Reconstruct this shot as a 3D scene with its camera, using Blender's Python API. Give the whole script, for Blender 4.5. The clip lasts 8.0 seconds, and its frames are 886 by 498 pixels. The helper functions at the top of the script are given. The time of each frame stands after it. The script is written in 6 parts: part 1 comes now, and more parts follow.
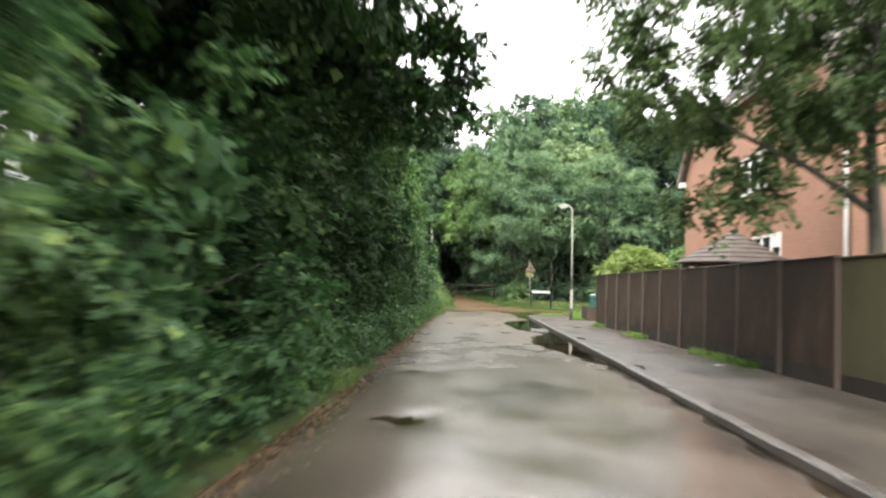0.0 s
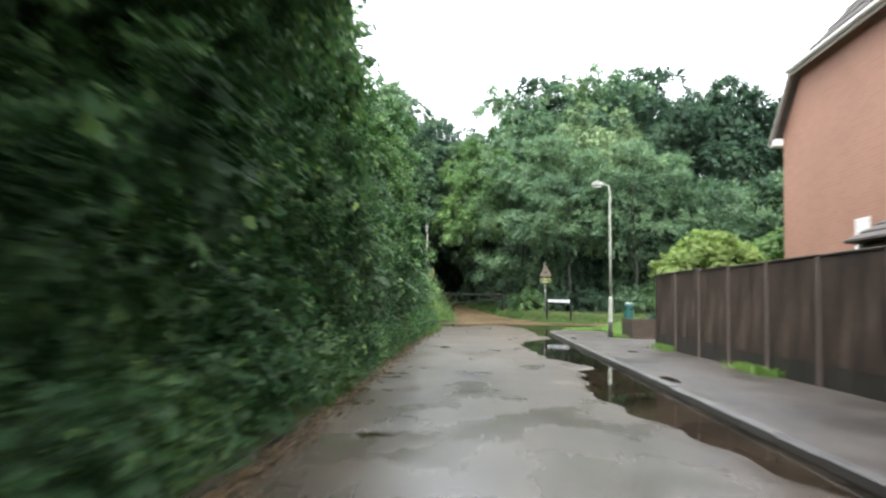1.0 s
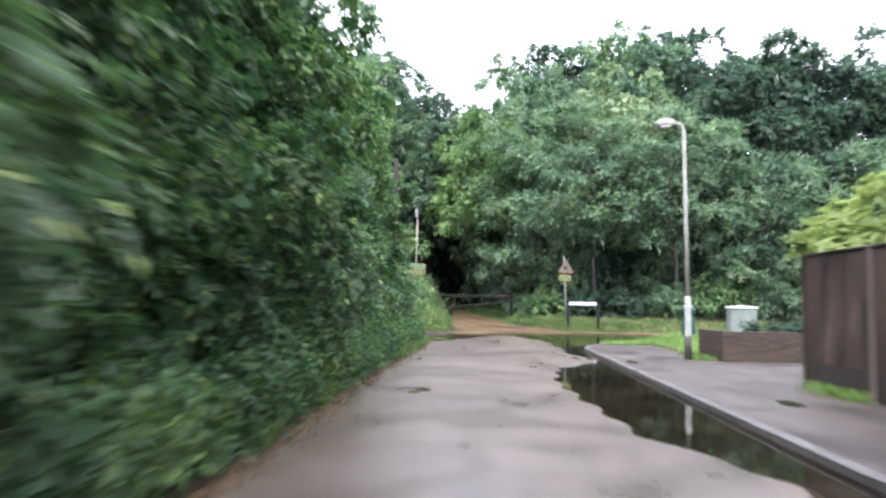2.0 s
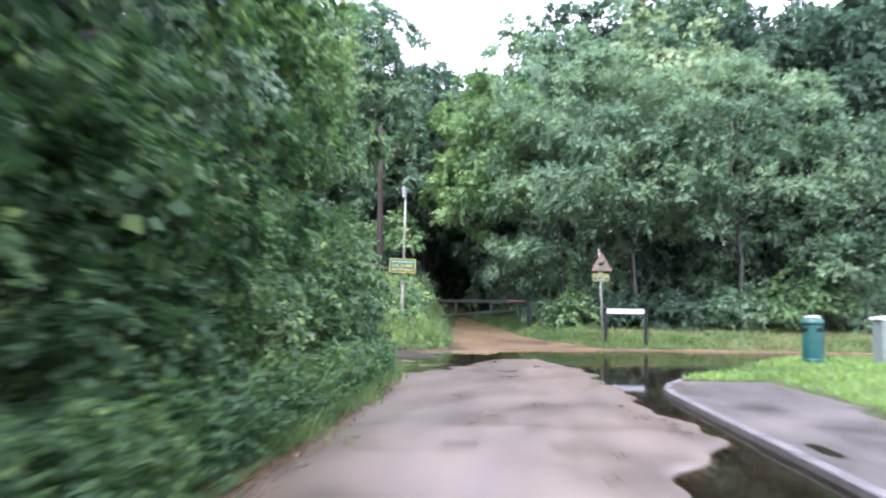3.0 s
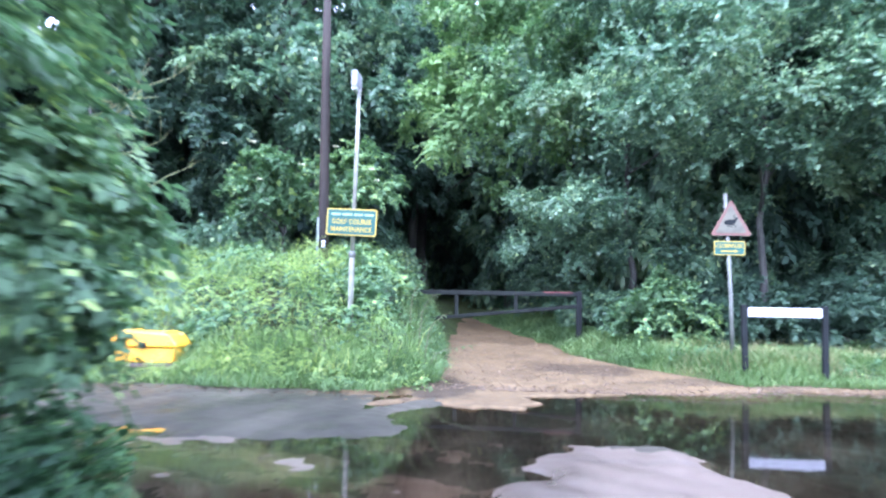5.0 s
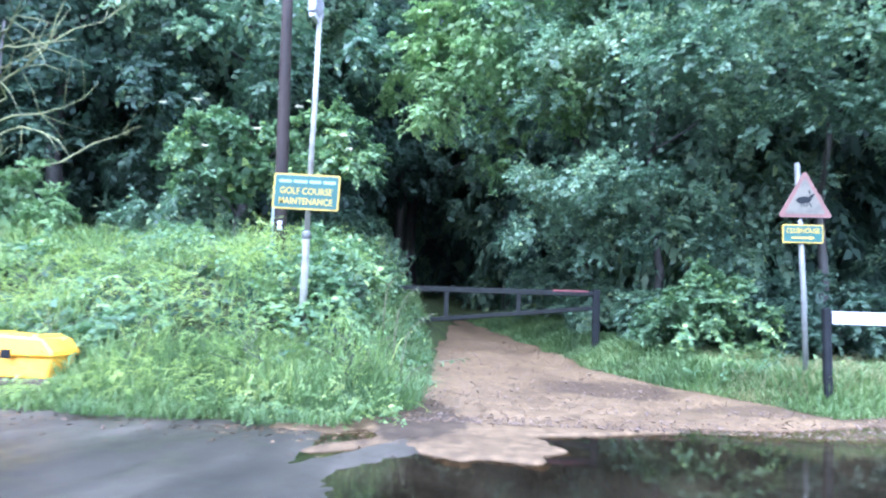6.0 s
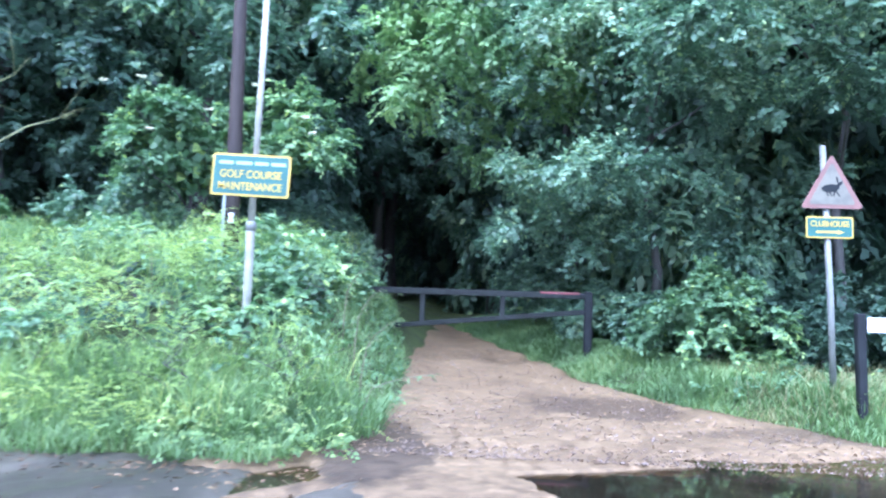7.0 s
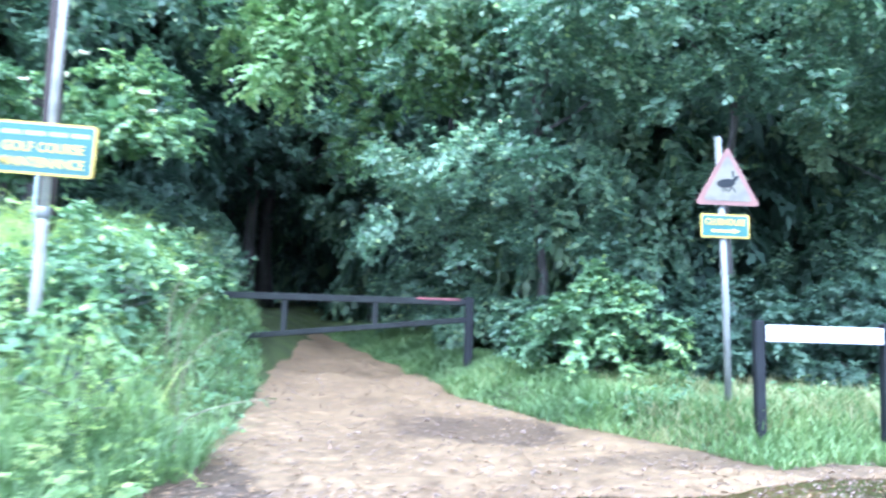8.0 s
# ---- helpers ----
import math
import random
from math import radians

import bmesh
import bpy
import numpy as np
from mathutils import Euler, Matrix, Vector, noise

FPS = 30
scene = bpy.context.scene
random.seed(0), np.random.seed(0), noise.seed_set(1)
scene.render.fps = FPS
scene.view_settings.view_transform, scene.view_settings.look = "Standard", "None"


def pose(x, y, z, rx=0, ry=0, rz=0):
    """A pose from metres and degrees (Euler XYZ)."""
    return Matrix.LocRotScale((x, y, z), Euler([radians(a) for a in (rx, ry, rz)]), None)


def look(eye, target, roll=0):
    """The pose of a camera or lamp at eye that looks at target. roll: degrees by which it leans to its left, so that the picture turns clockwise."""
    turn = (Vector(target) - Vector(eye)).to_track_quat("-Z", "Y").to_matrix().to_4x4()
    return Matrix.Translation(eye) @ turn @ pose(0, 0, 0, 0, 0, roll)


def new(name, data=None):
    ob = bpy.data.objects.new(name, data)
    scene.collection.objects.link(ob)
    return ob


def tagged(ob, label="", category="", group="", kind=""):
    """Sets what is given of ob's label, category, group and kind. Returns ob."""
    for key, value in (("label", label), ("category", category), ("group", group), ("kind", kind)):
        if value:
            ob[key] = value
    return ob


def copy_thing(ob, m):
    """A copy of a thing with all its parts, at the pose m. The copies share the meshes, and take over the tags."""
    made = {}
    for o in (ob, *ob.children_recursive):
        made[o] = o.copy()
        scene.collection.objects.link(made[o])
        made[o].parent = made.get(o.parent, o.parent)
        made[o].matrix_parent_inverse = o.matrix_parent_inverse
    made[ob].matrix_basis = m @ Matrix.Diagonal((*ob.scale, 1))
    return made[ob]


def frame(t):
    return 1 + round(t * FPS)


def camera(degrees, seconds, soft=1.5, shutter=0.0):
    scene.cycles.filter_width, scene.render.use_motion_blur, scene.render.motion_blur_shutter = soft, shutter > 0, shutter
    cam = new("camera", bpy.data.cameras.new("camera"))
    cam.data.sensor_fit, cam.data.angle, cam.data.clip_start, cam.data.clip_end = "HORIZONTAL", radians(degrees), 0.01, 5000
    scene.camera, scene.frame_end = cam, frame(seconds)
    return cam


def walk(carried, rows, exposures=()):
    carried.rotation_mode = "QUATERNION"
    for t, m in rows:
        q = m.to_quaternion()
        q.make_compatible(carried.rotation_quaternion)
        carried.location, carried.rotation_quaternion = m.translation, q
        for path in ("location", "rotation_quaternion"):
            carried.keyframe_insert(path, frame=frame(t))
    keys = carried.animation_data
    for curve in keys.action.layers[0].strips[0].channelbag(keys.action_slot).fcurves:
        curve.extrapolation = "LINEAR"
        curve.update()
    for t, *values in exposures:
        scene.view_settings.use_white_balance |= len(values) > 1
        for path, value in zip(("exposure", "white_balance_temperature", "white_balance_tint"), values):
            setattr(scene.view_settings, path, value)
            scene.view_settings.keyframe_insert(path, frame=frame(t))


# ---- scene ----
cam = camera(61.3, 8.0, soft=2.2, shutter=0.6)
PATH = [
    (0, (2.506, 0.959, 1.216), (2.39, 2.953, 1.325), 2.0),
    (0.5, (2.372, 5.172, 1.198), (2.253, 7.165, 1.315), 1.7),
    (1, (2.347, 9.5, 1.158), (2.222, 11.491, 1.297), 1.2),
    (1.5, (2.28, 13.922, 1.144), (2.15, 15.913, 1.289), 1.1),
    (1.7, (2.251, 15.657, 1.144), (2.121, 17.648, 1.287), 1.0),
    (2.8, (2.203, 25.071, 1.284), (2.048, 27.058, 1.45), 0.9),
    (3, (2.175, 26.684, 1.281), (2.013, 28.671, 1.442), 0.8),
    (3.5, (2.027, 30.478, 1.255), (1.855, 32.464, 1.42), 0.5),
    (4, (1.875, 33.839, 1.26), (1.691, 35.823, 1.432), 0.5),
    (4.5, (1.707, 36.754, 1.299), (1.523, 38.739, 1.464), 0.8),
    (4.7, (1.655, 37.756, 1.305), (1.469, 39.742, 1.457), 0.9),
    (5.8, (1.412, 41.973, 1.266), (1.243, 43.96, 1.42), 1.9),
    (6, (1.415, 42.462, 1.266), (1.245, 44.449, 1.422), 1.9),
    (6.5, (1.439, 43.386, 1.288), (1.271, 45.373, 1.44), 2.1),
    (7, (1.49, 43.994, 1.301), (1.355, 45.983, 1.464), 2.0),
    (7.5, (1.618, 44.688, 1.31), (1.599, 46.68, 1.486), 1.7),
    (8, (1.84, 45.366, 1.315), (1.988, 47.352, 1.508), 1.8),
]
EXPOSURES = [(0, 1.8, 7000, 13), (0.5, 1.95, 6650, 16), (0.7, 1.92, 6500, 16), (1, 1.6, 6350, 12), (1.7, 1.8, 6080, 21), (2.8, 2.11, 5780, 32), (3.5, 2.34, 5440, 32), (4.7, 2.62, 4960, 32), (6.5, 2.71, 4640, 32), (7.2, 2.8, 4600, 30), (7.6, 3.06, 4640, 28), (8, 3.1, 4650, 25)]
walk(cam, [(t, look(eye, target, roll)) for t, eye, target, roll in PATH], EXPOSURES)

# ---- light: an overcast, rainy day ----
SUN_EL, SUN_AZ = 50.0, 205.0
world = bpy.data.worlds.new("overcast_sky")
scene.world = world
world.use_nodes = True
wn, wl = world.node_tree.nodes, world.node_tree.links
wn.clear()
sky = wn.new("ShaderNodeTexSky")
sky.sky_type, sky.sun_disc = "NISHITA", False
sky.sun_elevation, sky.sun_rotation = radians(SUN_EL), radians(SUN_AZ)
sky.dust_density, sky.air_density, sky.ozone_density = 6.0, 1.0, 1.0
grey = wn.new("ShaderNodeHueSaturation")
grey.inputs["Saturation"].default_value = 0.22
cloud = wn.new("ShaderNodeMixRGB")
cloud.inputs["Fac"].default_value = 0.7
cloud.inputs["Color2"].default_value = (11.0, 11.6, 12.0, 1)
back = wn.new("ShaderNodeBackground")
back.inputs["Strength"].default_value = 0.13
wout = wn.new("ShaderNodeOutputWorld")
wl.new(sky.outputs[0], grey.inputs["Color"])
wl.new(grey.outputs[0], cloud.inputs["Color1"])
wl.new(cloud.outputs[0], back.inputs["Color"])
wl.new(back.outputs[0], wout.inputs["Surface"])

sun_data = bpy.data.lights.new("sun", "SUN")
sun_data.energy, sun_data.angle, sun_data.color = 1.5, radians(40), (1.0, 0.97, 0.93)
sun = new("sun", sun_data)
az, el = radians(SUN_AZ), radians(SUN_EL)
sun.matrix_world = look((math.sin(az) * math.cos(el) * 60, math.cos(az) * math.cos(el) * 60, math.sin(el) * 60), (0, 0, 0))

# ---- materials ----
def nodes_of(name):
    m = bpy.data.materials.new(name)
    m.use_nodes = True
    t = m.node_tree
    return m, t.nodes, t.links, t.nodes["Principled BSDF"]


def ramp(n, stops):
    r = n.new("ShaderNodeValToRGB")
    while len(r.color_ramp.elements) < len(stops):
        r.color_ramp.elements.new(0.5)
    for e, (p, c) in zip(r.color_ramp.elements, stops):
        e.position, e.color = p, (*c, 1)
    return r


def noise_tex(n, l, scale, detail=4.0, coord="Object", rough=0.55, stretch=None):
    tc = n.new("ShaderNodeTexCoord")
    t = n.new("ShaderNodeTexNoise")
    t.inputs["Scale"].default_value, t.inputs["Detail"].default_value, t.inputs["Roughness"].default_value = scale, detail, rough
    if stretch:
        mp = n.new("ShaderNodeMapping")
        mp.inputs["Scale"].default_value = stretch
        l.new(tc.outputs[coord], mp.inputs["Vector"])
        l.new(mp.outputs[0], t.inputs["Vector"])
    else:
        l.new(tc.outputs[coord], t.inputs["Vector"])
    return t


def surface(name, stops, scale, rough=(0.6, 0.8), fine=60.0, bump=0.3, depth=0.01, metal=0.0, stretch=None, per_piece=0.0, spec=0.5):
    """A mottled surface: broad stains, fine grain, relief, and varying gloss."""
    m, n, l, b = nodes_of(name)
    broad, grain = noise_tex(n, l, scale, 5, stretch=stretch), noise_tex(n, l, fine, 3, stretch=stretch)
    add = n.new("ShaderNodeMath")
    add.operation = "MULTIPLY_ADD"
    add.inputs[1].default_value = 0.35
    l.new(grain.outputs["Fac"], add.inputs[0])
    sub = n.new("ShaderNodeMath")
    sub.operation = "SUBTRACT"
    sub.inputs[1].default_value = 0.175
    l.new(broad.outputs["Fac"], sub.inputs[0])
    l.new(sub.outputs[0], add.inputs[2])
    value = add
    if per_piece:
        oi = n.new("ShaderNodeObjectInfo")
        pp = n.new("ShaderNodeMath")
        pp.operation = "MULTIPLY_ADD"
        pp.inputs[1].default_value = per_piece
        l.new(oi.outputs["Random"], pp.inputs[0])
        l.new(add.outputs[0], pp.inputs[2])
        value = pp
    r = ramp(n, stops)
    l.new(value.outputs[0], r.inputs[0])
    l.new(r.outputs[0], b.inputs["Base Color"])
    mr = n.new("ShaderNodeMapRange")
    mr.inputs["From Min"].default_value, mr.inputs["From Max"].default_value = 0.3, 0.7
    mr.inputs["To Min"].default_value, mr.inputs["To Max"].default_value = rough
    l.new(broad.outputs["Fac"], mr.inputs["Value"])
    l.new(mr.outputs[0], b.inputs["Roughness"])
    b.inputs["Metallic"].default_value = metal
    b.inputs["Specular IOR Level"].default_value = spec
    bp = n.new("ShaderNodeBump")
    bp.inputs["Strength"].default_value, bp.inputs["Distance"].default_value = bump, depth
    l.new(grain.outputs["Fac"], bp.inputs["Height"])
    l.new(bp.outputs[0], b.inputs["Normal"])
    return m


def leaf_material(name, dark, mid, light, gloss=0.5, glow=0.36, patch=0.35, spec=0.34, tips=0.0):
    """Wet leaves: each leaf its own shade, patches of hue over the crown, some light let through."""
    m, n, l, b = nodes_of(name)
    geo = n.new("ShaderNodeNewGeometry")
    big = noise_tex(n, l, patch, 3)
    mix = n.new("ShaderNodeMath")
    mix.operation = "MULTIPLY_ADD"
    mix.inputs[1].default_value = 0.4
    l.new(geo.outputs["Random Per Island"], mix.inputs[0])
    half = n.new("ShaderNodeMath")
    half.operation = "MULTIPLY_ADD"
    half.inputs[1].default_value, half.inputs[2].default_value = 1.5, -0.45
    l.new(big.outputs["Fac"], half.inputs[0])
    l.new(half.outputs[0], mix.inputs[2])
    r = ramp(n, [(0.1, dark), (0.55, mid), (0.95, light)])
    l.new(mix.outputs[0], r.inputs[0])
    young = n.new("ShaderNodeMapRange")
    young.inputs["From Min"].default_value, young.inputs["From Max"].default_value = 0.955, 0.985
    young.inputs["To Max"].default_value = tips
    l.new(geo.outputs["Random Per Island"], young.inputs["Value"])
    tip = n.new("ShaderNodeMixRGB")
    tip.inputs["Color2"].default_value = (light[0] * 1.35, light[1] * 1.28, light[2] * 1.1, 1)
    l.new(young.outputs[0], tip.inputs["Fac"])
    l.new(r.outputs[0], tip.inputs["Color1"])
    r = tip
    l.new(r.outputs[0], b.inputs["Base Color"])
    b.inputs["Roughness"].default_value = gloss
    b.inputs["Specular IOR Level"].default_value = spec
    tr = n.new("ShaderNodeBsdfTranslucent")
    hs = n.new("ShaderNodeHueSaturation")
    hs.inputs["Saturation"].default_value, hs.inputs["Value"].default_value = 1.15, 1.3
    l.new(r.outputs[0], hs.inputs["Color"])
    l.new(hs.outputs[0], tr.inputs["Color"])
    ms = n.new("ShaderNodeMixShader")
    ms.inputs[0].default_value = glow
    l.new(b.outputs[0], ms.inputs[1])
    l.new(tr.outputs[0], ms.inputs[2])
    l.new(ms.outputs[0], n["Material Output"].inputs["Surface"])
    return m


def paint(name, color, rough=0.45, metal=0.0, dirt=0.25):
    c = [v * (1 - dirt) for v in color]
    return surface(name, [(0.3, c), (0.6, color)], 6.0, (rough, rough + 0.15), fine=90, bump=0.08, depth=0.003, metal=metal)


def asphalt_material(name, stops, rough, spec=0.5, runoff_shade=None):
    """Rain-wet asphalt: pale pinkish chippings, darker soaked patches with more gloss."""
    m, n, l, b = nodes_of(name)
    broad = noise_tex(n, l, 0.5, 2, stretch=(1.6, 0.7, 1))
    streak = noise_tex(n, l, 1.3, 2, stretch=(1.6, 0.25, 1))
    grain = noise_tex(n, l, 140, 2)
    mid = noise_tex(n, l, 9, 4)
    s1 = n.new("ShaderNodeMath")
    s1.operation = "MULTIPLY_ADD"
    s1.inputs[1].default_value = 0.4
    l.new(streak.outputs["Fac"], s1.inputs[0])
    s0 = n.new("ShaderNodeMath")
    s0.operation = "MULTIPLY"
    s0.inputs[1].default_value = 0.6
    l.new(broad.outputs["Fac"], s0.inputs[0])
    l.new(s0.outputs[0], s1.inputs[2])
    s2 = n.new("ShaderNodeMath")
    s2.operation = "MULTIPLY_ADD"
    s2.inputs[1].default_value = 0.16
    l.new(grain.outputs["Fac"], s2.inputs[0])
    s3 = n.new("ShaderNodeMath")
    s3.operation = "SUBTRACT"
    s3.inputs[1].default_value = 0.08
    l.new(s1.outputs[0], s3.inputs[0])
    l.new(s3.outputs[0], s2.inputs[2])
    r = ramp(n, stops)
    l.new(s2.outputs[0], r.inputs[0])
    soaked = noise_tex(n, l, 1.5, 4, stretch=(0.75, 0.5, 1))
    film = n.new("ShaderNodeMapRange")
    film.inputs["From Min"].default_value, film.inputs["From Max"].default_value = 0.46, 0.72
    l.new(soaked.outputs["Fac"], film.inputs["Value"])
    dark = n.new("ShaderNodeMixRGB")
    dark.blend_type = "MULTIPLY"
    dark.inputs["Color2"].default_value = (0.76, 0.76, 0.77, 1)
    l.new(film.outputs[0], dark.inputs["Fac"])
    l.new(r.outputs[0], dark.inputs["Color1"])
    l.new(dark.outputs[0], b.inputs["Base Color"])
    mr = n.new("ShaderNodeMapRange")
    mr.inputs["To Min"].default_value, mr.inputs["To Max"].default_value = rough[1], rough[0]
    l.new(film.outputs[0], mr.inputs["Value"])
    l.new(mr.outputs[0], b.inputs["Roughness"])
    b.inputs["Specular IOR Level"].default_value = spec
    bp = n.new("ShaderNodeBump")
    bp.inputs["Strength"].default_value, bp.inputs["Distance"].default_value = 0.13, 0.006
    if runoff_shade:
        # thin running-water film on the lower stretch: smoother, darker; tint also holds tree shade
        tc = n.new("ShaderNodeTexCoord")
        along = n.new("ShaderNodeSeparateXYZ")
        l.new(tc.outputs["Object"], along.inputs[0])
        wave = noise_tex(n, l, 0.9, 4, stretch=(1.5, 0.35, 1))
        wander = n.new("ShaderNodeMath")
        wander.operation = "MULTIPLY_ADD"
        wander.inputs[1].default_value = 14.0
        l.new(wave.outputs["Fac"], wander.inputs[0])
        l.new(along.outputs["Y"], wander.inputs[2])
        sheet = n.new("ShaderNodeMapRange")
        sheet.inputs["From Min"].default_value, sheet.inputs["From Max"].default_value = runoff_shade[1] + 7, runoff_shade[0] + 7
        l.new(wander.outputs[0], sheet.inputs["Value"])
        deep = n.new("ShaderNodeMixRGB")
        deep.blend_type = "MULTIPLY"
        deep.inputs["Color2"].default_value = (0.86, 0.89, 1.0, 1)
        l.new(sheet.outputs[0], deep.inputs["Fac"])
        l.new(dark.outputs[0], deep.inputs["Color1"])
        l.new(deep.outputs[0], b.inputs["Base Color"])
        for source, socket, low in ((mr.outputs[0], b.inputs["Roughness"], 0.66), (None, bp.inputs["Strength"], 0.5)):
            fall = n.new("ShaderNodeMapRange")
            fall.inputs["To Min"].default_value, fall.inputs["To Max"].default_value = 1.0, low
            l.new(sheet.outputs[0], fall.inputs["Value"])
            scale = n.new("ShaderNodeMath")
            scale.operation = "MULTIPLY"
            l.new(fall.outputs[0], scale.inputs[0])
            scale.inputs[1].default_value = 0.13
            if source:
                l.new(source, scale.inputs[1])
            l.new(scale.outputs[0], socket)
    sm = n.new("ShaderNodeMath")
    sm.operation = "ADD"
    l.new(grain.outputs["Fac"], sm.inputs[0])
    l.new(mid.outputs["Fac"], sm.inputs[1])
    l.new(sm.outputs[0], bp.inputs["Height"])
    l.new(bp.outputs[0], b.inputs["Normal"])
    return m


def brick_material(name):
    m, n, l, b = nodes_of(name)
    tc = n.new("ShaderNodeTexCoord")
    sx = n.new("ShaderNodeSeparateXYZ")
    l.new(tc.outputs["Object"], sx.inputs[0])
    run = n.new("ShaderNodeMath")
    run.operation = "ADD"
    l.new(sx.outputs["X"], run.inputs[0])
    l.new(sx.outputs["Y"], run.inputs[1])
    cx = n.new("ShaderNodeCombineXYZ")
    l.new(run.outputs[0], cx.inputs["X"])
    l.new(sx.outputs["Z"], cx.inputs["Y"])
    t = n.new("ShaderNodeTexBrick")
    t.inputs["Scale"].default_value = 1.0
    t.inputs["Brick Width"].default_value, t.inputs["Row Height"].default_value = 0.225, 0.075
    t.inputs["Mortar Size"].default_value = 0.006
    t.inputs["Color1"].default_value = (0.36, 0.185, 0.125, 1)
    t.inputs["Color2"].default_value = (0.325, 0.163, 0.11, 1)
    t.inputs["Mortar"].default_value = (0.32, 0.21, 0.155, 1)
    l.new(cx.outputs[0], t.inputs["Vector"])
    stain = noise_tex(n, l, 0.6, 4)
    mx = n.new("ShaderNodeMixRGB")
    mx.blend_type = "MULTIPLY"
    mx.inputs["Fac"].default_value = 0.5
    sr = ramp(n, [(0.3, (0.7, 0.68, 0.66)), (0.7, (1, 1, 1))])
    l.new(stain.outputs["Fac"], sr.inputs[0])
    l.new(t.outputs["Color"], mx.inputs["Color1"])
    l.new(sr.outputs[0], mx.inputs["Color2"])
    l.new(mx.outputs[0], b.inputs["Base Color"])
    b.inputs["Roughness"].default_value = 0.8
    bp = n.new("ShaderNodeBump")
    bp.inputs["Strength"].default_value, bp.inputs["Distance"].default_value = 0.5, 0.006
    bp.invert = True
    l.new(t.outputs["Fac"], bp.inputs["Height"])
    l.new(bp.outputs[0], b.inputs["Normal"])
    return m


def water_material(name):
    """Shallow brownish rainwater: the bed shows through, the surface mirrors."""
    m, n, l, b = nodes_of(name)
    n.remove(b)
    silt = noise_tex(n, l, 0.7, 4)
    r = ramp(n, [(0.35, (0.4, 0.37, 0.32)), (0.65, (0.74, 0.69, 0.6))])
    l.new(silt.outputs["Fac"], r.inputs[0])
    clear = n.new("ShaderNodeBsdfTransparent")
    l.new(r.outputs[0], clear.inputs["Color"])
    gloss = n.new("ShaderNodeBsdfGlossy")
    gloss.inputs["Roughness"].default_value = 0.035
    rip = noise_tex(n, l, 5.0, 2)
    bp = n.new("ShaderNodeBump")
    bp.inputs["Strength"].default_value, bp.inputs["Distance"].default_value = 0.06, 0.004
    l.new(rip.outputs["Fac"], bp.inputs["Height"])
    l.new(bp.outputs[0], gloss.inputs["Normal"])
    fr = n.new("ShaderNodeFresnel")
    fr.inputs["IOR"].default_value = 1.33
    mix = n.new("ShaderNodeMixShader")
    l.new(fr.outputs[0], mix.inputs[0])
    l.new(clear.outputs[0], mix.inputs[1])
    l.new(gloss.outputs[0], mix.inputs[2])
    l.new(mix.outputs[0], n["Material Output"].inputs["Surface"])
    return m


def glass_material(name):
    m, n, l, b = nodes_of(name)
    b.inputs["Base Color"].default_value = (0.03, 0.035, 0.04, 1)
    b.inputs["Roughness"].default_value = 0.04
    return m


M_ROAD = asphalt_material("wet_asphalt", [(0.33, (0.06, 0.046, 0.034)), (0.5, (0.108, 0.083, 0.06)), (0.67, (0.152, 0.118, 0.086))], (0.24, 0.36), 0.9, runoff_shade=(9.0, 25.0))
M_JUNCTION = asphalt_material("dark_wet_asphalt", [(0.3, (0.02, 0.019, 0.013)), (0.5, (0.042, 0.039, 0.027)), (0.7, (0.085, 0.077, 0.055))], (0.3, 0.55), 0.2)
M_PAVE = asphalt_material("wet_footway", [(0.3, (0.034, 0.029, 0.024)), (0.5, (0.063, 0.053, 0.044)), (0.7, (0.1, 0.085, 0.07))], (0.28, 0.5), 0.36)
M_WATER = water_material("puddle_water")
M_KERB = surface("kerb_concrete", [(0.3, (0.045, 0.042, 0.039)), (0.75, (0.115, 0.108, 0.1))], 3.0, (0.3, 0.55), per_piece=0.2)
M_SOIL = surface("leaf_litter_soil", [(0.3, (0.018, 0.024, 0.009)), (0.5, (0.04, 0.056, 0.017)), (0.75, (0.06, 0.085, 0.024))], 1.2, (0.8, 0.95), fine=30, bump=0.8, depth=0.03, spec=0.15)
M_TRACK = surface("gravelly_dirt", [(0.28, (0.066, 0.046, 0.021)), (0.42, (0.094, 0.066, 0.03)), (0.55, (0.122, 0.086, 0.039)), (0.78, (0.19, 0.136, 0.068))], 9.0, (0.6, 0.85), fine=70, bump=0.5, depth=0.01, spec=0.3)
M_PEBBLE = leaf_material("pebbles", (0.09, 0.068, 0.048), (0.16, 0.125, 0.09), (0.27, 0.23, 0.17), gloss=0.8, glow=0.0, spec=0.2)
_n, _l, _b = M_TRACK.node_tree.nodes, M_TRACK.node_tree.links, M_TRACK.node_tree.nodes["Principled BSDF"]
_damp = noise_tex(_n, _l, 0.8, 6, rough=0.7)
_dr = ramp(_n, [(0.34, (0.66, 0.64, 0.62)), (0.46, (0.9, 0.89, 0.88)), (0.6, (1.08, 1.08, 1.08))])
_src = _b.inputs["Base Color"].links[0].from_socket
_l.new(_damp.outputs["Fac"], _dr.inputs[0])
_tc = _n.new("ShaderNodeTexCoord")
_warp = noise_tex(_n, _l, 1.4, 5, rough=0.75)
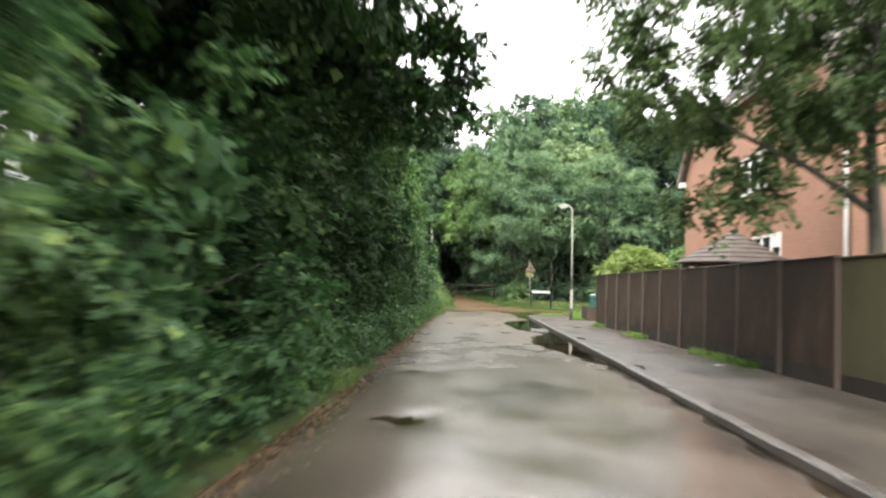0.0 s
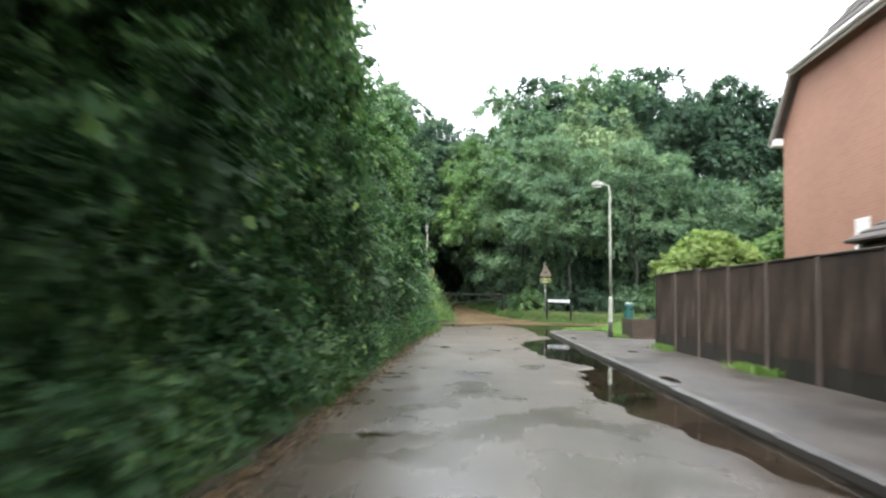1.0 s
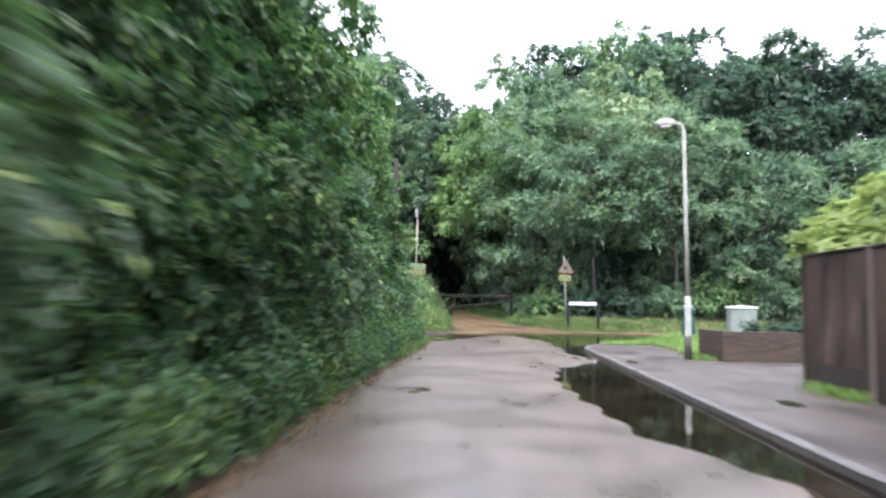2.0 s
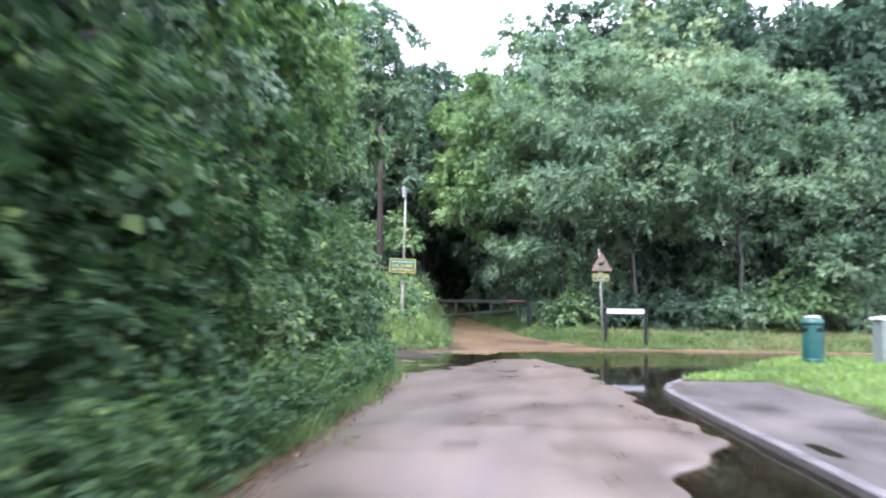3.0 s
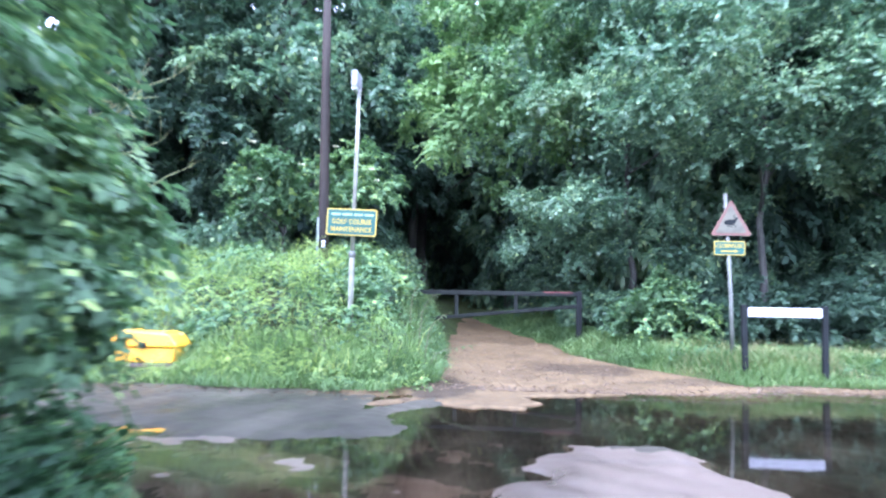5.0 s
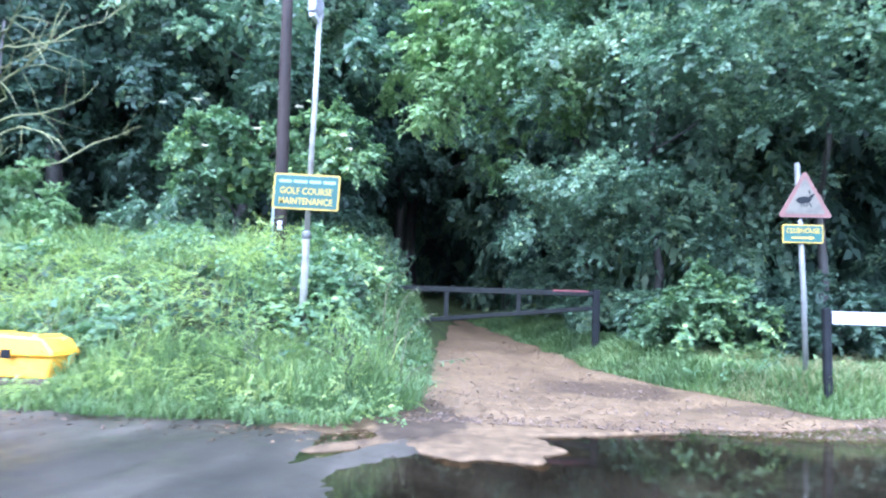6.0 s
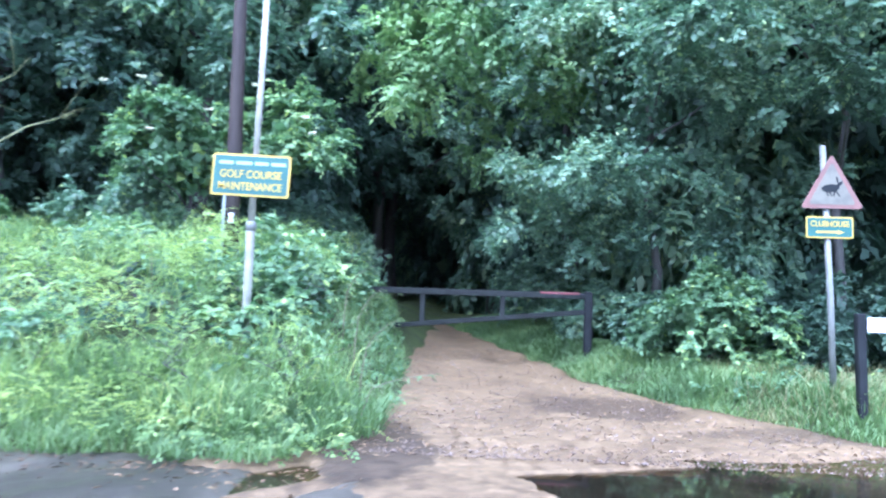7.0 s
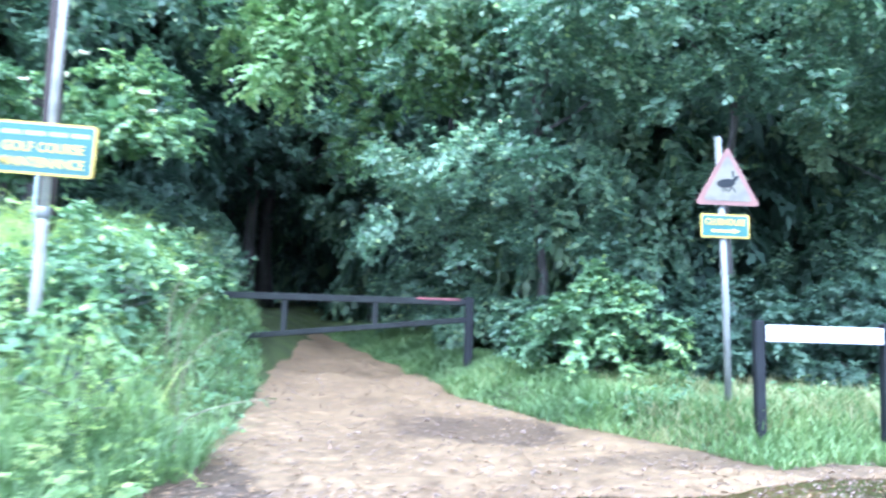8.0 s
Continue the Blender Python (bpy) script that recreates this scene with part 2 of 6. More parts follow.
for _c, _r, _dark in (((2.9, 53.7, 0.2), (1.0, 0.75, 3.0), (0.5, 0.49, 0.5)), ((0.55, 50.6, 0.0), (0.5, 1.3, 3.0), (0.42, 0.42, 0.43)), ((5.4, 52.4, 0.1), (1.8, 0.35, 3.0), (0.6, 0.6, 0.6))):
    _mp = _n.new("ShaderNodeMapping")
    _mp.vector_type = "TEXTURE"
    _mp.inputs["Location"].default_value, _mp.inputs["Scale"].default_value = _c, _r
    _l.new(_tc.outputs["Object"], _mp.inputs["Vector"])
    _len = _n.new("ShaderNodeVectorMath")
    _len.operation = "LENGTH"
    _l.new(_mp.outputs[0], _len.inputs[0])
    _wa = _n.new("ShaderNodeMath")
    _wa.operation = "MULTIPLY_ADD"
    _wa.inputs[1].default_value = 1.5
    _l.new(_warp.outputs["Fac"], _wa.inputs[0])
    _l.new(_len.outputs["Value"], _wa.inputs[2])
    _sr = ramp(_n, [(0.8, _dark), (0.9, (1, 1, 1))])
    _half = _n.new("ShaderNodeMath")
    _half.operation = "MULTIPLY"
    _half.inputs[1].default_value = 0.5
    _l.new(_wa.outputs[0], _half.inputs[0])
    _l.new(_half.outputs[0], _sr.inputs[0])
    _m2 = _n.new("ShaderNodeMixRGB")
    _m2.blend_type, _m2.inputs["Fac"].default_value = "MULTIPLY", 1.0
    _l.new(_src, _m2.inputs["Color1"])
    _l.new(_sr.outputs[0], _m2.inputs["Color2"])
    _src = _m2.outputs[0]
_mul = _n.new("ShaderNodeMixRGB")
_mul.blend_type, _mul.inputs["Fac"].default_value = "MULTIPLY", 1.0
_l.new(_src, _mul.inputs["Color1"])
_l.new(_dr.outputs[0], _mul.inputs["Color2"])
_l.new(_mul.outputs[0], _b.inputs["Base Color"])
M_BARK = surface("bark", [(0.3, (0.022, 0.022, 0.018)), (0.7, (0.075, 0.075, 0.06))], 5.0, (0.7, 0.9), fine=25, bump=0.8, depth=0.02, stretch=(1, 1, 0.25))
M_WEEDSTEM = surface("weed_stem", [(0.3, (0.09, 0.1, 0.05)), (0.7, (0.17, 0.16, 0.09))], 8.0, (0.6, 0.8), fine=50)
M_LICHEN = surface("lichened_twig", [(0.3, (0.1, 0.11, 0.055)), (0.7, (0.24, 0.27, 0.1))], 6.0, (0.7, 0.9), fine=40)
M_HAZEL = leaf_material("hazel_leaves", (0.048, 0.095, 0.061), (0.118, 0.2, 0.113), (0.25, 0.345, 0.173), glow=0.42, gloss=0.47, spec=0.4, tips=0.9)
M_HEDGE = leaf_material("hedge_leaves", (0.015, 0.039, 0.017), (0.052, 0.113, 0.044), (0.165, 0.26, 0.087), gloss=0.58, glow=0.36, spec=0.2, tips=0.6)
# hedge leaves darkened in colour for the shade under the overhanging boughs
M_SHADELEAF = leaf_material("shaded_hedge_leaves", (0.008, 0.02, 0.007), (0.022, 0.05, 0.017), (0.07, 0.12, 0.035), gloss=0.6, glow=0.26, spec=0.14, tips=0.5)
M_MAPLE = leaf_material("maple_leaves", (0.043, 0.088, 0.041), (0.106, 0.191, 0.083), (0.254, 0.361, 0.119), gloss=0.55, spec=0.3, tips=0.8)
M_DARKLEAF = leaf_material("oak_leaves", (0.026, 0.052, 0.037), (0.062, 0.11, 0.069), (0.103, 0.162, 0.090), glow=0.45, gloss=0.56, spec=0.24, tips=0.4)
M_WILLOW = leaf_material("willow_leaves", (0.13, 0.19, 0.103), (0.2, 0.28, 0.148), (0.29, 0.37, 0.194), gloss=0.6, spec=0.22)
M_BRIGHT = leaf_material("fresh_leaves", (0.075, 0.142, 0.059), (0.138, 0.238, 0.089), (0.24, 0.355, 0.126), tips=0.5)
M_CLEAVER = leaf_material("cleaver_leaves", (0.115, 0.185, 0.055), (0.21, 0.305, 0.08), (0.35, 0.43, 0.12), gloss=0.75, patch=0.7, spec=0.15, glow=0.42)
M_WEED = leaf_material("willowherb_leaves", (0.075, 0.11, 0.05), (0.13, 0.175, 0.08), (0.2, 0.24, 0.12), spec=0.15)
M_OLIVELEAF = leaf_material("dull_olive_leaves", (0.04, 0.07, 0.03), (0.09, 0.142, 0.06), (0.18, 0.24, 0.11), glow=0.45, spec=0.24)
M_LIME = leaf_material("lime_yellow_leaves", (0.15, 0.21, 0.07), (0.24, 0.33, 0.115), (0.36, 0.44, 0.175), glow=0.42, spec=0.22)
M_BRAMBLE = leaf_material("bramble_foliage", (0.061, 0.112, 0.046), (0.141, 0.224, 0.073), (0.296, 0.358, 0.112), gloss=0.7, patch=0.9, spec=0.25, tips=0.5)
M_GRASS = leaf_material("long_grass", (0.058, 0.104, 0.041), (0.121, 0.199, 0.068), (0.242, 0.314, 0.123), gloss=0.65, patch=0.6)
M_LAWN = leaf_material("mown_grass", (0.074, 0.129, 0.037), (0.137, 0.239, 0.057), (0.21, 0.331, 0.089), patch=0.6)
M_STRAW = leaf_material("dry_grass", (0.13, 0.14, 0.06), (0.22, 0.23, 0.1), (0.33, 0.32, 0.16), patch=0.6)
M_LITTER = leaf_material("fallen_leaves", (0.07, 0.045, 0.022), (0.14, 0.09, 0.042), (0.26, 0.19, 0.09), glow=0.05)
M_FENCE = surface("brown_stained_timber", [(0.3, (0.008, 0.0068, 0.005)), (0.48, (0.026, 0.0175, 0.012)), (0.62, (0.046, 0.029, 0.02)), (0.85, (0.09, 0.067, 0.05))], 2.4, (0.45, 0.75), fine=22, bump=0.4, stretch=(1, 1, 0.35), per_piece=0.12)
M_GRAVELBOARD = surface("grimy_wet_board", [(0.3, (0.008, 0.0075, 0.005)), (0.7, (0.022, 0.018, 0.012))], 2.2, (0.5, 0.75), fine=30, bump=0.4, stretch=(1, 1, 0.4), per_piece=0.2)
M_OLIVE = surface("mossy_timber", [(0.3, (0.024, 0.025, 0.013)), (0.7, (0.065, 0.062, 0.033))], 1.1, (0.6, 0.8), fine=22, bump=0.4, stretch=(1, 1, 0.12), per_piece=0.1)
M_FPOST = surface("weathered_post", [(0.3, (0.055, 0.043, 0.036)), (0.7, (0.13, 0.1, 0.085))], 3.0, (0.6, 0.8), fine=30, stretch=(1, 1, 0.2))
M_BRICK = brick_material("red_brick")
M_TILE = surface("brown_roof_tile", [(0.3, (0.09, 0.08, 0.075)), (0.7, (0.17, 0.15, 0.135))], 1.5, (0.5, 0.75), fine=30, per_piece=0.1)
M_VERGE = surface("grey_verge_board", [(0.3, (0.2, 0.19, 0.17)), (0.7, (0.34, 0.32, 0.29))], 3.0, (0.6, 0.8), fine=40)
M_SHINGLE = surface("grey_brown_shingle", [(0.3, (0.045, 0.038, 0.034)), (0.7, (0.11, 0.092, 0.08))], 2.5, (0.6, 0.8), fine=40)
M_UPVC = paint("white_upvc", (0.78, 0.78, 0.76), 0.35, dirt=0.12)
M_GLASS = glass_material("window_glass")
M_GALV = surface("galvanised_grey", [(0.3, (0.085, 0.094, 0.078)), (0.7, (0.155, 0.168, 0.138))], 4.0, (0.4, 0.6), metal=0.2, fine=60, bump=0.1)
M_LAMPGREY = surface("grey_lamp_column", [(0.3, (0.22, 0.235, 0.2)), (0.7, (0.36, 0.38, 0.32))], 4.0, (0.5, 0.65), fine=60, bump=0.1)
M_HEAD = surface("weathered_lantern_grey", [(0.3, (0.13, 0.14, 0.135)), (0.7, (0.22, 0.23, 0.22))], 6.0, (0.5, 0.65), fine=60, bump=0.1)
M_COLUMN = surface("weathered_cream_column", [(0.3, (0.15, 0.155, 0.12)), (0.7, (0.28, 0.285, 0.225))], 5.0, (0.55, 0.7), fine=60, bump=0.1, spec=0.3)
M_BLACK = surface("black_paint", [(0.3, (0.006, 0.0075, 0.0072)), (0.6, (0.01, 0.0125, 0.012))], 6.0, (0.6, 0.75), fine=90, bump=0.1, depth=0.003, spec=0.14)
M_GATE = surface("dark_grey_gate_paint", [(0.3, (0.006, 0.0075, 0.006)), (0.7, (0.014, 0.0175, 0.0145))], 2.5, (0.6, 0.8), fine=40, bump=0.15, spec=0.12)
M_RED = paint("faded_red_band", (0.12, 0.03, 0.028), 0.5)
M_PINKRED = paint("sun_faded_red", (0.115, 0.058, 0.038), 0.55)
M_CREAM = paint("dirty_white_sheeting", (0.098, 0.097, 0.062), 0.6, dirt=0.4)
M_WHITE = paint("white_plate", (0.37, 0.38, 0.39), 0.4, dirt=0.15)
M_GREEN = paint("sign_green", (0.006, 0.066, 0.047), 0.5)
M_YELLOW = paint("sign_yellow", (0.34, 0.26, 0.03), 0.55, dirt=0.15)
M_BINGREEN = paint("dark_green_plastic", (0.005, 0.066, 0.055), 0.4)
M_GRIT = paint("yellow_plastic", (0.85, 0.43, 0.015), 0.35, dirt=0.15)
M_CABINET = paint("grey_green_cabinet", (0.16, 0.2, 0.17), 0.5)
M_PALETOP = paint("pale_lid", (0.6, 0.62, 0.6), 0.45)
M_POLE = surface("creosoted_pole", [(0.3, (0.012, 0.01, 0.0075)), (0.7, (0.032, 0.0255, 0.018))], 7.0, (0.7, 0.85), fine=40, bump=0.6, stretch=(1, 1, 0.08), spec=0.25)
M_ROADPAINT = surface("worn_road_paint", [(0.35, (0.09, 0.076, 0.06)), (0.65, (0.2, 0.18, 0.155))], 16.0, (0.4, 0.6), fine=60)
M_BAR = paint("faded_dark_print", (0.3, 0.3, 0.31), 0.5)
M_FOOT = paint("grimy_grey_paint", (0.085, 0.085, 0.075), 0.6)
M_PALEBAR = paint("faded_pale_print", (0.2, 0.29, 0.19), 0.55)
M_LENS = paint("lamp_lens", (0.5, 0.52, 0.5), 0.2)
M_OLDBRICK = surface("old_brown_brick", [(0.3, (0.018, 0.015, 0.01)), (0.7, (0.062, 0.043, 0.029))], 3.0, (0.6, 0.85), fine=40, per_piece=0.2)
M_BLOSSOM = leaf_material("cream_blossom", (0.28, 0.29, 0.18), (0.35, 0.36, 0.24), (0.44, 0.44, 0.32))


# ---- building helpers ----
def rng_of(seed):
    return np.random.default_rng(seed)


def mesh_np(name, verts, faces, mat, smooth=False):
    """A mesh out of arrays: verts (n, 3) and faces (m, 3 or 4)."""
    me = bpy.data.meshes.new(name)
    verts, faces = np.asarray(verts, np.float32), np.asarray(faces, np.int32)
    k = faces.shape[1]
    me.vertices.add(len(verts))
    me.vertices.foreach_set("co", verts.ravel())
    me.loops.add(faces.size)
    me.loops.foreach_set("vertex_index", faces.ravel())
    me.polygons.add(len(faces))
    me.polygons.foreach_set("loop_start", np.arange(0, faces.size, k, dtype=np.int32))
    me.materials.append(mat)
    me.update(calc_edges=True)
    if smooth:
        me.polygons.foreach_set("use_smooth", np.ones(len(faces), bool))
    return me


def part(name, data, material=None, parent=None, label=""):
    """One mesh object under a thing or a part. data: a bmesh or a mesh."""
    if isinstance(data, bmesh.types.BMesh):
        me = bpy.data.meshes.new(name)
        data.to_mesh(me)
        data.free()
        me.materials.append(material)
        data = me
    ob = new(name, data)
    if parent:
        ob.parent = parent
    return tagged(ob, label)


def thing(name, label, category, at=(0, 0, 0), turn=0.0, group="", kind=""):
    ob = new(name)
    ob.matrix_basis = pose(*at, 0, 0, turn)
    return tagged(ob, label, category, group, kind)


def box(bm, x0, y0, z0, x1, y1, z1, m=None):
    vs = [bm.verts.new(v) for v in ((x0, y0, z0), (x1, y0, z0), (x1, y1, z0), (x0, y1, z0), (x0, y0, z1), (x1, y0, z1), (x1, y1, z1), (x0, y1, z1))]
    for f in ((3, 2, 1, 0), (4, 5, 6, 7), (0, 1, 5, 4), (1, 2, 6, 5), (2, 3, 7, 6), (3, 0, 4, 7)):
        bm.faces.new([vs[i] for i in f])
    if m is not None:
        bmesh.ops.transform(bm, matrix=m, verts=vs)
    return vs


def boxed(x0, y0, z0, x1, y1, z1, bevel=0.0, m=None, segs=1):
    bm = bmesh.new()
    box(bm, x0, y0, z0, x1, y1, z1, m)
    if bevel:
        bmesh.ops.bevel(bm, geom=list(bm.edges), offset=bevel, segments=segs, profile=0.5, affect="EDGES")
    return bm


def tube_arrays(points, radii, segs=8):
    """Rings round a line of points, closed at both ends by a pinched ring."""
    pts = [Vector(p) for p in points]
    verts, faces = [], []
    side = Vector((1, 0, 0))
    for i, p in enumerate(pts):
        d = (pts[min(i + 1, len(pts) - 1)] - pts[max(i - 1, 0)]).normalized()
        side = (side - d * side.dot(d))
        side = side.normalized() if side.length > 1e-4 else d.orthogonal().normalized()
        up = d.cross(side)
        for k in range(segs):
            a = 2 * math.pi * k / segs
            verts.append(p + (side * math.cos(a) + up * math.sin(a)) * radii[i])
    for i in range(len(pts) - 1):
        for k in range(segs):
            a, b = i * segs + k, i * segs + (k + 1) % segs
            faces.append((a, b, b + segs, a + segs))
    for ring, flip in ((0, True), (len(pts) - 1, False)):
        c = len(verts)
        verts.append(pts[ring])
        for k in range(segs):
            a, b = ring * segs + k, ring * segs + (k + 1) % segs
            faces.append((b, a, c, c) if flip else (a, b, c, c))
    return verts, faces


def tube(points, radii, segs=10, smooth=True):
    bm = bmesh.new()
    verts, faces = tube_arrays(points, radii, segs)
    vs = [bm.verts.new(v) for v in verts]
    for f in faces:
        q = [vs[i] for i in dict.fromkeys(f)]
        fc = bm.faces.new(q)
        fc.smooth = smooth and len(q) == 4
    return bm


def prism(outline, y0, y1, bevel=0.0):
    """An outline in x and z, drawn out from y0 to y1."""
    bm = bmesh.new()
    a = [bm.verts.new((x, y0, z)) for x, z in outline]
    b = [bm.verts.new((x, y1, z)) for x, z in outline]
    bm.faces.new(a)
    bm.faces.new(list(reversed(b)))
    for i in range(len(a)):
        j = (i + 1) % len(a)
        bm.faces.new((a[i], b[i], b[j], a[j]))
    bmesh.ops.recalc_face_normals(bm, faces=bm.faces)
    if bevel:
        bmesh.ops.bevel(bm, geom=list(bm.edges), offset=bevel, segments=1, affect="EDGES")
    return bm


def letters(name, text, size, material, parent, at, depth=0.003, width=None):
    """Raised lettering that faces -y, centred on at."""
    cu = bpy.data.curves.new(name, "FONT")
    cu.body, cu.size, cu.align_x, cu.align_y, cu.extrude, cu.offset = text, size, "CENTER", "CENTER", depth, size * 0.01
    ob = new(name, cu)
    bpy.context.view_layer.update()
    me = bpy.data.meshes.new_from_object(ob.evaluated_get(bpy.context.evaluated_depsgraph_get()))
    bpy.data.objects.remove(ob)
    me.materials.clear()
    me.materials.append(material)
    xs = [v.co.x for v in me.vertices]
    sx = width / (max(xs) - min(xs)) if width else 1.0
    me.transform(Matrix.Translation(at) @ Matrix.Rotation(radians(90), 4, "X") @ Matrix.Diagonal((sx, 1, 1, 1)))
    out = new(name, me)
    out.parent = parent
    return out


# ---- foliage ----
def unit(v):
    return v / np.maximum(np.linalg.norm(v, axis=-1, keepdims=True), 1e-6)


def leaf_arrays(P, D, N, length, width, fine=False):
    """Folded leaves: P foot, D along, N up; fine leaves have a rounder outline."""
    S = unit(np.cross(D, N))
    N = np.cross(S, D)
    L, W = length[:, None], width[:, None]
    tip = P + D * L - N * L * 0.12
    if not fine:
        mid = P + D * L * 0.45 + N * W * 0.12
        V = np.stack([P, mid - S * W * 0.5, tip, mid + S * W * 0.5], 1).reshape(-1, 3)
        F = np.arange(len(V)).reshape(-1, 4)
        return V, F
    a, b = P + D * L * 0.22 + N * W * 0.12, P + D * L * 0.66 + N * W * 0.08
    V = np.stack([P, a - S * W * 0.42, b - S * W * 0.4, tip, b + S * W * 0.4, a + S * W * 0.42], 1).reshape(-1, 3)
    i = np.arange(len(P))[:, None] * 6
    F = np.concatenate([i + np.array([[0, 1, 2, 3]]), i + np.array([[0, 3, 4, 5]])], 0)
    return V, F


def sprays(rng, P0, A, k, reach, leaf, up=0.75, droop=0.35, wide=0.62, fine=False, keep=None):
    """Twigs at P0 along A, each with k leaves set alternately along it."""
    n = len(P0)
    t = (np.arange(k) + 0.6) / k
    R = reach * rng.uniform(0.6, 1.3, (n, 1, 1))
    T = t[None, :, None]
    P = P0[:, None, :] + A[:, None, :] * T * R
    P[:, :, 2] -= droop * (T * T * R)[:, :, 0]
    side = unit(np.cross(A, np.array([0, 0, 1.0]) + rng.normal(0, 0.15, (n, 3))))
    sign = np.where(np.arange(k) % 2 == 0, 1.0, -1.0)[None, :, None]
    D = A[:, None, :] * 0.6 + side[:, None, :] * sign * 0.8 + rng.normal(0, 0.35, (n, k, 3))
    D[:, :, 2] -= droop * 0.9
    N = np.array([0, 0, up])[None, None, :] + A[:, None, :] * 0.6 + rng.normal(0, 0.27, (n, k, 3))
    P, D, N = P.reshape(-1, 3), unit(D.reshape(-1, 3)), unit(N.reshape(-1, 3))
    L = leaf * rng.uniform(0.65, 1.3, len(P))
    if keep is not None:
        ok = keep(P + D * L[:, None])
        P, D, N, L = P[ok], D[ok], N[ok], L[ok]
    return leaf_arrays(P, D, N, L, L * wide, fine)


def lobes_on(rng, centre, radii, n, size, low=-0.5):
    """Boughs spread over an egg-shaped crown, some standing proud, some set back."""
    d = unit(rng.normal(0, 1, (n * 3, 3)))
    d = d[d[:, 2] > low][:n]
    c = np.array(centre) + d * np.array(radii) * rng.uniform(0.62, 1.06, (len(d), 1))
    r = size * rng.uniform(0.6, 1.4, (len(d), 1)) * np.array([[1, 1, 0.72]])
    return c, r


def crown_mesh(name, rng, mat, groups, leaf, k=14, reach=0.5, fine=False, density=1.0, keep=None, droop=0.35, inner=26, flat=0.72, wide=0.62):
    """A crown of boughs, each bough a cap of leafy tufts with hollow shade beneath. groups: (centre, radii, boughs, bough size, lowest)."""
    VS, FS, off = [], [], 0
    for centre, radii, n, size, low in groups:
        C, R = lobes_on(rng, centre, radii, n, size, low)
        R[:, 2] *= flat / 0.72
        per = np.maximum((density * 60 * R[:, 0] ** 2 / (leaf * 7.0 * reach * 2)).astype(int), 6)
        tufts = np.maximum(per // 6, 3)
        it = np.repeat(np.arange(len(C)), tufts)
        out = unit((C - np.array(centre)) / np.array(radii))[it]
        d = unit(rng.normal(0, 0.75, (len(it), 3)) + out * 0.75 + np.array([0, 0, 0.42]))
        T = C[it] + d * R[it] * rng.uniform(0.72, 1.08, (len(it), 1))
        idx = np.repeat(np.arange(len(it)), 6)
        dt = d[idx]
        A = unit(dt * 0.75 + rng.normal(0, 0.55, dt.shape) + np.array([0, 0, -0.08]))
        P0 = T[idx] - dt * reach * 0.3 + rng.normal(0, 0.07, dt.shape) * reach
        V, F = sprays(rng, P0, A, k, reach * 0.78, leaf, droop=droop, wide=wide, fine=fine, keep=keep)
        VS.append(V), FS.append(F + off)
        off += len(V)
        if inner:
            m = int(n * inner)
            d = unit(rng.normal(0, 1, (m, 3)))
            P = np.array(centre) + d * np.array(radii) * rng.uniform(0.2, 0.58 if inner < 30 else 0.78, (m, 1))
            L = leaf * (1.5 if inner < 20 else 2.1) * rng.uniform(0.7, 1.2, m)
            ok = np.ones(m, bool) if keep is None else keep(P)
            D = unit(rng.normal(0, 1, (m, 3)))
            V, F = leaf_arrays(P[ok], D[ok], unit(d + rng.normal(0, 0.5, d.shape))[ok], L[ok], L[ok] * 0.8, fine)
            VS.append(V), FS.append(F + off)
            off += len(V)
    return mesh_np(name, np.concatenate(VS), np.concatenate(FS), mat)


def wood_mesh(name, rng, height, radius, limbs, lean=(0, 0), spread=1.6, low=0.3, mat=None):
    """A tapered, slightly bent trunk with forking limbs, as one mesh."""
    verts, faces = [], []

    def add(pts, rad, segs):
        v, f = tube_arrays(pts, rad, segs)
        o = len(verts)
        verts.extend(v)
        faces.extend([tuple(i + o for i in q) for q in f])

    bend = rng.normal(0, 0.12, (7, 2))
    pts = [(lean[0] * i / 6 + bend[i][0] * (i > 0), lean[1] * i / 6 + bend[i][1] * (i > 0), height * i / 6 - 0.15 * (i == 0)) for i in range(7)]
    add(pts, [radius * (1.35 if i == 0 else 1) * (1 - 0.13 * i) for i in range(7)], 9)
    for j in range(limbs):
        h = height * rng.uniform(low, 0.92)
        i = int(h / height * 6)
        base = Vector(pts[i]).lerp(Vector(pts[min(i + 1, 6)]), h / height * 6 - i)
        a = j * 2.4 + rng.uniform(-0.5, 0.5)
        ln = spread * rng.uniform(0.7, 1.3) * (1.2 - 0.5 * h / height)
        q = [base + Vector((math.cos(a), math.sin(a), 0)) * ln * s + Vector((0, 0, ln * (0.75 * s - 0.15 * s * s))) + Vector(rng.normal(0, 0.06, 3)) * (s > 0) for s in (0, 0.3, 0.6, 1.0)]
        add(q, [radius * f * (1.1 - 0.6 * h / height) for f in (0.5, 0.36, 0.24, 0.08)], 6)
    me = bpy.data.meshes.new(name)
    me.from_pydata([tuple(v) for v in verts], [], [tuple(dict.fromkeys(f)) for f in faces])
    me.materials.append(mat or M_BARK)
    me.polygons.foreach_set("use_smooth", np.ones(len(me.polygons), bool))
    return me


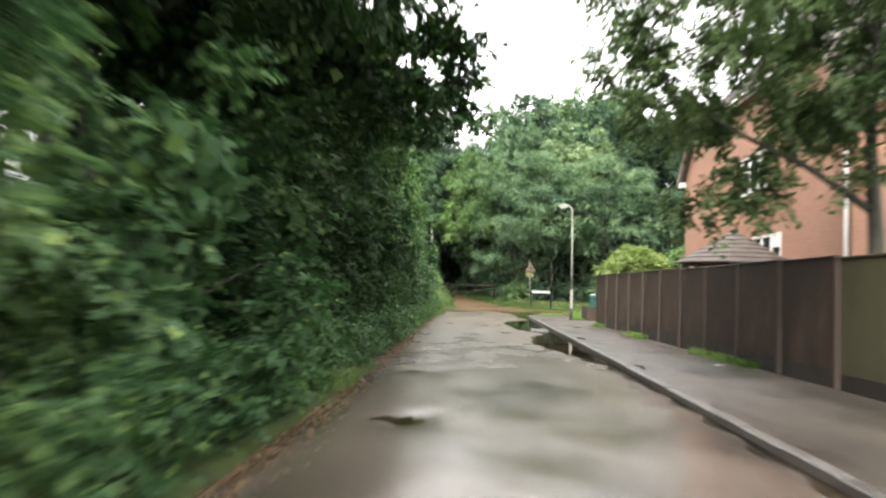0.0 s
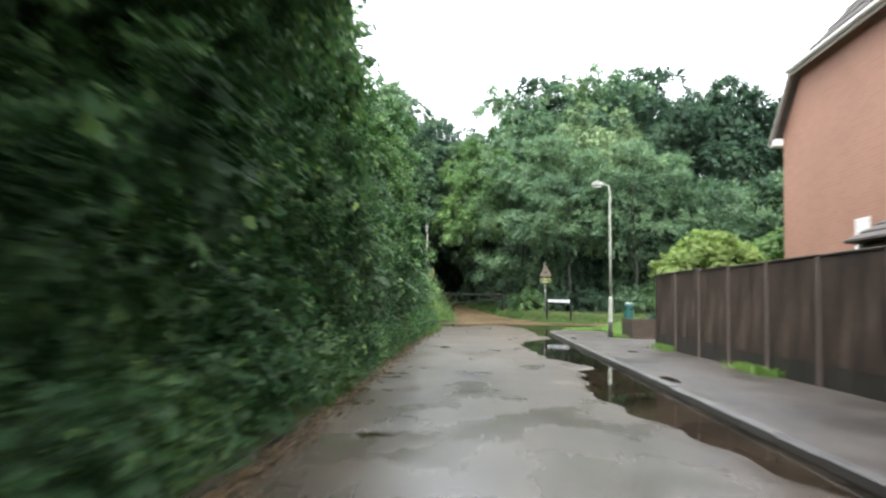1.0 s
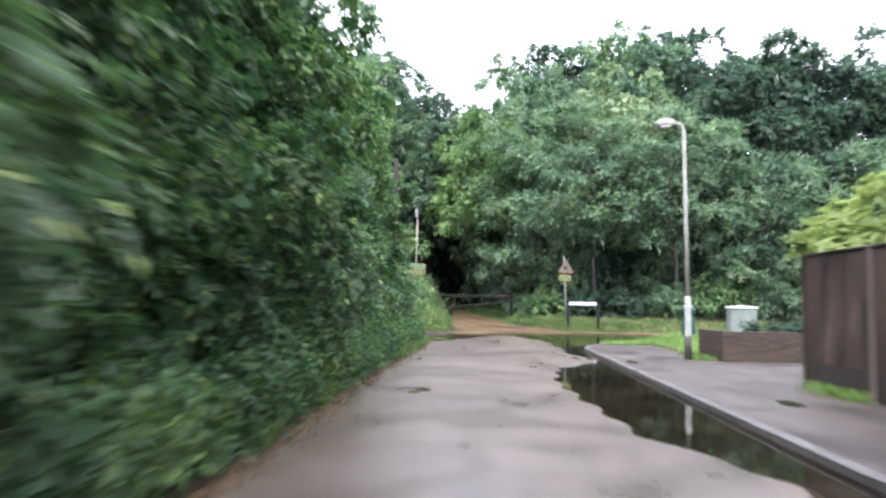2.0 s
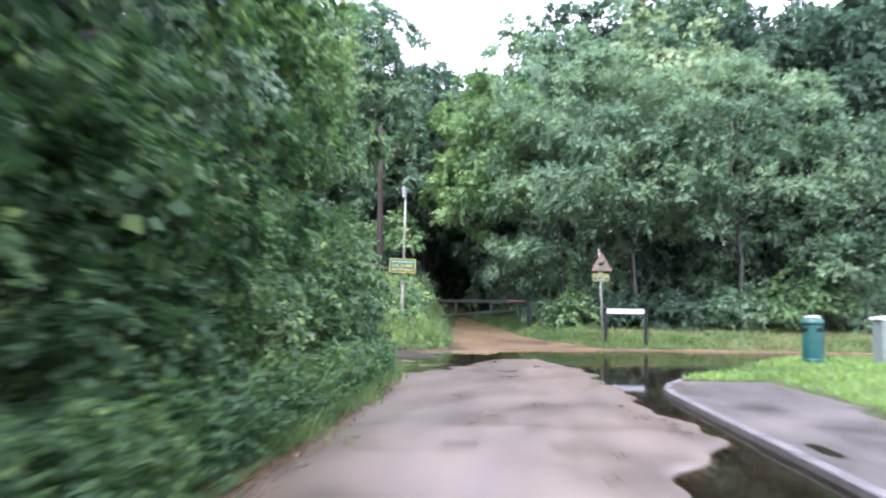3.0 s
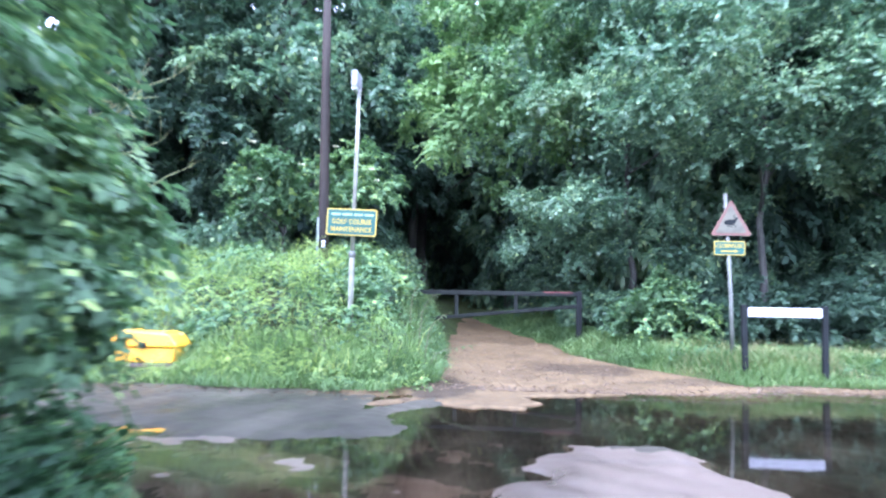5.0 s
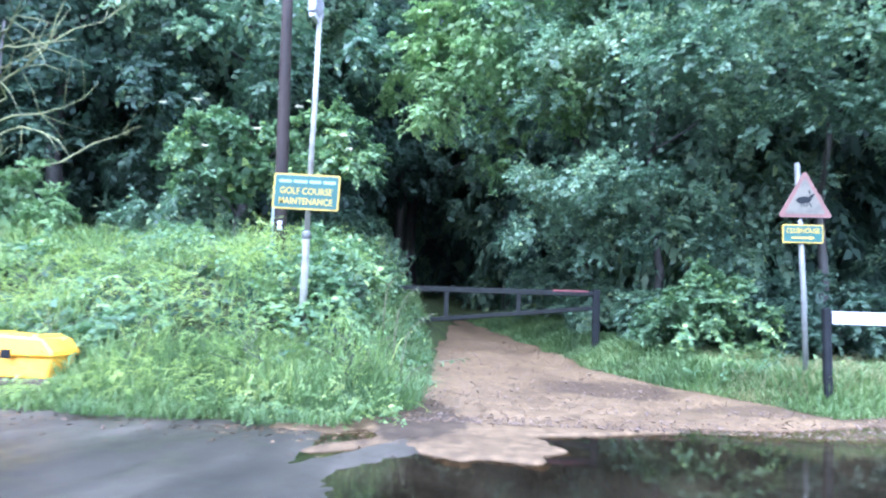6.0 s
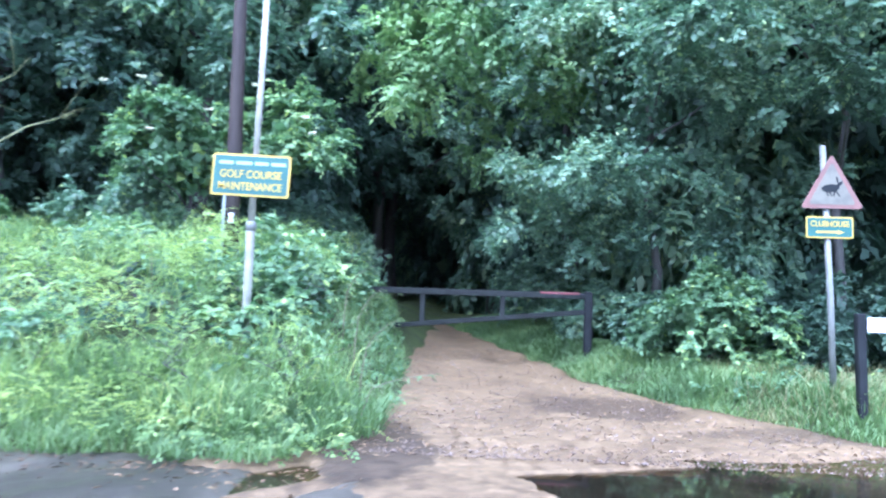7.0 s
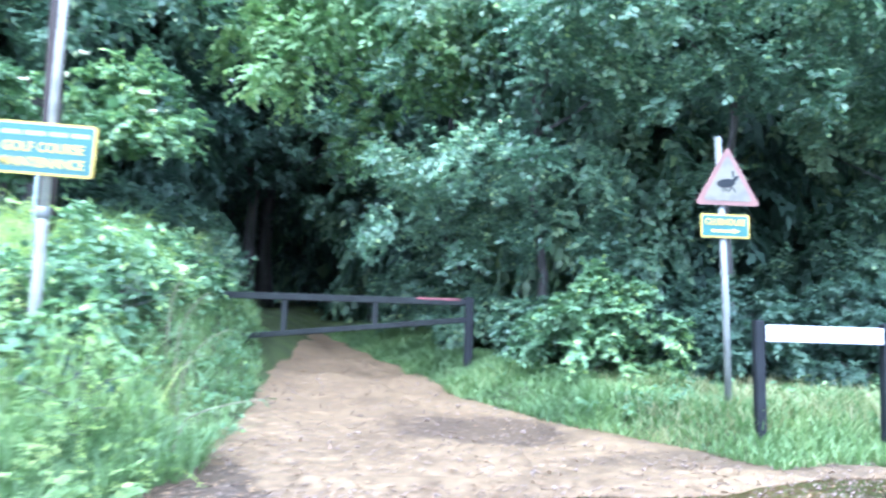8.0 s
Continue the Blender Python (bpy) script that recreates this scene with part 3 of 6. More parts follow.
def tree(name, label, at, seed, mat, height, radius, groups, leaf, limbs=7, spread=1.8, keep=None, group="", **kw):
    """A tree: trunk with limbs, and a crown whose clumps are given relative to the foot."""
    rng = rng_of(seed)
    t = thing(name, label, "tree", at, group=group)
    part("trunk", wood_mesh("trunk", rng, height, radius, limbs, spread=spread), parent=t)
    kp = None
    if keep is not None:
        o = np.array(at)
        kp = lambda P: keep(P + o)
    part("crown", crown_mesh("crown", rng, mat, groups, leaf, keep=kp, **kw), parent=t)
    return t


def blades(rng, P, height, lean=0.35, width=0.008):
    """Grass blades: two-segment tapered strips that bend over."""
    n = len(P)
    a = rng.uniform(0, 2 * math.pi, n)
    S = np.stack([np.cos(a), np.sin(a), np.zeros(n)], 1)
    b = np.stack([-np.sin(a), np.cos(a), np.zeros(n)], 1)
    H = height * rng.uniform(0.5, 1.25, n)
    W = (width * rng.uniform(0.7, 1.4, n))[:, None]
    ln = (lean * rng.uniform(0.2, 1.6, n) * H)[:, None]
    z = np.array([[0, 0, 1.0]])
    m = P + z * (H * 0.6)[:, None] + b * ln * 0.35
    t = P + z * (H * 0.95)[:, None] + b * ln
    V = np.stack([P - S * W, P + S * W, m + S * W * 0.8, m - S * W * 0.8, t], 1).reshape(-1, 3)
    i = np.arange(n)[:, None] * 5
    F = np.concatenate([i + np.array([[0, 1, 2, 3]]), i + np.array([[3, 2, 4, 4]])], 0)
    tri = np.concatenate([i + np.array([[0, 1, 2]]), i + np.array([[0, 2, 3]]), i + np.array([[3, 2, 4]])], 0)
    return V, tri


# ---- the lie of the land ----
def smooth(v):
    v = np.clip(v, 0, 1)
    return v * v * (3 - 2 * v)


def left_edge(y):
    """The hedge-side edge of the road, which swings away at the junction."""
    y = np.asarray(y, float)
    return 1.05 - 0.7 * smooth((y - 4) / 30) - 0.03 * np.maximum(y - 38, 0) ** 2 - 0.6 * np.maximum(y - 44.5, 0) ** 2


def kerb_edge(y):
    """The kerb's face; it swings round the corner past y = 38."""
    y = np.asarray(y, float)
    return 4.9 - 0.006 * y + 0.105 * np.maximum(y - 38.2, 0) ** 2


def far_edge(x):
    """The far side of the crossing road."""
    x = np.asarray(x, float)
    return 49.9 + 1.6 * smooth((x + 0.5) / 1.2) + 0.8 * smooth((x - 4) / 2.5) + 0.04 * np.maximum(x - 6, 0)


def in_road(x, y, pad=0.0):
    main = (x > left_edge(y) - pad) & (x < kerb_edge(y) + pad)
    arm_l = (x < 1) & (y > 45.2 - pad)
    arm_r = (x > 4) & (y > 46.3 - pad)
    main &= y < 47
    return (main | ((y > 44) & (x > -1.5) & (x < kerb_edge(np.minimum(y, 46)))) | arm_l | arm_r) & (y < far_edge(x) + pad)


def track_left(y):
    return 0.35 - 0.012 * (y - 52) ** 2 - 0.02 * (y - 52)


def track_right(y):
    return np.maximum(2.9 - 0.27 * (y - 56) + 0.02 * (y - 56) ** 2 * (y < 56) * 5.5, track_left(y) + 2.1 - 0.02 * (y - 60))


def rough_z(x, y):
    return 0.03 * np.sin(1.7 * x + 0.6 * y) * np.sin(1.3 * y - 0.4 * x) + 0.02 * np.sin(3.9 * x - 1.1) * np.sin(3.1 * y + 0.7)


def land_z(x, y):
    """Height of the ground outside the carriageway."""
    x, y = np.asarray(x, float), np.asarray(y, float)
    fe = far_edge(x)
    over = y - fe
    base = np.where(over > 0, 0.03 + 0.055 * over, 0.1)
    base = np.where(over > 14, 0.03 + 0.055 * 14 + 0.03 * (over - 14), base)
    mound = 1.35 * smooth((y - 49.9) / 5.0) * smooth((0.3 - x) / 1.6) * (1 - 0.5 * smooth((y - 58) / 5))
    verge = 0.32 * smooth((over - 0.1) / 1.2) * smooth((x - track_right(np.clip(y, 51.5, 75)) - 0.1) / 0.9)
    left = 0.5 * smooth((-x - 0.5) / 3.0) * smooth((44.5 - y) / 2)
    corner = 0.2 * smooth((x - 6.3) / 2.5) * smooth((y - 36) / 5) * (1 - smooth((y - 44) / 3))
    z = base + np.where(over > 0, mound + verge, left + corner)
    z = z + rough_z(x, y) * np.where(over > 0.6, 1.0, 0.4)
    return np.minimum(z, 6.0)


def in_paved(x, y):
    return (x > kerb_edge(y) - 0.05) & (y < 40.6) & (x < np.where(y < 29.5, 7.5, np.where(y < 34.0, 14.0, 6.75 - 0.2 * (y < 36.5))))


def grid(xs, ys):
    X, Y = np.meshgrid(xs, ys)
    nx = len(xs)
    i = np.arange(len(ys) - 1)[:, None] * nx + np.arange(nx - 1)[None, :]
    F = np.stack([i, i + 1, i + nx + 1, i + nx], -1).reshape(-1, 4)
    return X.ravel(), Y.ravel(), F


far_steps = np.array([-420, -260, -160, -100, -70, -50, -38, -30, -24, -19, -15])
xs = np.concatenate([far_steps, np.arange(-12, 20, 0.3), [20.5, 22, 24, 27, 31, 36, 45, 60, 90, 150, 260, 420]])
ys = np.concatenate([far_steps + 5, np.arange(-8, 76, 0.3), [77, 79, 82, 86, 92, 100, 120, 160, 230, 320, 460]])
gx, gy, gf = grid(xs, ys)
gz = land_z(gx, gy)
gz = np.where(in_road(gx, gy, 0.02), -0.32, gz)
gz = np.where(in_paved(gx, gy) & ~in_road(gx, gy, 0.02), -0.05, gz)
on_track = (gy > 51.2) & (gx > track_left(gy) + 0.1) & (gx < track_right(gy) - 0.1) & (gy < 80)
gz = np.where(on_track, gz - 0.1, gz)
ground = part("ground", mesh_np("ground", np.stack([gx, gy, gz], 1), gf, M_SOIL, True))
tagged(ground, "damp leaf-littered soil and grass under the hedges and woods", "ground", kind="structure")


_wr = rng_of(12)
_waves = [(_wr.uniform(1.5, 4.0) * 1.17 ** k_, _wr.uniform(0, 2 * math.pi), _wr.uniform(0, 2 * math.pi)) for k_ in range(16)]


def ripple(x, y):
    """Uneven wear of the surface, many small waves on top of each other."""
    s = 0.0
    for f_, a_, p_ in _waves:
        s = s + np.sin(f_ * (x * math.cos(a_) + y * math.sin(a_)) + p_ + 0.8 * np.sin(0.7 * f_ * (y * math.cos(a_) - x * math.sin(a_)))) / f_ ** 0.6
    return s * 0.0042


def road_z(x, y):
    """The carriageway: slight crown, worn hollows; below zero it is flooded."""
    h = 0.022 + 0.006 * np.sin(0.9 * x + 0.35 * y) + 0.008 * np.sin(2.3 * y + 1.2 * np.sin(1.9 * x)) * np.sin(1.4 * x + 0.5)
    h = h + 0.006 * np.sin(5.1 * x + 0.8 * y) * np.sin(3.3 * y - 1.7 * x) + 0.004 * np.sin(9.0 * x + 2 * y) * np.sin(7.7 * y)
    shore = np.interp(y, [10, 14, 16.4, 17.8, 19.4, 22.6, 23.5, 25.4, 27.5, 29.9, 32.6, 33.9, 34.6, 35.6, 37, 39.1, 41.2, 42.2, 43.4, 44.2, 45.3, 46.6],
                      [4.55, 4.4, 4.0, 3.7, 3.5, 3.8, 4.26, 3.56, 3.4, 3.2, 3.45, 4.15, 4.4, 4.33, 4.03, 4.15, 3.9, 4.05, 3.85, 3.7, 3.25, 3.0])
    near = 1 - smooth((y - 22) / 2.5)
    gutter = (1.05 - 0.3 * near) * smooth((x - shore + 0.12 + 0.06 * np.sin(5 * y + 2 * x)) / (0.3 + 0.2 * near))
    edge = 46.1 + 0.4 * np.sin(0.9 * x + 0.4) + 0.25 * np.sin(2.3 * x) - 1.2 * smooth((x - 3.3) / 1.5)
    pond = smooth((y - edge) / 0.5) * (1 - smooth((y - 49.6 - 0.5 * smooth((x - 2) / 1.0) - 0.2 * np.sin(2.1 * x)) / 0.7)) * smooth((x - 0.15 + 0.3 * np.sin(2 * y)) / 0.8)
    right = smooth((x - 4.0) / 1.2) * smooth((y - 40.5) / 1.0) * (1 - smooth((y - 50.2) / 0.8))
    silt = np.exp(-((y - 49.3 - 0.08 * (x - 6)) / 0.35) ** 2) * smooth((x - 3.2) / 1.0)
    bank_side = np.interp(y, [38.5, 40.6, 41.6, 42.7, 43.6, 45.3, 46.2], [-0.3, 0.2, 0.7, 1.15, 1.5, 2.0, 2.2])
    left = 0.86 * smooth((bank_side + 0.15 * np.sin(5.3 * y + x) + 0.1 * np.sin(11 * y - 2 * x) - x) / 0.35) * smooth((y - 40.0) / 1.5) * (1 - smooth((y - 46.1 - 0.3 * np.sin(1.7 * x) - 0.8 * smooth((x - 0.3) / 0.6)) / 0.8)) * (0.86 + 0.2 * np.sin(3.1 * x + 1.3 * y) * np.sin(4.4 * y))
    verge_wash = smooth((y - far_edge(x) + 2.0) / 0.5) * smooth((x + 0.5) / 0.5)
    holes = 0.0
    for hx, hy, ha, hb, deep in ((1.38, 16.0, 0.42, 0.3, 0.55), (1.13, 22.6, 0.4, 0.7, 0.56), (1.3, 13.2, 0.4, 0.25, 0.53), (1.55, 12.0, 0.4, 0.5, 0.54), (1.75, 7.9, 0.45, 0.5, 0.55), (1.2, 28.5, 0.4, 0.8, 0.54), (1.1, 19.2, 0.3, 0.35, 0.53)):
        holes = holes + deep * np.exp(-((x - hx) / ha) ** 2 - ((y - hy) / hb) ** 2)
    holes = holes * (1 + 0.22 * np.sin(9.5 * x + 4 * y) * np.sin(7.0 * y - 3 * x) + 0.18 * np.sin(17 * x - 5 * y + 2 * np.sin(4 * y)) * np.sin(13 * y + 6 * x))
    wet = np.clip(gutter, 0, 1.3) + np.clip(pond + right, 0, 1.2) + left + holes - 0.85 * silt
    calm = 0.35 + 0.65 * smooth((y - 38.5) / 3)
    fret = 0.008 * np.sin(13 * x + 5 * y + 2 * np.sin(3 * y)) * np.sin(11 * y - 4 * x) * smooth((y - 41) / 3)
    return 0.032 + fret + (h - 0.022 + ripple(x, y)) * calm - 0.066 * np.clip(wet + verge_wash, 0, 1.5)


rx, ry, rf = grid(np.arange(-1.4, 5.25, 0.12), np.arange(-14, 40.01, 0.12))
jx, jy, jf = grid(np.concatenate([np.arange(-40, -8, 1.0), np.arange(-8, -5, 0.12), np.arange(-5, 9, 0.07), np.arange(9, 14, 0.12), np.arange(14, 46, 1.0)]), np.arange(40.0, 53.5, 0.08))
X, Y = np.concatenate([rx, jx]), np.concatenate([ry, jy])
Z = road_z(X, Y) + rng_of(13).normal(0, 0.0035, len(X)) * smooth((Y - 43.5) / 2.5)
road = part("road", mesh_np("road", np.stack([X, Y, Z], 1), np.concatenate([rf, jf + len(rx)]), M_ROAD, True))
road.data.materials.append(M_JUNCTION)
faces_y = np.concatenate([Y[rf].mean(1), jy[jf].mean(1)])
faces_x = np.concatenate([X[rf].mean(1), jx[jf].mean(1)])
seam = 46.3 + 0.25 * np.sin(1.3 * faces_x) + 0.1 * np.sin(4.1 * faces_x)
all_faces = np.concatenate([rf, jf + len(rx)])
# faces below -0.018 past y = 23 take the darker asphalt too
low_lying = (Z[all_faces].mean(1) < -0.018) & (faces_y > 23)
road.data.polygons.foreach_set("material_index", ((faces_y > seam) | low_lying).astype(np.int32))
tagged(road, "worn pinkish-grey asphalt lane, rain-wet, with shallow hollows", "road", kind="structure")

wx, wy, wf = grid(np.array([-40, -8, 0, 5.2]), np.array([-14, 13.0, 30, 40.0]))
vx, vy, vf = grid(np.array([-40, -8, 0, 6, 14, 46]), np.array([40.0, 45, 52.2]))
flood = part("flood_water", mesh_np("flood_water", np.stack([np.concatenate([wx, vx]), np.concatenate([wy, vy]), np.zeros(len(wx) + len(vx))], 1),
                                     np.concatenate([wf, vf + len(wx)]), M_WATER))
tagged(flood, "still brown rainwater lying in the road's hollows and gutters", "puddle", kind="structure")

# footway, drive, kerb
def strip(name, label, x_lo, x_hi, y0, y1, mat, category, nx=10, dy=0.4, z=0.066, slope=0.02, hollows=()):
    yy = np.arange(y0, y1 + 1e-6, dy)
    t = np.linspace(0, 1, nx)
    lo, hi = x_lo(yy)[:, None], x_hi(yy)[:, None]
    PX = lo + (hi - lo) * t[None, :]
    PY = np.repeat(yy[:, None], nx, 1)
    PZ = z + slope * (PX - lo) * 0.5 + 0.004 * np.sin(3 * PX + PY) * np.sin(1.3 * PY)
    for hx, hy, ha, hb in hollows:
        PZ = PZ - 0.013 * np.exp(-((PX - hx) / ha) ** 2 - ((PY - hy) / hb) ** 2) + 0.6 * ripple(3 * PX, 3 * PY) * np.exp(-((PX - hx) / (2 * ha)) ** 2 - ((PY - hy) / (2 * hb)) ** 2)
    i = np.arange(len(yy) - 1)[:, None] * nx + np.arange(nx - 1)[None, :]
    F = np.stack([i, i + 1, i + nx + 1, i + nx], -1).reshape(-1, 4)
    return tagged(part(name, mesh_np(name, np.stack([PX, PY, PZ], -1).reshape(-1, 3), F, mat, True)), label, category, kind="structure")


FOOTWAY_HOLLOWS = ((5.08, 33.7, 0.12, 0.4), (5.1, 21.0, 0.12, 0.45), (5.12, 13.6, 0.1, 0.5), (5.75, 27.4, 0.16, 0.3))
fence_x = lambda y: 6.74 + 0.023 * (29.4 - y)
strip("pavement", "dark wet asphalt footway with puddled patches beside the fence", lambda y: kerb_edge(y) + 0.124,
      lambda y: np.where(y < 29.4, fence_x(y) + 0.03, np.where(y < 34.2, 7.2, 6.4 + 0.5 * smooth((y - 34.5) / 2.5))), -14, 40.4, M_PAVE, "pavement", nx=40, dy=0.1, hollows=FOOTWAY_HOLLOWS)
for hx, hy, ha, hb in FOOTWAY_HOLLOWS:
    ang = np.linspace(0, 2 * math.pi, 24, endpoint=False)
    rim_ = np.stack([hx + 1.6 * ha * np.cos(ang), hy + 1.6 * hb * np.sin(ang), np.full(24, 0.058 + 0.01 * (hx - float(kerb_edge(hy)) - 0.124))], 1)
    V = np.concatenate([rim_, rim_.mean(0, keepdims=True)])
    tagged(part("footway_puddle", mesh_np("footway_puddle", V, np.array([(i_, (i_ + 1) % 24, 24) for i_ in range(24)]), M_WATER)), "thin rain puddle lying in a hollow of the footway", "puddle", kind="structure")
strip("driveway", "pale wet drive crossing between fence and low wall", lambda y: 7.2 + 0 * y, lambda y: 15 + 0 * y, 29.4, 34.2, M_PAVE, "driveway", z=0.09, slope=0.0)

kerb = thing("kerb", "worn concrete kerb stones along the flooded gutter", "kerb", kind="structure")
ky, kerb_line = -14.0, []
while ky < 46.0:
    kerb_line.append((float(kerb_edge(ky)), ky))
    slope_k = float(kerb_edge(ky + 0.05) - kerb_edge(ky)) / 0.05
    ky += 0.915 / math.sqrt(1 + slope_k * slope_k)
stone_bm = boxed(0, 0.004, -0.2, 0.125, 0.911, 0.078, 0.012)
stone_me = bpy.data.meshes.new("kerb_stone")
stone_bm.to_mesh(stone_me)
stone_bm.free()
stone_me.materials.append(M_KERB)
rk = random.Random(5)
for (ax, ay), (bx, by) in zip(kerb_line, kerb_line[1:]):
    s = part("kerb_stone", stone_me, parent=kerb)
    s.matrix_basis = pose(ax, ay, rk.uniform(-0.008, 0.006), 0, 0, -math.degrees(math.atan2(bx - ax, by - ay)))

# remnants of white road paint
def worn_line(x0, y0, x1, y1, wide, seed):
    """A worn painted line: ragged flakes lying on the asphalt."""
    r_ = rng_of(seed)
    t_ = thing("road_marking", "worn white painted line on the wet asphalt", "road marking", kind="structure")
    a_, b_ = np.array((x0, y0)), np.array((x1, y1))
    d_ = (b_ - a_) / np.linalg.norm(b_ - a_)
    s_ = np.array((-d_[1], d_[0]))
    n_ = 26
    VS_, FS_ = [], []
    for k_ in range(n_):
        c_ = a_ + (b_ - a_) * (k_ + 0.5 + r_.uniform(-0.3, 0.3)) / n_ + s_ * wide * r_.uniform(-0.35, 0.35)
        ln_ = np.linalg.norm(b_ - a_) / n_ * r_.uniform(0.25, 0.8)
        ang_ = np.linspace(0, 2 * math.pi, 9, endpoint=False)
        rad_ = r_.uniform(0.4, 1.2, 9)
        pts_ = c_ + np.outer(np.cos(ang_) * rad_ * ln_, d_) + np.outer(np.sin(ang_) * rad_ * wide * 0.26, s_)
        z_ = road_z(pts_[:, 0], pts_[:, 1]) + 0.006
        o_ = len(VS_) * 10
        VS_.append(np.concatenate([np.column_stack([pts_, z_]), [[*c_, float(road_z(*c_)) + 0.007]]]))
        FS_ += [(o_ + i_, o_ + (i_ + 1) % 9, o_ + 9) for i_ in range(9)]
    part("paint_flakes", mesh_np("paint_flakes", np.concatenate(VS_), np.array(FS_), M_ROADPAINT), parent=t_)


worn_line(2.18, 42.75, 2.18, 43.6, 0.1, 301)
worn_line(2.22, 40.7, 2.22, 41.5, 0.09, 302)
worn_line(2.05, 45.6, 3.15, 45.62, 0.1, 303)
worn_line(2.25, 36.2, 2.26, 36.8, 0.07, 304)

# dirt track and the gravelly shoulder along the far side
ty = np.concatenate([np.arange(51.0, 60, 0.1), np.arange(60, 84, 0.3)])
TL, TR = track_left(ty) - 0.1, track_right(ty) + 0.15
nt = 44
tt = np.linspace(0, 1, nt)
TX = TL[:, None] + (TR - TL)[:, None] * tt[None, :]
TY = np.repeat(ty[:, None], nt, 1)
TZ = 0.03 + 0.055 * np.maximum(TY - far_edge(TX), 0) + 0.008 * np.sin(2.2 * TX + 0.8 * TY) * np.sin(1.1 * TY) + 0.01 * np.sin(5 * TX) * np.sin(4.3 * TY + TX)
TZ = TZ - 0.045 * (np.exp(-((tt - 0.28) / 0.1) ** 2) + np.exp(-((tt - 0.72) / 0.1) ** 2))[None, :] + 0.02
TZ = TZ + 0.18 * ripple(TX, TY) - 0.08 * smooth((far_edge(TX) - TY) / 0.25)
TZ = np.where(TY - far_edge(TX) > 14, 0.05 + 0.055 * 14 + 0.03 * (TY - far_edge(TX) - 14), TZ)
i = np.arange(len(ty) - 1)[:, None] * nt + np.arange(nt - 1)[None, :]
tf = np.stack([i, i + 1, i + nt + 1, i + nt], -1).reshape(-1, 4)
tagged(part("dirt_track", mesh_np("dirt_track", np.stack([TX, TY, TZ], -1).reshape(-1, 3), tf, M_TRACK, True)),
       "pale orange-brown gravelly dirt track running into the woods", "track", kind="structure")
sx, sy, sf = grid(np.concatenate([np.arange(-0.9, 9, 0.07), np.arange(9, 30, 0.3)]), np.linspace(0, 1, 60))
fe = far_edge(sx)
away = (1 - sy) * 3.2
SY = fe + 0.25 - away
fall = 1.15 + 0.3 * np.sin(0.8 * sx) + 0.15 * np.sin(2.9 * sx + 1)
tongue = smooth((sx - 1.0 - 0.05 * np.sin(7 * SY)) / 0.12) * smooth((2.0 + 1.4 * smooth((SY - 50.0) / 1.0) + 0.12 * np.sin(5.1 * SY + 0.4) + 0.06 * np.sin(13 * SY) - sx) / 0.2) * smooth((SY - 48.65 - 0.06 * np.sin(6 * sx)) / 0.25)
sheet = smooth((sx + 0.5 + 0.3 * np.sin(3 * SY)) / 0.6) * smooth((1.3 - sx) / 0.2) * smooth((SY - 48.6 - 0.2 * np.sin(4 * sx)) / 0.6)
SZ = np.maximum(-0.1 + 0.18 * (1 - smooth(away / fall)), np.maximum(-0.1 + 0.123 * tongue, -0.1 + 0.142 * sheet)) + (1.0 - 0.6 * tongue) * ripple(sx, SY) - 0.045 * smooth((0.25 - away) / 0.25) + rng_of(14).normal(0, 0.0045, len(sx))
tagged(part("gravel_shoulder", mesh_np("gravel_shoulder", np.stack([sx, SY, SZ], 1), sf, M_TRACK, True)),
       "washed-out gravel and silt along the road's far side", "gravel", kind="structure")

# ---- street furniture ----
def street_lamp():
    t = thing("street_lamp", "grey steel street lamp with short arm beside the footway", "street lamp", (6.32, 34.3, 0.1))
    up = -0.06
    part("base_column", tube([(0, 0, -0.1), (0, 0, 0.02), (0, 0, 1.25), (0, 0, 1.32)], [0.068, 0.066, 0.064, 0.045], 14), M_LAMPGREY, t)
    part("column", tube([(0, 0, 1.3), (-0.03, 0, 3.2), (-0.06, 0, 4.9 + up), (-0.1, 0, 5.02 + up), (-0.18, 0, 5.06 + up), (-0.3, 0, 5.08 + up)], [0.042, 0.04, 0.037, 0.034, 0.03, 0.028], 12), M_LAMPGREY, t)
    part("dark_foot", tube([(0, 0, 0.0), (0, 0, 0.45), (0, 0, 0.5)], [0.074, 0.073, 0.066], 14), M_FOOT, t, "grimy base sleeve")
    part("inspection_door", boxed(-0.035, -0.075, 0.62, 0.035, -0.058, 1.08, 0.004), M_LAMPGREY, t)
    head = part("lantern", prism([(x_, z_ + up) for x_, z_ in ((-0.68, 5.05), (-0.62, 5.13), (-0.45, 5.18), (-0.28, 5.14), (-0.24, 5.08), (-0.28, 5.03), (-0.62, 5.01))], -0.09, 0.09, 0.02), M_LAMPGREY, t)
    part("lens", prism([(-0.6, 5.015 + up), (-0.32, 5.03 + up), (-0.36, 4.97 + up), (-0.56, 4.965 + up)], -0.07, 0.07, 0.015), M_LENS, head, "clear plastic lamp bowl")


street_lamp()


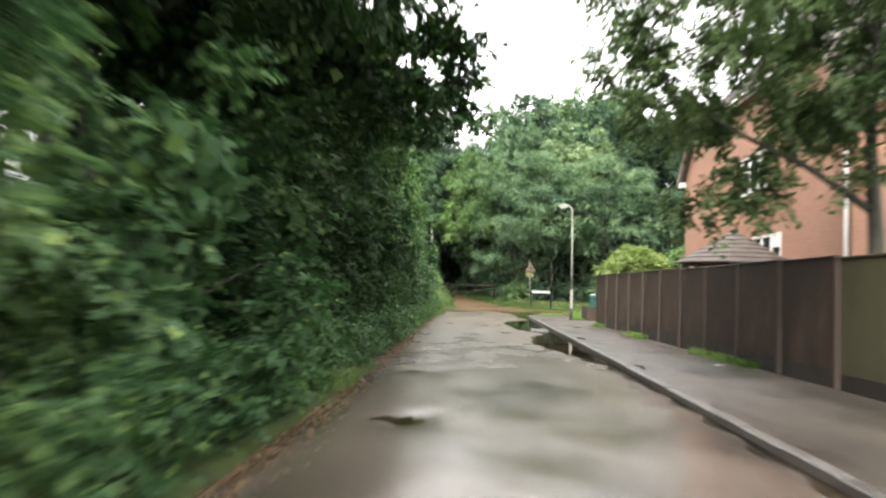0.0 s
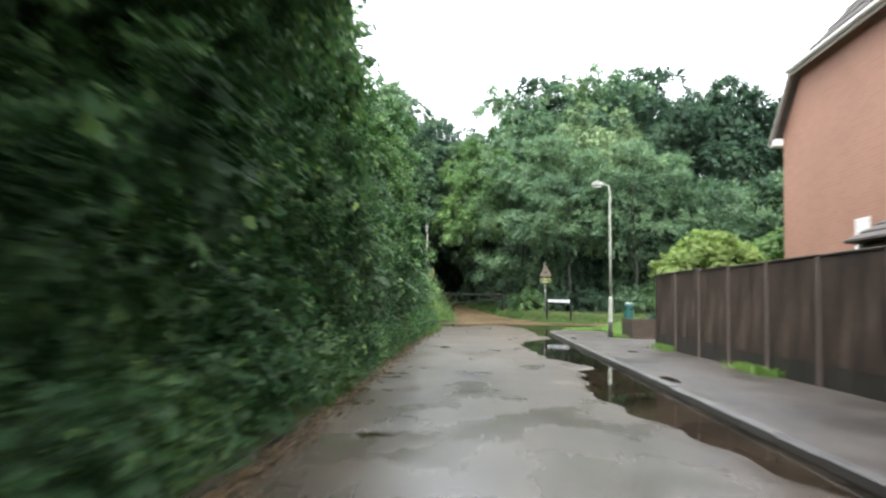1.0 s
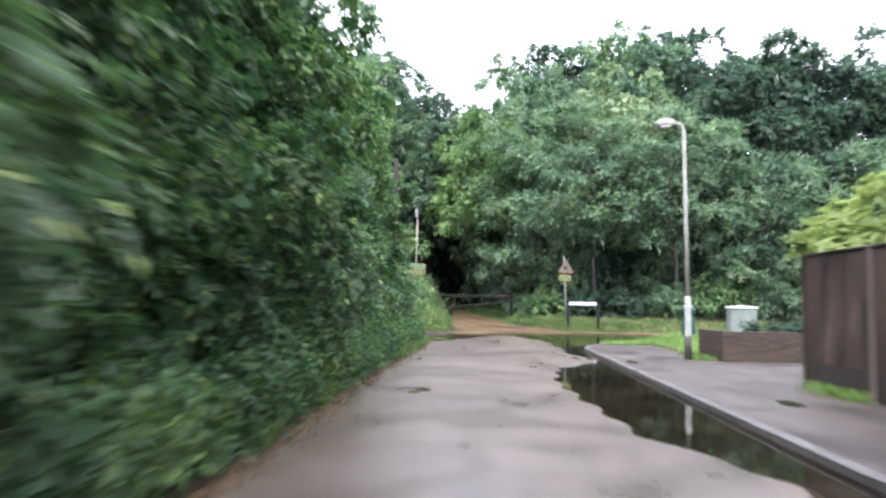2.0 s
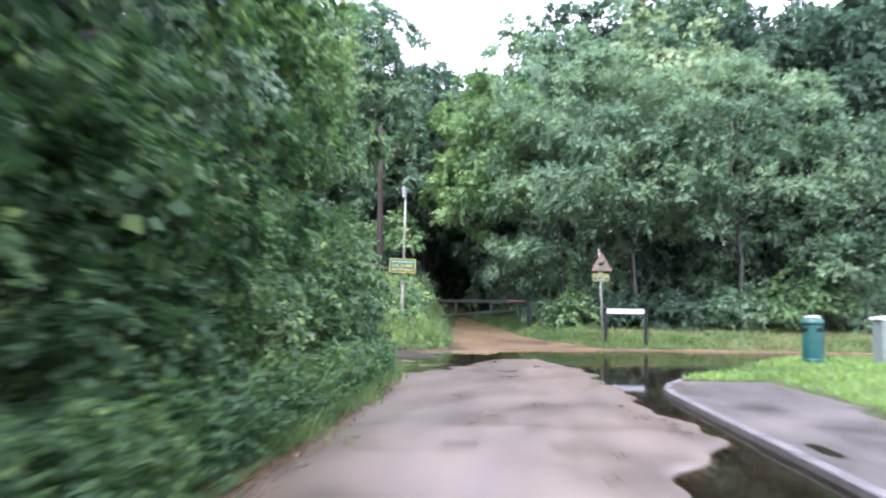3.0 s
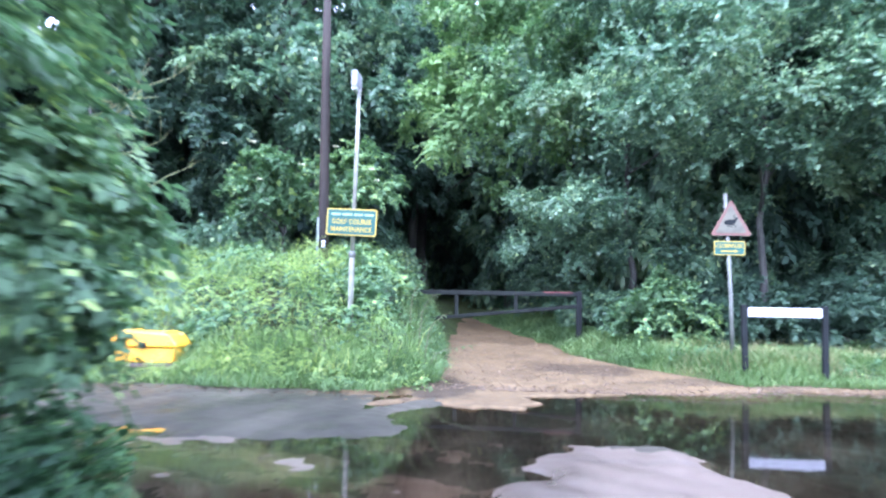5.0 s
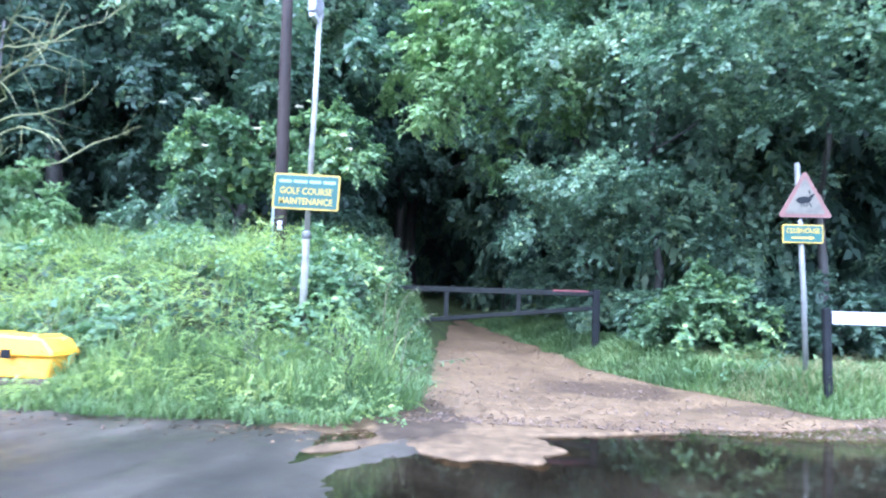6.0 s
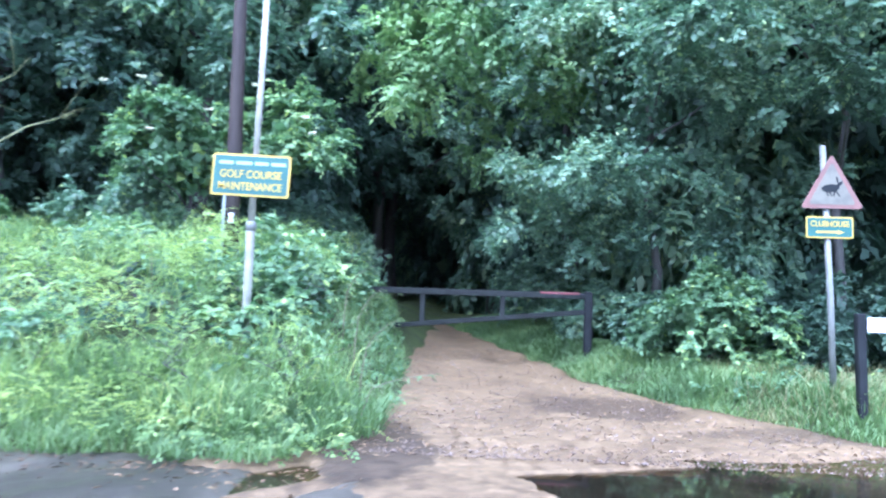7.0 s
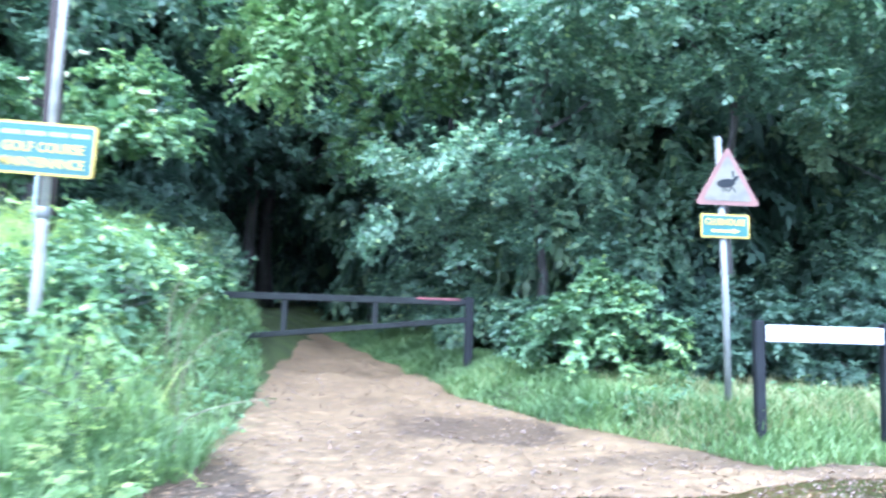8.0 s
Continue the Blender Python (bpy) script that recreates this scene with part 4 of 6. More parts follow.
def golf_post():
    t = thing("lamp_column_with_sign", "pale weathered lamp column standing in brambles, carrying a green sign", "street lamp", (-1.3, 52.38, 0.55))
    z = -0.55
    part("lower_column", tube([(0.0, 0, -0.1), (0, 0, 2.2 + z), (0, 0, 2.24 + z)], [0.052, 0.05, 0.04], 12), M_COLUMN, t)
    part("column", tube([(0, 0, 2.2 + z), (0.03, 0, 4.0 + z), (0.04, 0, 5.25 + z)], [0.04, 0.037, 0.034], 12), M_COLUMN, t)
    part("collar", tube([(0, 0, 2.13 + z), (0, 0, 2.15 + z), (0, 0, 2.22 + z), (0, 0, 2.24 + z)], [0.052, 0.064, 0.064, 0.05], 12), M_GALV, t)
    head = part("lantern", prism([(-0.035, 5.2 + z), (-0.05, 5.26 + z), (-0.05, 5.44 + z), (-0.035, 5.5 + z), (0.055, 5.5 + z), (0.07, 5.44 + z), (0.07, 5.26 + z), (0.055, 5.2 + z)], -0.3, 0.12, 0.012), M_HEAD, t)
    part("lens", prism([(-0.045, 5.2 + z), (0.055, 5.2 + z), (0.04, 5.15 + z), (-0.03, 5.15 + z)], -0.26, 0.02), M_LENS, head)


golf_post()


def rounded(w, h, r, cx=0.0, cz=0.0):
    pts = []
    for sx_, sz_, a0 in ((1, 1, 0), (-1, 1, 90), (-1, -1, 180), (1, -1, 270)):
        for k in range(4):
            a = radians(a0 + 30 * k)
            pts.append((cx + sx_ * (w / 2 - r) + r * math.cos(a), cz + sz_ * (h / 2 - r) + r * math.sin(a)))
    return pts


def golf_sign():
    """Green board with yellow edge; the top line is worn away to bars."""
    t = thing("golf_sign", "green sign board with yellow border and lettering on a lamp column", "sign", (-1.315, 52.32, 2.765), 0)
    t.matrix_basis = pose(-1.315, 52.322, 2.765, 0, 2.0, 0)
    part("border", prism(rounded(0.915, 0.485, 0.03), -0.008, 0.012), M_YELLOW, t)
    part("board", prism(rounded(0.87, 0.44, 0.02), -0.012, -0.004), M_GREEN, t)
    x = -0.38
    for w in (0.17, 0.19, 0.16, 0.17):
        part("worn_line", boxed(x, -0.0155, 0.118, x + w, -0.010, 0.158), M_PALEBAR, t, "worn pale print")
        x += w + 0.03
    letters("wording", "GOLF COURSE", 0.125, M_YELLOW, t, (0.0, -0.0145, 0.005), width=0.72)
    letters("wording", "MAINTENANCE", 0.125, M_YELLOW, t, (0.0, -0.0145, -0.135), width=0.74)
    part("bracket", boxed(-0.06, 0.0, 0.1, 0.06, 0.02, 0.13, 0.003), M_GALV, t)
    part("bracket", boxed(-0.06, 0.0, -0.13, 0.06, 0.02, -0.1, 0.003), M_GALV, t)


golf_sign()


def telegraph_pole():
    t = thing("telegraph_pole", "dark brown wooden pole rising from the bramble bank", "telegraph pole", (-2.58, 55.35, 1.1))
    part("pole", tube([(0, 0, -0.1), (-0.03, 0, 2.2), (-0.09, 0.02, 5.2), (-0.12, 0.03, 7.3)], [0.125, 0.118, 0.1, 0.088], 14), M_POLE, t)
    part("cap", tube([(-0.12, 0.03, 7.3), (-0.12, 0.03, 7.34)], [0.1, 0.06], 14), M_GALV, t)
    part("cable_cover", boxed(-0.155, -0.09, -0.1, -0.1, -0.03, 2.1, 0.008), M_CABINET, t, "blue-grey cable guard")
    part("insulator", tube([(0.02, -0.15, 1.42), (0.02, -0.15, 1.46), (0.02, -0.15, 1.5), (0.02, -0.15, 1.56), (0.02, -0.15, 1.58)], [0.045, 0.05, 0.028, 0.05, 0.04], 10), M_WHITE, t, "white porcelain insulator")
    part("tag", boxed(-0.07, -0.113, 1.2, 0.02, -0.1, 1.26, 0.002), M_WHITE, t)


telegraph_pole()


def warning_sign():
    t = thing("warning_sign", "faded red-bordered triangular warning sign on a grey post in long grass", "road sign", (5.62, 53.45, 0.38))
    z = -0.38
    part("post", tube([(0.03, 0, -0.1), (-0.0, 0, 1.6 + z), (-0.085, 0, 3.5 + z)], [0.039, 0.039, 0.039], 12), M_GALV, t)
    tri = lambda w, h, r, cz: [(p[0], p[1] + cz) for p in tri_outline(w, h, r)]

    def tri_outline(w, h, r):
        pts = []
        for (cx, cz), a0 in zip(((-w / 2 + r * 1.7, r), (w / 2 - r * 1.7, r), (0, h - 2 * r)), (150, 270, 30)):
            for k in range(5):
                a = radians(a0 + 30 * k)
                pts.append((cx + r * math.cos(a), cz + r * math.sin(a)))
        return pts
    plate = part("border", prism(tri(0.76, 0.68, 0.03, 2.71 + z), -0.062, -0.05), M_PINKRED, t, "sun-faded red triangle border")
    part("face", prism([(x * 0.77, 2.76 + z + (q - 2.71 - z) * 0.79) for x, q in tri(0.74, 0.67, 0.03, 2.71 + z)], -0.066, -0.058), M_CREAM, plate, "dirty off-white face")
    ell = lambda cx, cz, a, b, tilt: [(cx + a * math.cos(u) * math.cos(tilt) - b * math.sin(u) * math.sin(tilt), cz + a * math.cos(u) * math.sin(tilt) + b * math.sin(u) * math.cos(tilt)) for u in [2 * math.pi * i / 14 for i in range(14)]]
    part("symbol", prism(ell(-0.02, 2.96 + z, 0.11, 0.05, 0.12), -0.069, -0.064), M_BLACK, plate, "plain dark symbol")
    part("symbol", prism(ell(0.085, 3.01 + z, 0.055, 0.02, 0.75), -0.0695, -0.0645), M_BLACK, plate)
    for x0, x1 in ((-0.075, -0.045), (-0.05, 0.0), (0.035, 0.09), (0.03, 0.02)):
        part("symbol", prism([(x0 - 0.009, 2.94 + z), (x0 + 0.009, 2.94 + z), (x1 + 0.007, 2.86 + z), (x1 - 0.007, 2.86 + z)], -0.0685, -0.0635), M_BLACK, plate)
    part("symbol", prism([(0.06, 3.03 + z), (0.075, 3.03 + z), (0.065, 3.1 + z), (0.045, 3.1 + z)], -0.069, -0.064), M_BLACK, plate)
    part("clip", boxed(-0.07, -0.05, 3.0 + z, 0.05, 0.045, 3.03 + z, 0.004), M_GALV, t)
    part("clip", boxed(-0.07, -0.05, 2.8 + z, 0.05, 0.045, 2.83 + z, 0.004), M_GALV, t)
    sub = part("direction_plate", prism(rounded(0.56, 0.265, 0.02, -0.03, 2.475 + z), -0.06, -0.05), M_YELLOW, t, "small green plate with yellow edge and arrow")
    part("field", prism(rounded(0.525, 0.23, 0.015, -0.03, 2.475 + z), -0.064, -0.056), M_GREEN, sub)
    letters("wording", "CLUBHOUSE", 0.1, M_YELLOW, sub, (-0.03, -0.067, 2.515 + z), width=0.46)
    part("arrow", prism([(-0.19, 2.405 + z), (0.06, 2.405 + z), (0.06, 2.39 + z), (0.14, 2.418 + z), (0.06, 2.446 + z), (0.06, 2.431 + z), (-0.19, 2.431 + z)], -0.067, -0.062), M_YELLOW, sub)


warning_sign()


def nameplate():
    t = thing("street_nameplate", "low white street nameplate between two black posts in grass", "road sign", (6.35, 52.8, 0.3))
    z = -0.3
    for x in (-0.675, 0.675):
        p = part("post", boxed(x - 0.05, -0.05, -0.15, x + 0.05, 0.05, 1.44 + z, 0.012), M_BLACK, t)
        p.matrix_basis = pose(0, 0, 0, 0, -1.0 if x < 0 else 0.5, 0)
    plate = part("plate", boxed(-0.64, -0.062, 1.215 + z, 0.62, -0.05, 1.385 + z, 0.006), M_WHITE, t)
    x = -0.58
    for w in (0.07, 0.08, 0.06, 0.07, 0.05, 0.07, 0.13, 0.06, 0.07, 0.06, 0.08, 0.07, 0.06, 0.07, 0.06):
        part("name_bar", boxed(x, -0.065, 1.27 + z, x + 0.035, -0.058, 1.335 + z), M_BAR, plate, "grey print")
        x += w
    part("rail", boxed(-0.64, -0.045, 1.24 + z, 0.64, -0.015, 1.36 + z, 0.004), M_BLACK, t)


nameplate()


def litter_bin():
    t = thing("litter_bin", "dark green plastic litter bin with domed lid on grass", "bin", (8.4, 42.4, 0.28))
    part("body", tube([(0, 0, 0), (0, 0, 0.03), (0, 0, 0.78), (0, 0, 0.82)], [0.195, 0.2, 0.195, 0.19], 18), M_BINGREEN, t)
    part("lid", tube([(0, 0, 0.8), (0, 0, 0.84), (0, 0, 0.92), (0, 0, 0.96)], [0.21, 0.212, 0.175, 0.09], 18), M_BINGREEN, t)
    part("lid_top", tube([(0, 0, 0.945), (0, 0, 0.965), (0, 0, 0.975)], [0.155, 0.145, 0.08], 18), M_PALETOP, t, "pale faded lid top")
    # openings are black slabs on the closed body, inner shade put in their colour
    for a in (20, 110, 200, 290):
        part("opening", boxed(-0.08, -0.204, 0.66, 0.08, -0.18, 0.74, 0.01, Matrix.Rotation(radians(a), 4, "Z")), M_BLACK, t)
    part("base_band", tube([(0, 0, 0.06), (0, 0, 0.07), (0, 0, 0.11), (0, 0, 0.12)], [0.2, 0.207, 0.207, 0.2], 18), M_BINGREEN, t)


litter_bin()


def cabinet():
    t = thing("utility_cabinet", "grey-green roadside utility cabinet with pale top on grass", "cabinet", (10.0, 42.3, 0.28))
    part("body", boxed(-0.4, -0.2, 0.06, 0.4, 0.2, 0.92, 0.01), M_CABINET, t)
    part("plinth", boxed(-0.42, -0.22, -0.1, 0.42, 0.22, 0.07, 0.008), M_KERB, t)
    part("top", prism([(-0.44, 0.91), (-0.44, 0.96), (0, 1.0), (0.44, 0.96), (0.44, 0.91)], -0.24, 0.24, 0.008), M_PALETOP, t)
    for x in (-0.2, 0.2):
        d = part("door", boxed(x - 0.185, -0.21, 0.1, x + 0.185, -0.195, 0.88, 0.004), M_CABINET, t)
        part("handle", boxed(x * 0.3 - 0.012, -0.225, 0.45, x * 0.3 + 0.012, -0.208, 0.57, 0.004), M_BLACK, d)


cabinet()


def grit_bin():
    t = thing("grit_bin", "bright yellow plastic grit bin half sunk in the verge growth", "grit bin", (-4.3, 51.0, 0.12))
    part("body", prism([(-0.49, 0.17), (0.49, 0.17), (0.53, 0.42), (-0.53, 0.42)], -0.25, 0.25, 0.02), M_GRIT, t)
    part("skirt", prism([(-0.46, 0.0), (0.46, 0.0), (0.485, 0.165), (-0.485, 0.165)], -0.24, 0.24, 0.015), M_OLDBRICK, t, "brown lower body")
    lid = part("lid", prism([(-0.57, 0.42), (0.57, 0.42), (0.57, 0.47), (0.42, 0.64), (-0.42, 0.68), (-0.57, 0.48)], -0.31, 0.28, 0.025), M_GRIT, t)
    part("latch", boxed(-0.06, -0.325, 0.4, 0.06, -0.3, 0.5, 0.008), M_BLACK, lid)
    part("lid_rib", boxed(-0.35, -0.26, 0.62, -0.25, 0.24, 0.69, 0.02), M_GRIT, lid)
    part("lid_rib", boxed(0.25, -0.26, 0.62, 0.35, 0.24, 0.675, 0.02), M_GRIT, lid)
    for x in (-0.3, 0.3):
        part("foot", boxed(x - 0.1, -0.2, -0.08, x + 0.1, 0.2, 0.02, 0.01), M_OLDBRICK, t, "brown foot")


grit_bin()


def gate():
    t = thing("barrier_gate", "closed dark-grey single-bar barrier gate with sloping brace across the track", "gate", (0, 57.55, 0.3))
    z = -0.3
    part("hanging_post", boxed(3.14, -0.07, -0.15, 3.28, 0.07, 1.72 + z, 0.012), M_BLACK, t)
    part("slam_post", boxed(-1.5, -0.08, -0.1, -1.34, 0.08, 1.5 + z, 0.012), M_BLACK, t)
    top = part("top_rail", boxed(-1.4, -0.04, 1.58 + z, 3.14, 0.04, 1.69 + z, 0.008), M_GATE, t)
    part("red_band", boxed(2.35, -0.045, 1.66 + z, 3.05, 0.045, 1.694 + z, 0.003), M_RED, top, "faded red reflective strip")
    bm = boxed(-2.25, -0.035, -0.045, 2.25, 0.035, 0.045, 0.008, pose(0.9, 0, 1.12 + z, 0, -5.9, 0))
    part("brace", bm, M_GATE, t)
    for x, lo in ((0.23, 1.02), (1.68, 1.2), (-0.95, 0.92)):
        part("upright", boxed(x - 0.045, -0.03, lo + z, x + 0.045, 0.03, 1.6 + z, 0.006), M_GATE, t)
    part("hinge", boxed(3.06, -0.06, 1.3 + z, 3.16, 0.06, 1.38 + z, 0.006), M_BLACK, t)
    part("hinge", boxed(3.06, -0.06, 1.6 + z, 3.16, 0.06, 1.68 + z, 0.006), M_BLACK, t)


gate()

# ---- fence, wall, house ----
def board_panel(w, h, rnd):
    """Close-set feather-edge boards: a stepped front."""
    n, line = 16, []
    for k in range(n):
        o = rnd.uniform(-0.002, 0.002)
        line += [(w * k / n, -0.018 + o), (w * (k + 1) / n - 0.004, -0.004 + o)]
    line += [(w, 0.012), (0, 0.012)]
    bm = bmesh.new()
    lo = [bm.verts.new((x, y, 0)) for x, y in line]
    hi = [bm.verts.new((x, y, h)) for x, y in line]
    bm.faces.new(list(reversed(lo)))
    bm.faces.new(hi)
    for k in range(len(line)):
        j = (k + 1) % len(line)
        bm.faces.new((lo[k], lo[j], hi[j], hi[k]))
    return bm


def garden_fence():
    t = thing("garden_fence", "tall dark-brown stained timber panel fence with pale posts beside the footway", "fence", (0, 0, 0))
    rnd = random.Random(11)
    y, k = 29.4, 0
    panel_me = []
    for v in range(3):
        me = bpy.data.meshes.new("panel")
        bm = board_panel(1.74, 1.5, rnd)
        bm.to_mesh(me)
        bm.free()
        me.materials.append(M_FENCE)
        panel_me.append(me)
    olive = panel_me[0].copy()
    olive.materials.clear()
    olive.materials.append(M_OLIVE)
    while y > -14:
        x0, x1 = fence_x(y), fence_x(y - 1.83)
        mossy = y < 12.4
        m = pose(x0, y, 0.12, 0, 0, -90 + math.degrees(math.atan2(x1 - x0, 1.83)))
        step = 0.012 * math.sin(k * 1.7)
        p = part("panel", olive if mossy else panel_me[k % 3], parent=t)
        p.matrix_basis = m @ Matrix.Translation((0.05, 0, 0.32 + step - 0.007 * (29.4 - y)))
        b = part("gravel_board", boxed(0.04, -0.008, -0.05, 1.8, 0.014, 0.33, 0.004), M_GRAVELBOARD, t, "grimy board along the ground")
        b.matrix_basis = m
        c = part("capping", boxed(0.04, -0.035, 1.82 + step, 1.8, 0.03, 1.85 + step, 0.005), M_OLIVE if mossy else M_FENCE, t)
        c.matrix_basis = m @ Matrix.Translation((0, 0, -0.007 * (29.4 - y)))
        p = part("post", boxed(-0.034, -0.045, -0.1, 0.034, 0.05, 1.84 + 0.02 * math.sin(k), 0.01), M_FPOST if k else M_FENCE, t, "weathered pale post")
        p.matrix_basis = m @ Matrix.Translation((0, 0, -0.007 * (29.4 - y)))
        y -= 1.83
        k += 1
    for j in range(5):
        p = part("panel", panel_me[j % 3], parent=t)
        p.matrix_basis = pose(fence_x(29.4) + 0.06 + 1.83 * j, 29.4, 0.44)


garden_fence()


def low_wall():
    """A low brick wall round a raised bed, laid in stretcher bond."""
    t = thing("low_wall", "low old brown brick wall holding a raised bed beside the grass", "wall", (0, 0, 0))
    bm = boxed(0.004, 0.004, 0.003, 0.211, 0.098, 0.062, 0.004)
    me = bpy.data.meshes.new("brick")
    bm.to_mesh(me)
    bm.free()
    me.materials.append(M_OLDBRICK)
    part("mortar", boxed(6.99, 34.115, 0.0, 11.4, 34.2, 0.66), M_OLDBRICK, t)
    part("mortar", boxed(6.99, 34.2, 0.0, 7.055, 35.9, 0.66), M_OLDBRICK, t)
    for row in range(9):
        z = 0.1 + row * 0.068
        for k in range(20):
            b = part("brick", me, parent=t)
            b.matrix_basis = pose(6.97 + k * 0.225 + (0.112 if row % 2 else 0), 34.1 + 0.003 * ((k * 7 + row * 3) % 5), z)
        for k in range(8):
            b = part("brick", me, parent=t)
            b.matrix_basis = pose(6.97 + 0.098, 34.205 + k * 0.222 - (0.1 if row % 2 else 0), z, 0, 0, 90)
    part("soil", boxed(7.08, 34.21, 0.1, 11.4, 35.9, 0.6, 0.02), M_SOIL, t, "dark soil of the raised bed")


low_wall()


def window_unit(parent, y0, y1, z0, z1, x, lights):
    """A white casement window in a wall that faces -x."""
    w = part("window", boxed(x - 0.02, y0 - 0.03, z0 - 0.05, x + 0.06, y1 + 0.03, z0, 0.006), M_UPVC, parent, "white plastic casement window")
    for a, b, c, d in ((y0, y1, z0, z0 + 0.07), (y0, y1, z1 - 0.07, z1), (y0, y0 + 0.07, z0 + 0.07, z1 - 0.07), (y1 - 0.07, y1, z0 + 0.07, z1 - 0.07)):
        part("frame", boxed(x - 0.015, a, c, x + 0.06, b, d, 0.005), M_UPVC, w)
    n = lights
    for k in range(1, n):
        ym = y0 + (y1 - y0) * k / n
        part("mullion", boxed(x - 0.015, ym - 0.045, z0 + 0.07, x + 0.06, ym + 0.045, z1 - 0.07, 0.005), M_UPVC, w)
    ym = y0 + (y1 - y0) * (n - 1) / n
    part("transom", boxed(x - 0.015, ym + 0.045, z1 - 0.42, x + 0.06, y1 - 0.07, z1 - 0.35, 0.005), M_UPVC, w)
    part("top_panel", boxed(x - 0.01, y0 + 0.06, z1 - 0.36, x + 0.016, y0 + (y1 - y0) / n - 0.04, z1 - 0.06, 0.004), M_UPVC, w, "white panel across the top of one light")
    for k in range(n):
        a, b = y0 + (y1 - y0) * k / n, y0 + (y1 - y0) * (k + 1) / n
        part("pane", boxed(x + 0.018, a + 0.02, z0 + 0.03, x + 0.03, b - 0.02, z1 - 0.03), M_GLASS, w)


def house():
    t = thing("house", "red-brick house with half-hipped tiled roof and white windows behind the fence", "house", (0, 0, 0))
    X0, X1, Y0, Y1 = 9.8, 17.5, 16.3, 28.9
    holes = [(20.95, 22.85, 4.17, 5.24), (19.9, 21.9, 1.9, 2.95), (24.6, 25.2, 2.1, 3.0)]
    ridge_y = (Y0 + Y1) / 2
    # gable wall built of courses round the openings, so that they go through
    bm = bmesh.new()
    ysplit = sorted({Y0, Y1, *[h[0] for h in holes], *[h[1] for h in holes]})
    zsplit = sorted({0.0, 5.6, *[h[2] for h in holes], *[h[3] for h in holes]})
    for a, b in zip(ysplit, ysplit[1:]):
        for c, d in zip(zsplit, zsplit[1:]):
            if not any(h[0] <= a and b <= h[1] and h[2] <= c and d <= h[3] for h in holes):
                box(bm, X0, a, c, X0 + 0.28, b, d)
    gable = [(Y0, 5.6), (Y1, 5.6), (Y1 - 1.25, 6.95), (Y0 + 1.25, 6.95)]
    lo = [bm.verts.new((X0, y, z)) for y, z in gable]
    hi = [bm.verts.new((X0 + 0.28, y, z)) for y, z in gable]
    bm.faces.new(list(reversed(lo)))
    bm.faces.new(hi)
    for k in range(4):
        j = (k + 1) % 4
        bm.faces.new((lo[k], lo[j], hi[j], hi[k]))
    bmesh.ops.remove_doubles(bm, verts=list(bm.verts), dist=0.002)
    bmesh.ops.recalc_face_normals(bm, faces=bm.faces)
    part("wall", bm, M_BRICK, t)
    part("wall", boxed(X0 + 0.28, Y0, 0, X1, Y0 + 0.28, 5.6), M_BRICK, t)
    part("wall", boxed(X0 + 0.28, Y1 - 0.28, 0, X1, Y1, 5.6), M_BRICK, t)
    part("wall", boxed(X1 - 0.28, Y0 + 0.28, 0, X1, Y1 - 0.28, 5.6), M_BRICK, t)
    # roof: two steep slopes and a clipped hip towards the road
    top = 5.5 + (ridge_y - Y0 + 0.3) * 1.08
    hip_x = X0 + (top - 6.95) * 0.75
    bm = bmesh.new()
    e0, e1 = Y0 - 0.3, Y1 + 0.3
    q0, q1 = Y0 + 1.1, Y1 - 1.1
    F0, FX = X0 - 0.22, X1 + 0.3
    co = [(F0, e0, 5.42), (FX, e0, 5.42), (FX, ridge_y, top), (hip_x, ridge_y, top), (F0, q0, 6.93), (F0, q1, 6.93), (F0, e1, 5.42), (FX, e1, 5.42)]
    vs = [bm.verts.new(c) for c in co]
    for f in ((0, 1, 2, 3, 4), (7, 6, 5, 3, 2), (4, 3, 5)):
        bm.faces.new([vs[k] for k in f])
    bmesh.ops.solidify(bm, geom=list(bm.faces), thickness=0.12)
    roof = part("roof", bm, M_TILE, t)
    n = 16
    for k in range(n):
        s0 = k / n
        z = 6.95 + (top - 6.95) * s0
        xk = F0 + (hip_x - F0) * s0
        half = (q1 - q0) / 2 * (1 - s0)
        part("tile_course", boxed(xk, ridge_y - half, z, xk + 0.1, ridge_y + half, z + 0.045), M_TILE, roof)
    part("fascia", boxed(F0 - 0.03, q0, 6.8, F0 + 0.02, q1, 6.95, 0.004), M_UPVC, t, "white fascia board")
    part("gutter", tube([(F0 - 0.08, q0 - 0.1, 6.9), (F0 - 0.08, q1 + 0.1, 6.9)], [0.055, 0.055], 8), M_UPVC, t)
    for a, b in (((F0, e1, 5.36), (F0, q1, 6.86)), ((F0, e0, 5.36), (F0, q0, 6.86))):
        v = Vector(b) - Vector(a)
        part("barge_board", tube([a, tuple(Vector(a) + v * 0.5), b], [0.07, 0.07, 0.07], 6, False), M_VERGE, t)
    part("eave_box", boxed(F0, Y1 - 0.02, 5.3, X0 + 0.5, Y1 + 0.3, 5.48, 0.01), M_UPVC, t, "white eaves box")
    part("eave_box", boxed(F0, Y0 - 0.3, 5.3, X0 + 0.5, Y0 + 0.02, 5.48, 0.01), M_UPVC, t)
    part("downpipe", tube([(X0 - 0.06, Y0 + 0.15, 0), (X0 - 0.06, Y0 + 0.15, 5.3)], [0.04, 0.04], 8), M_UPVC, t)
    for (a, b, c, d), n_ in zip(holes, (3, 3, 1)):
        window_unit(t, a, b, c, d, X0, n_)


house()


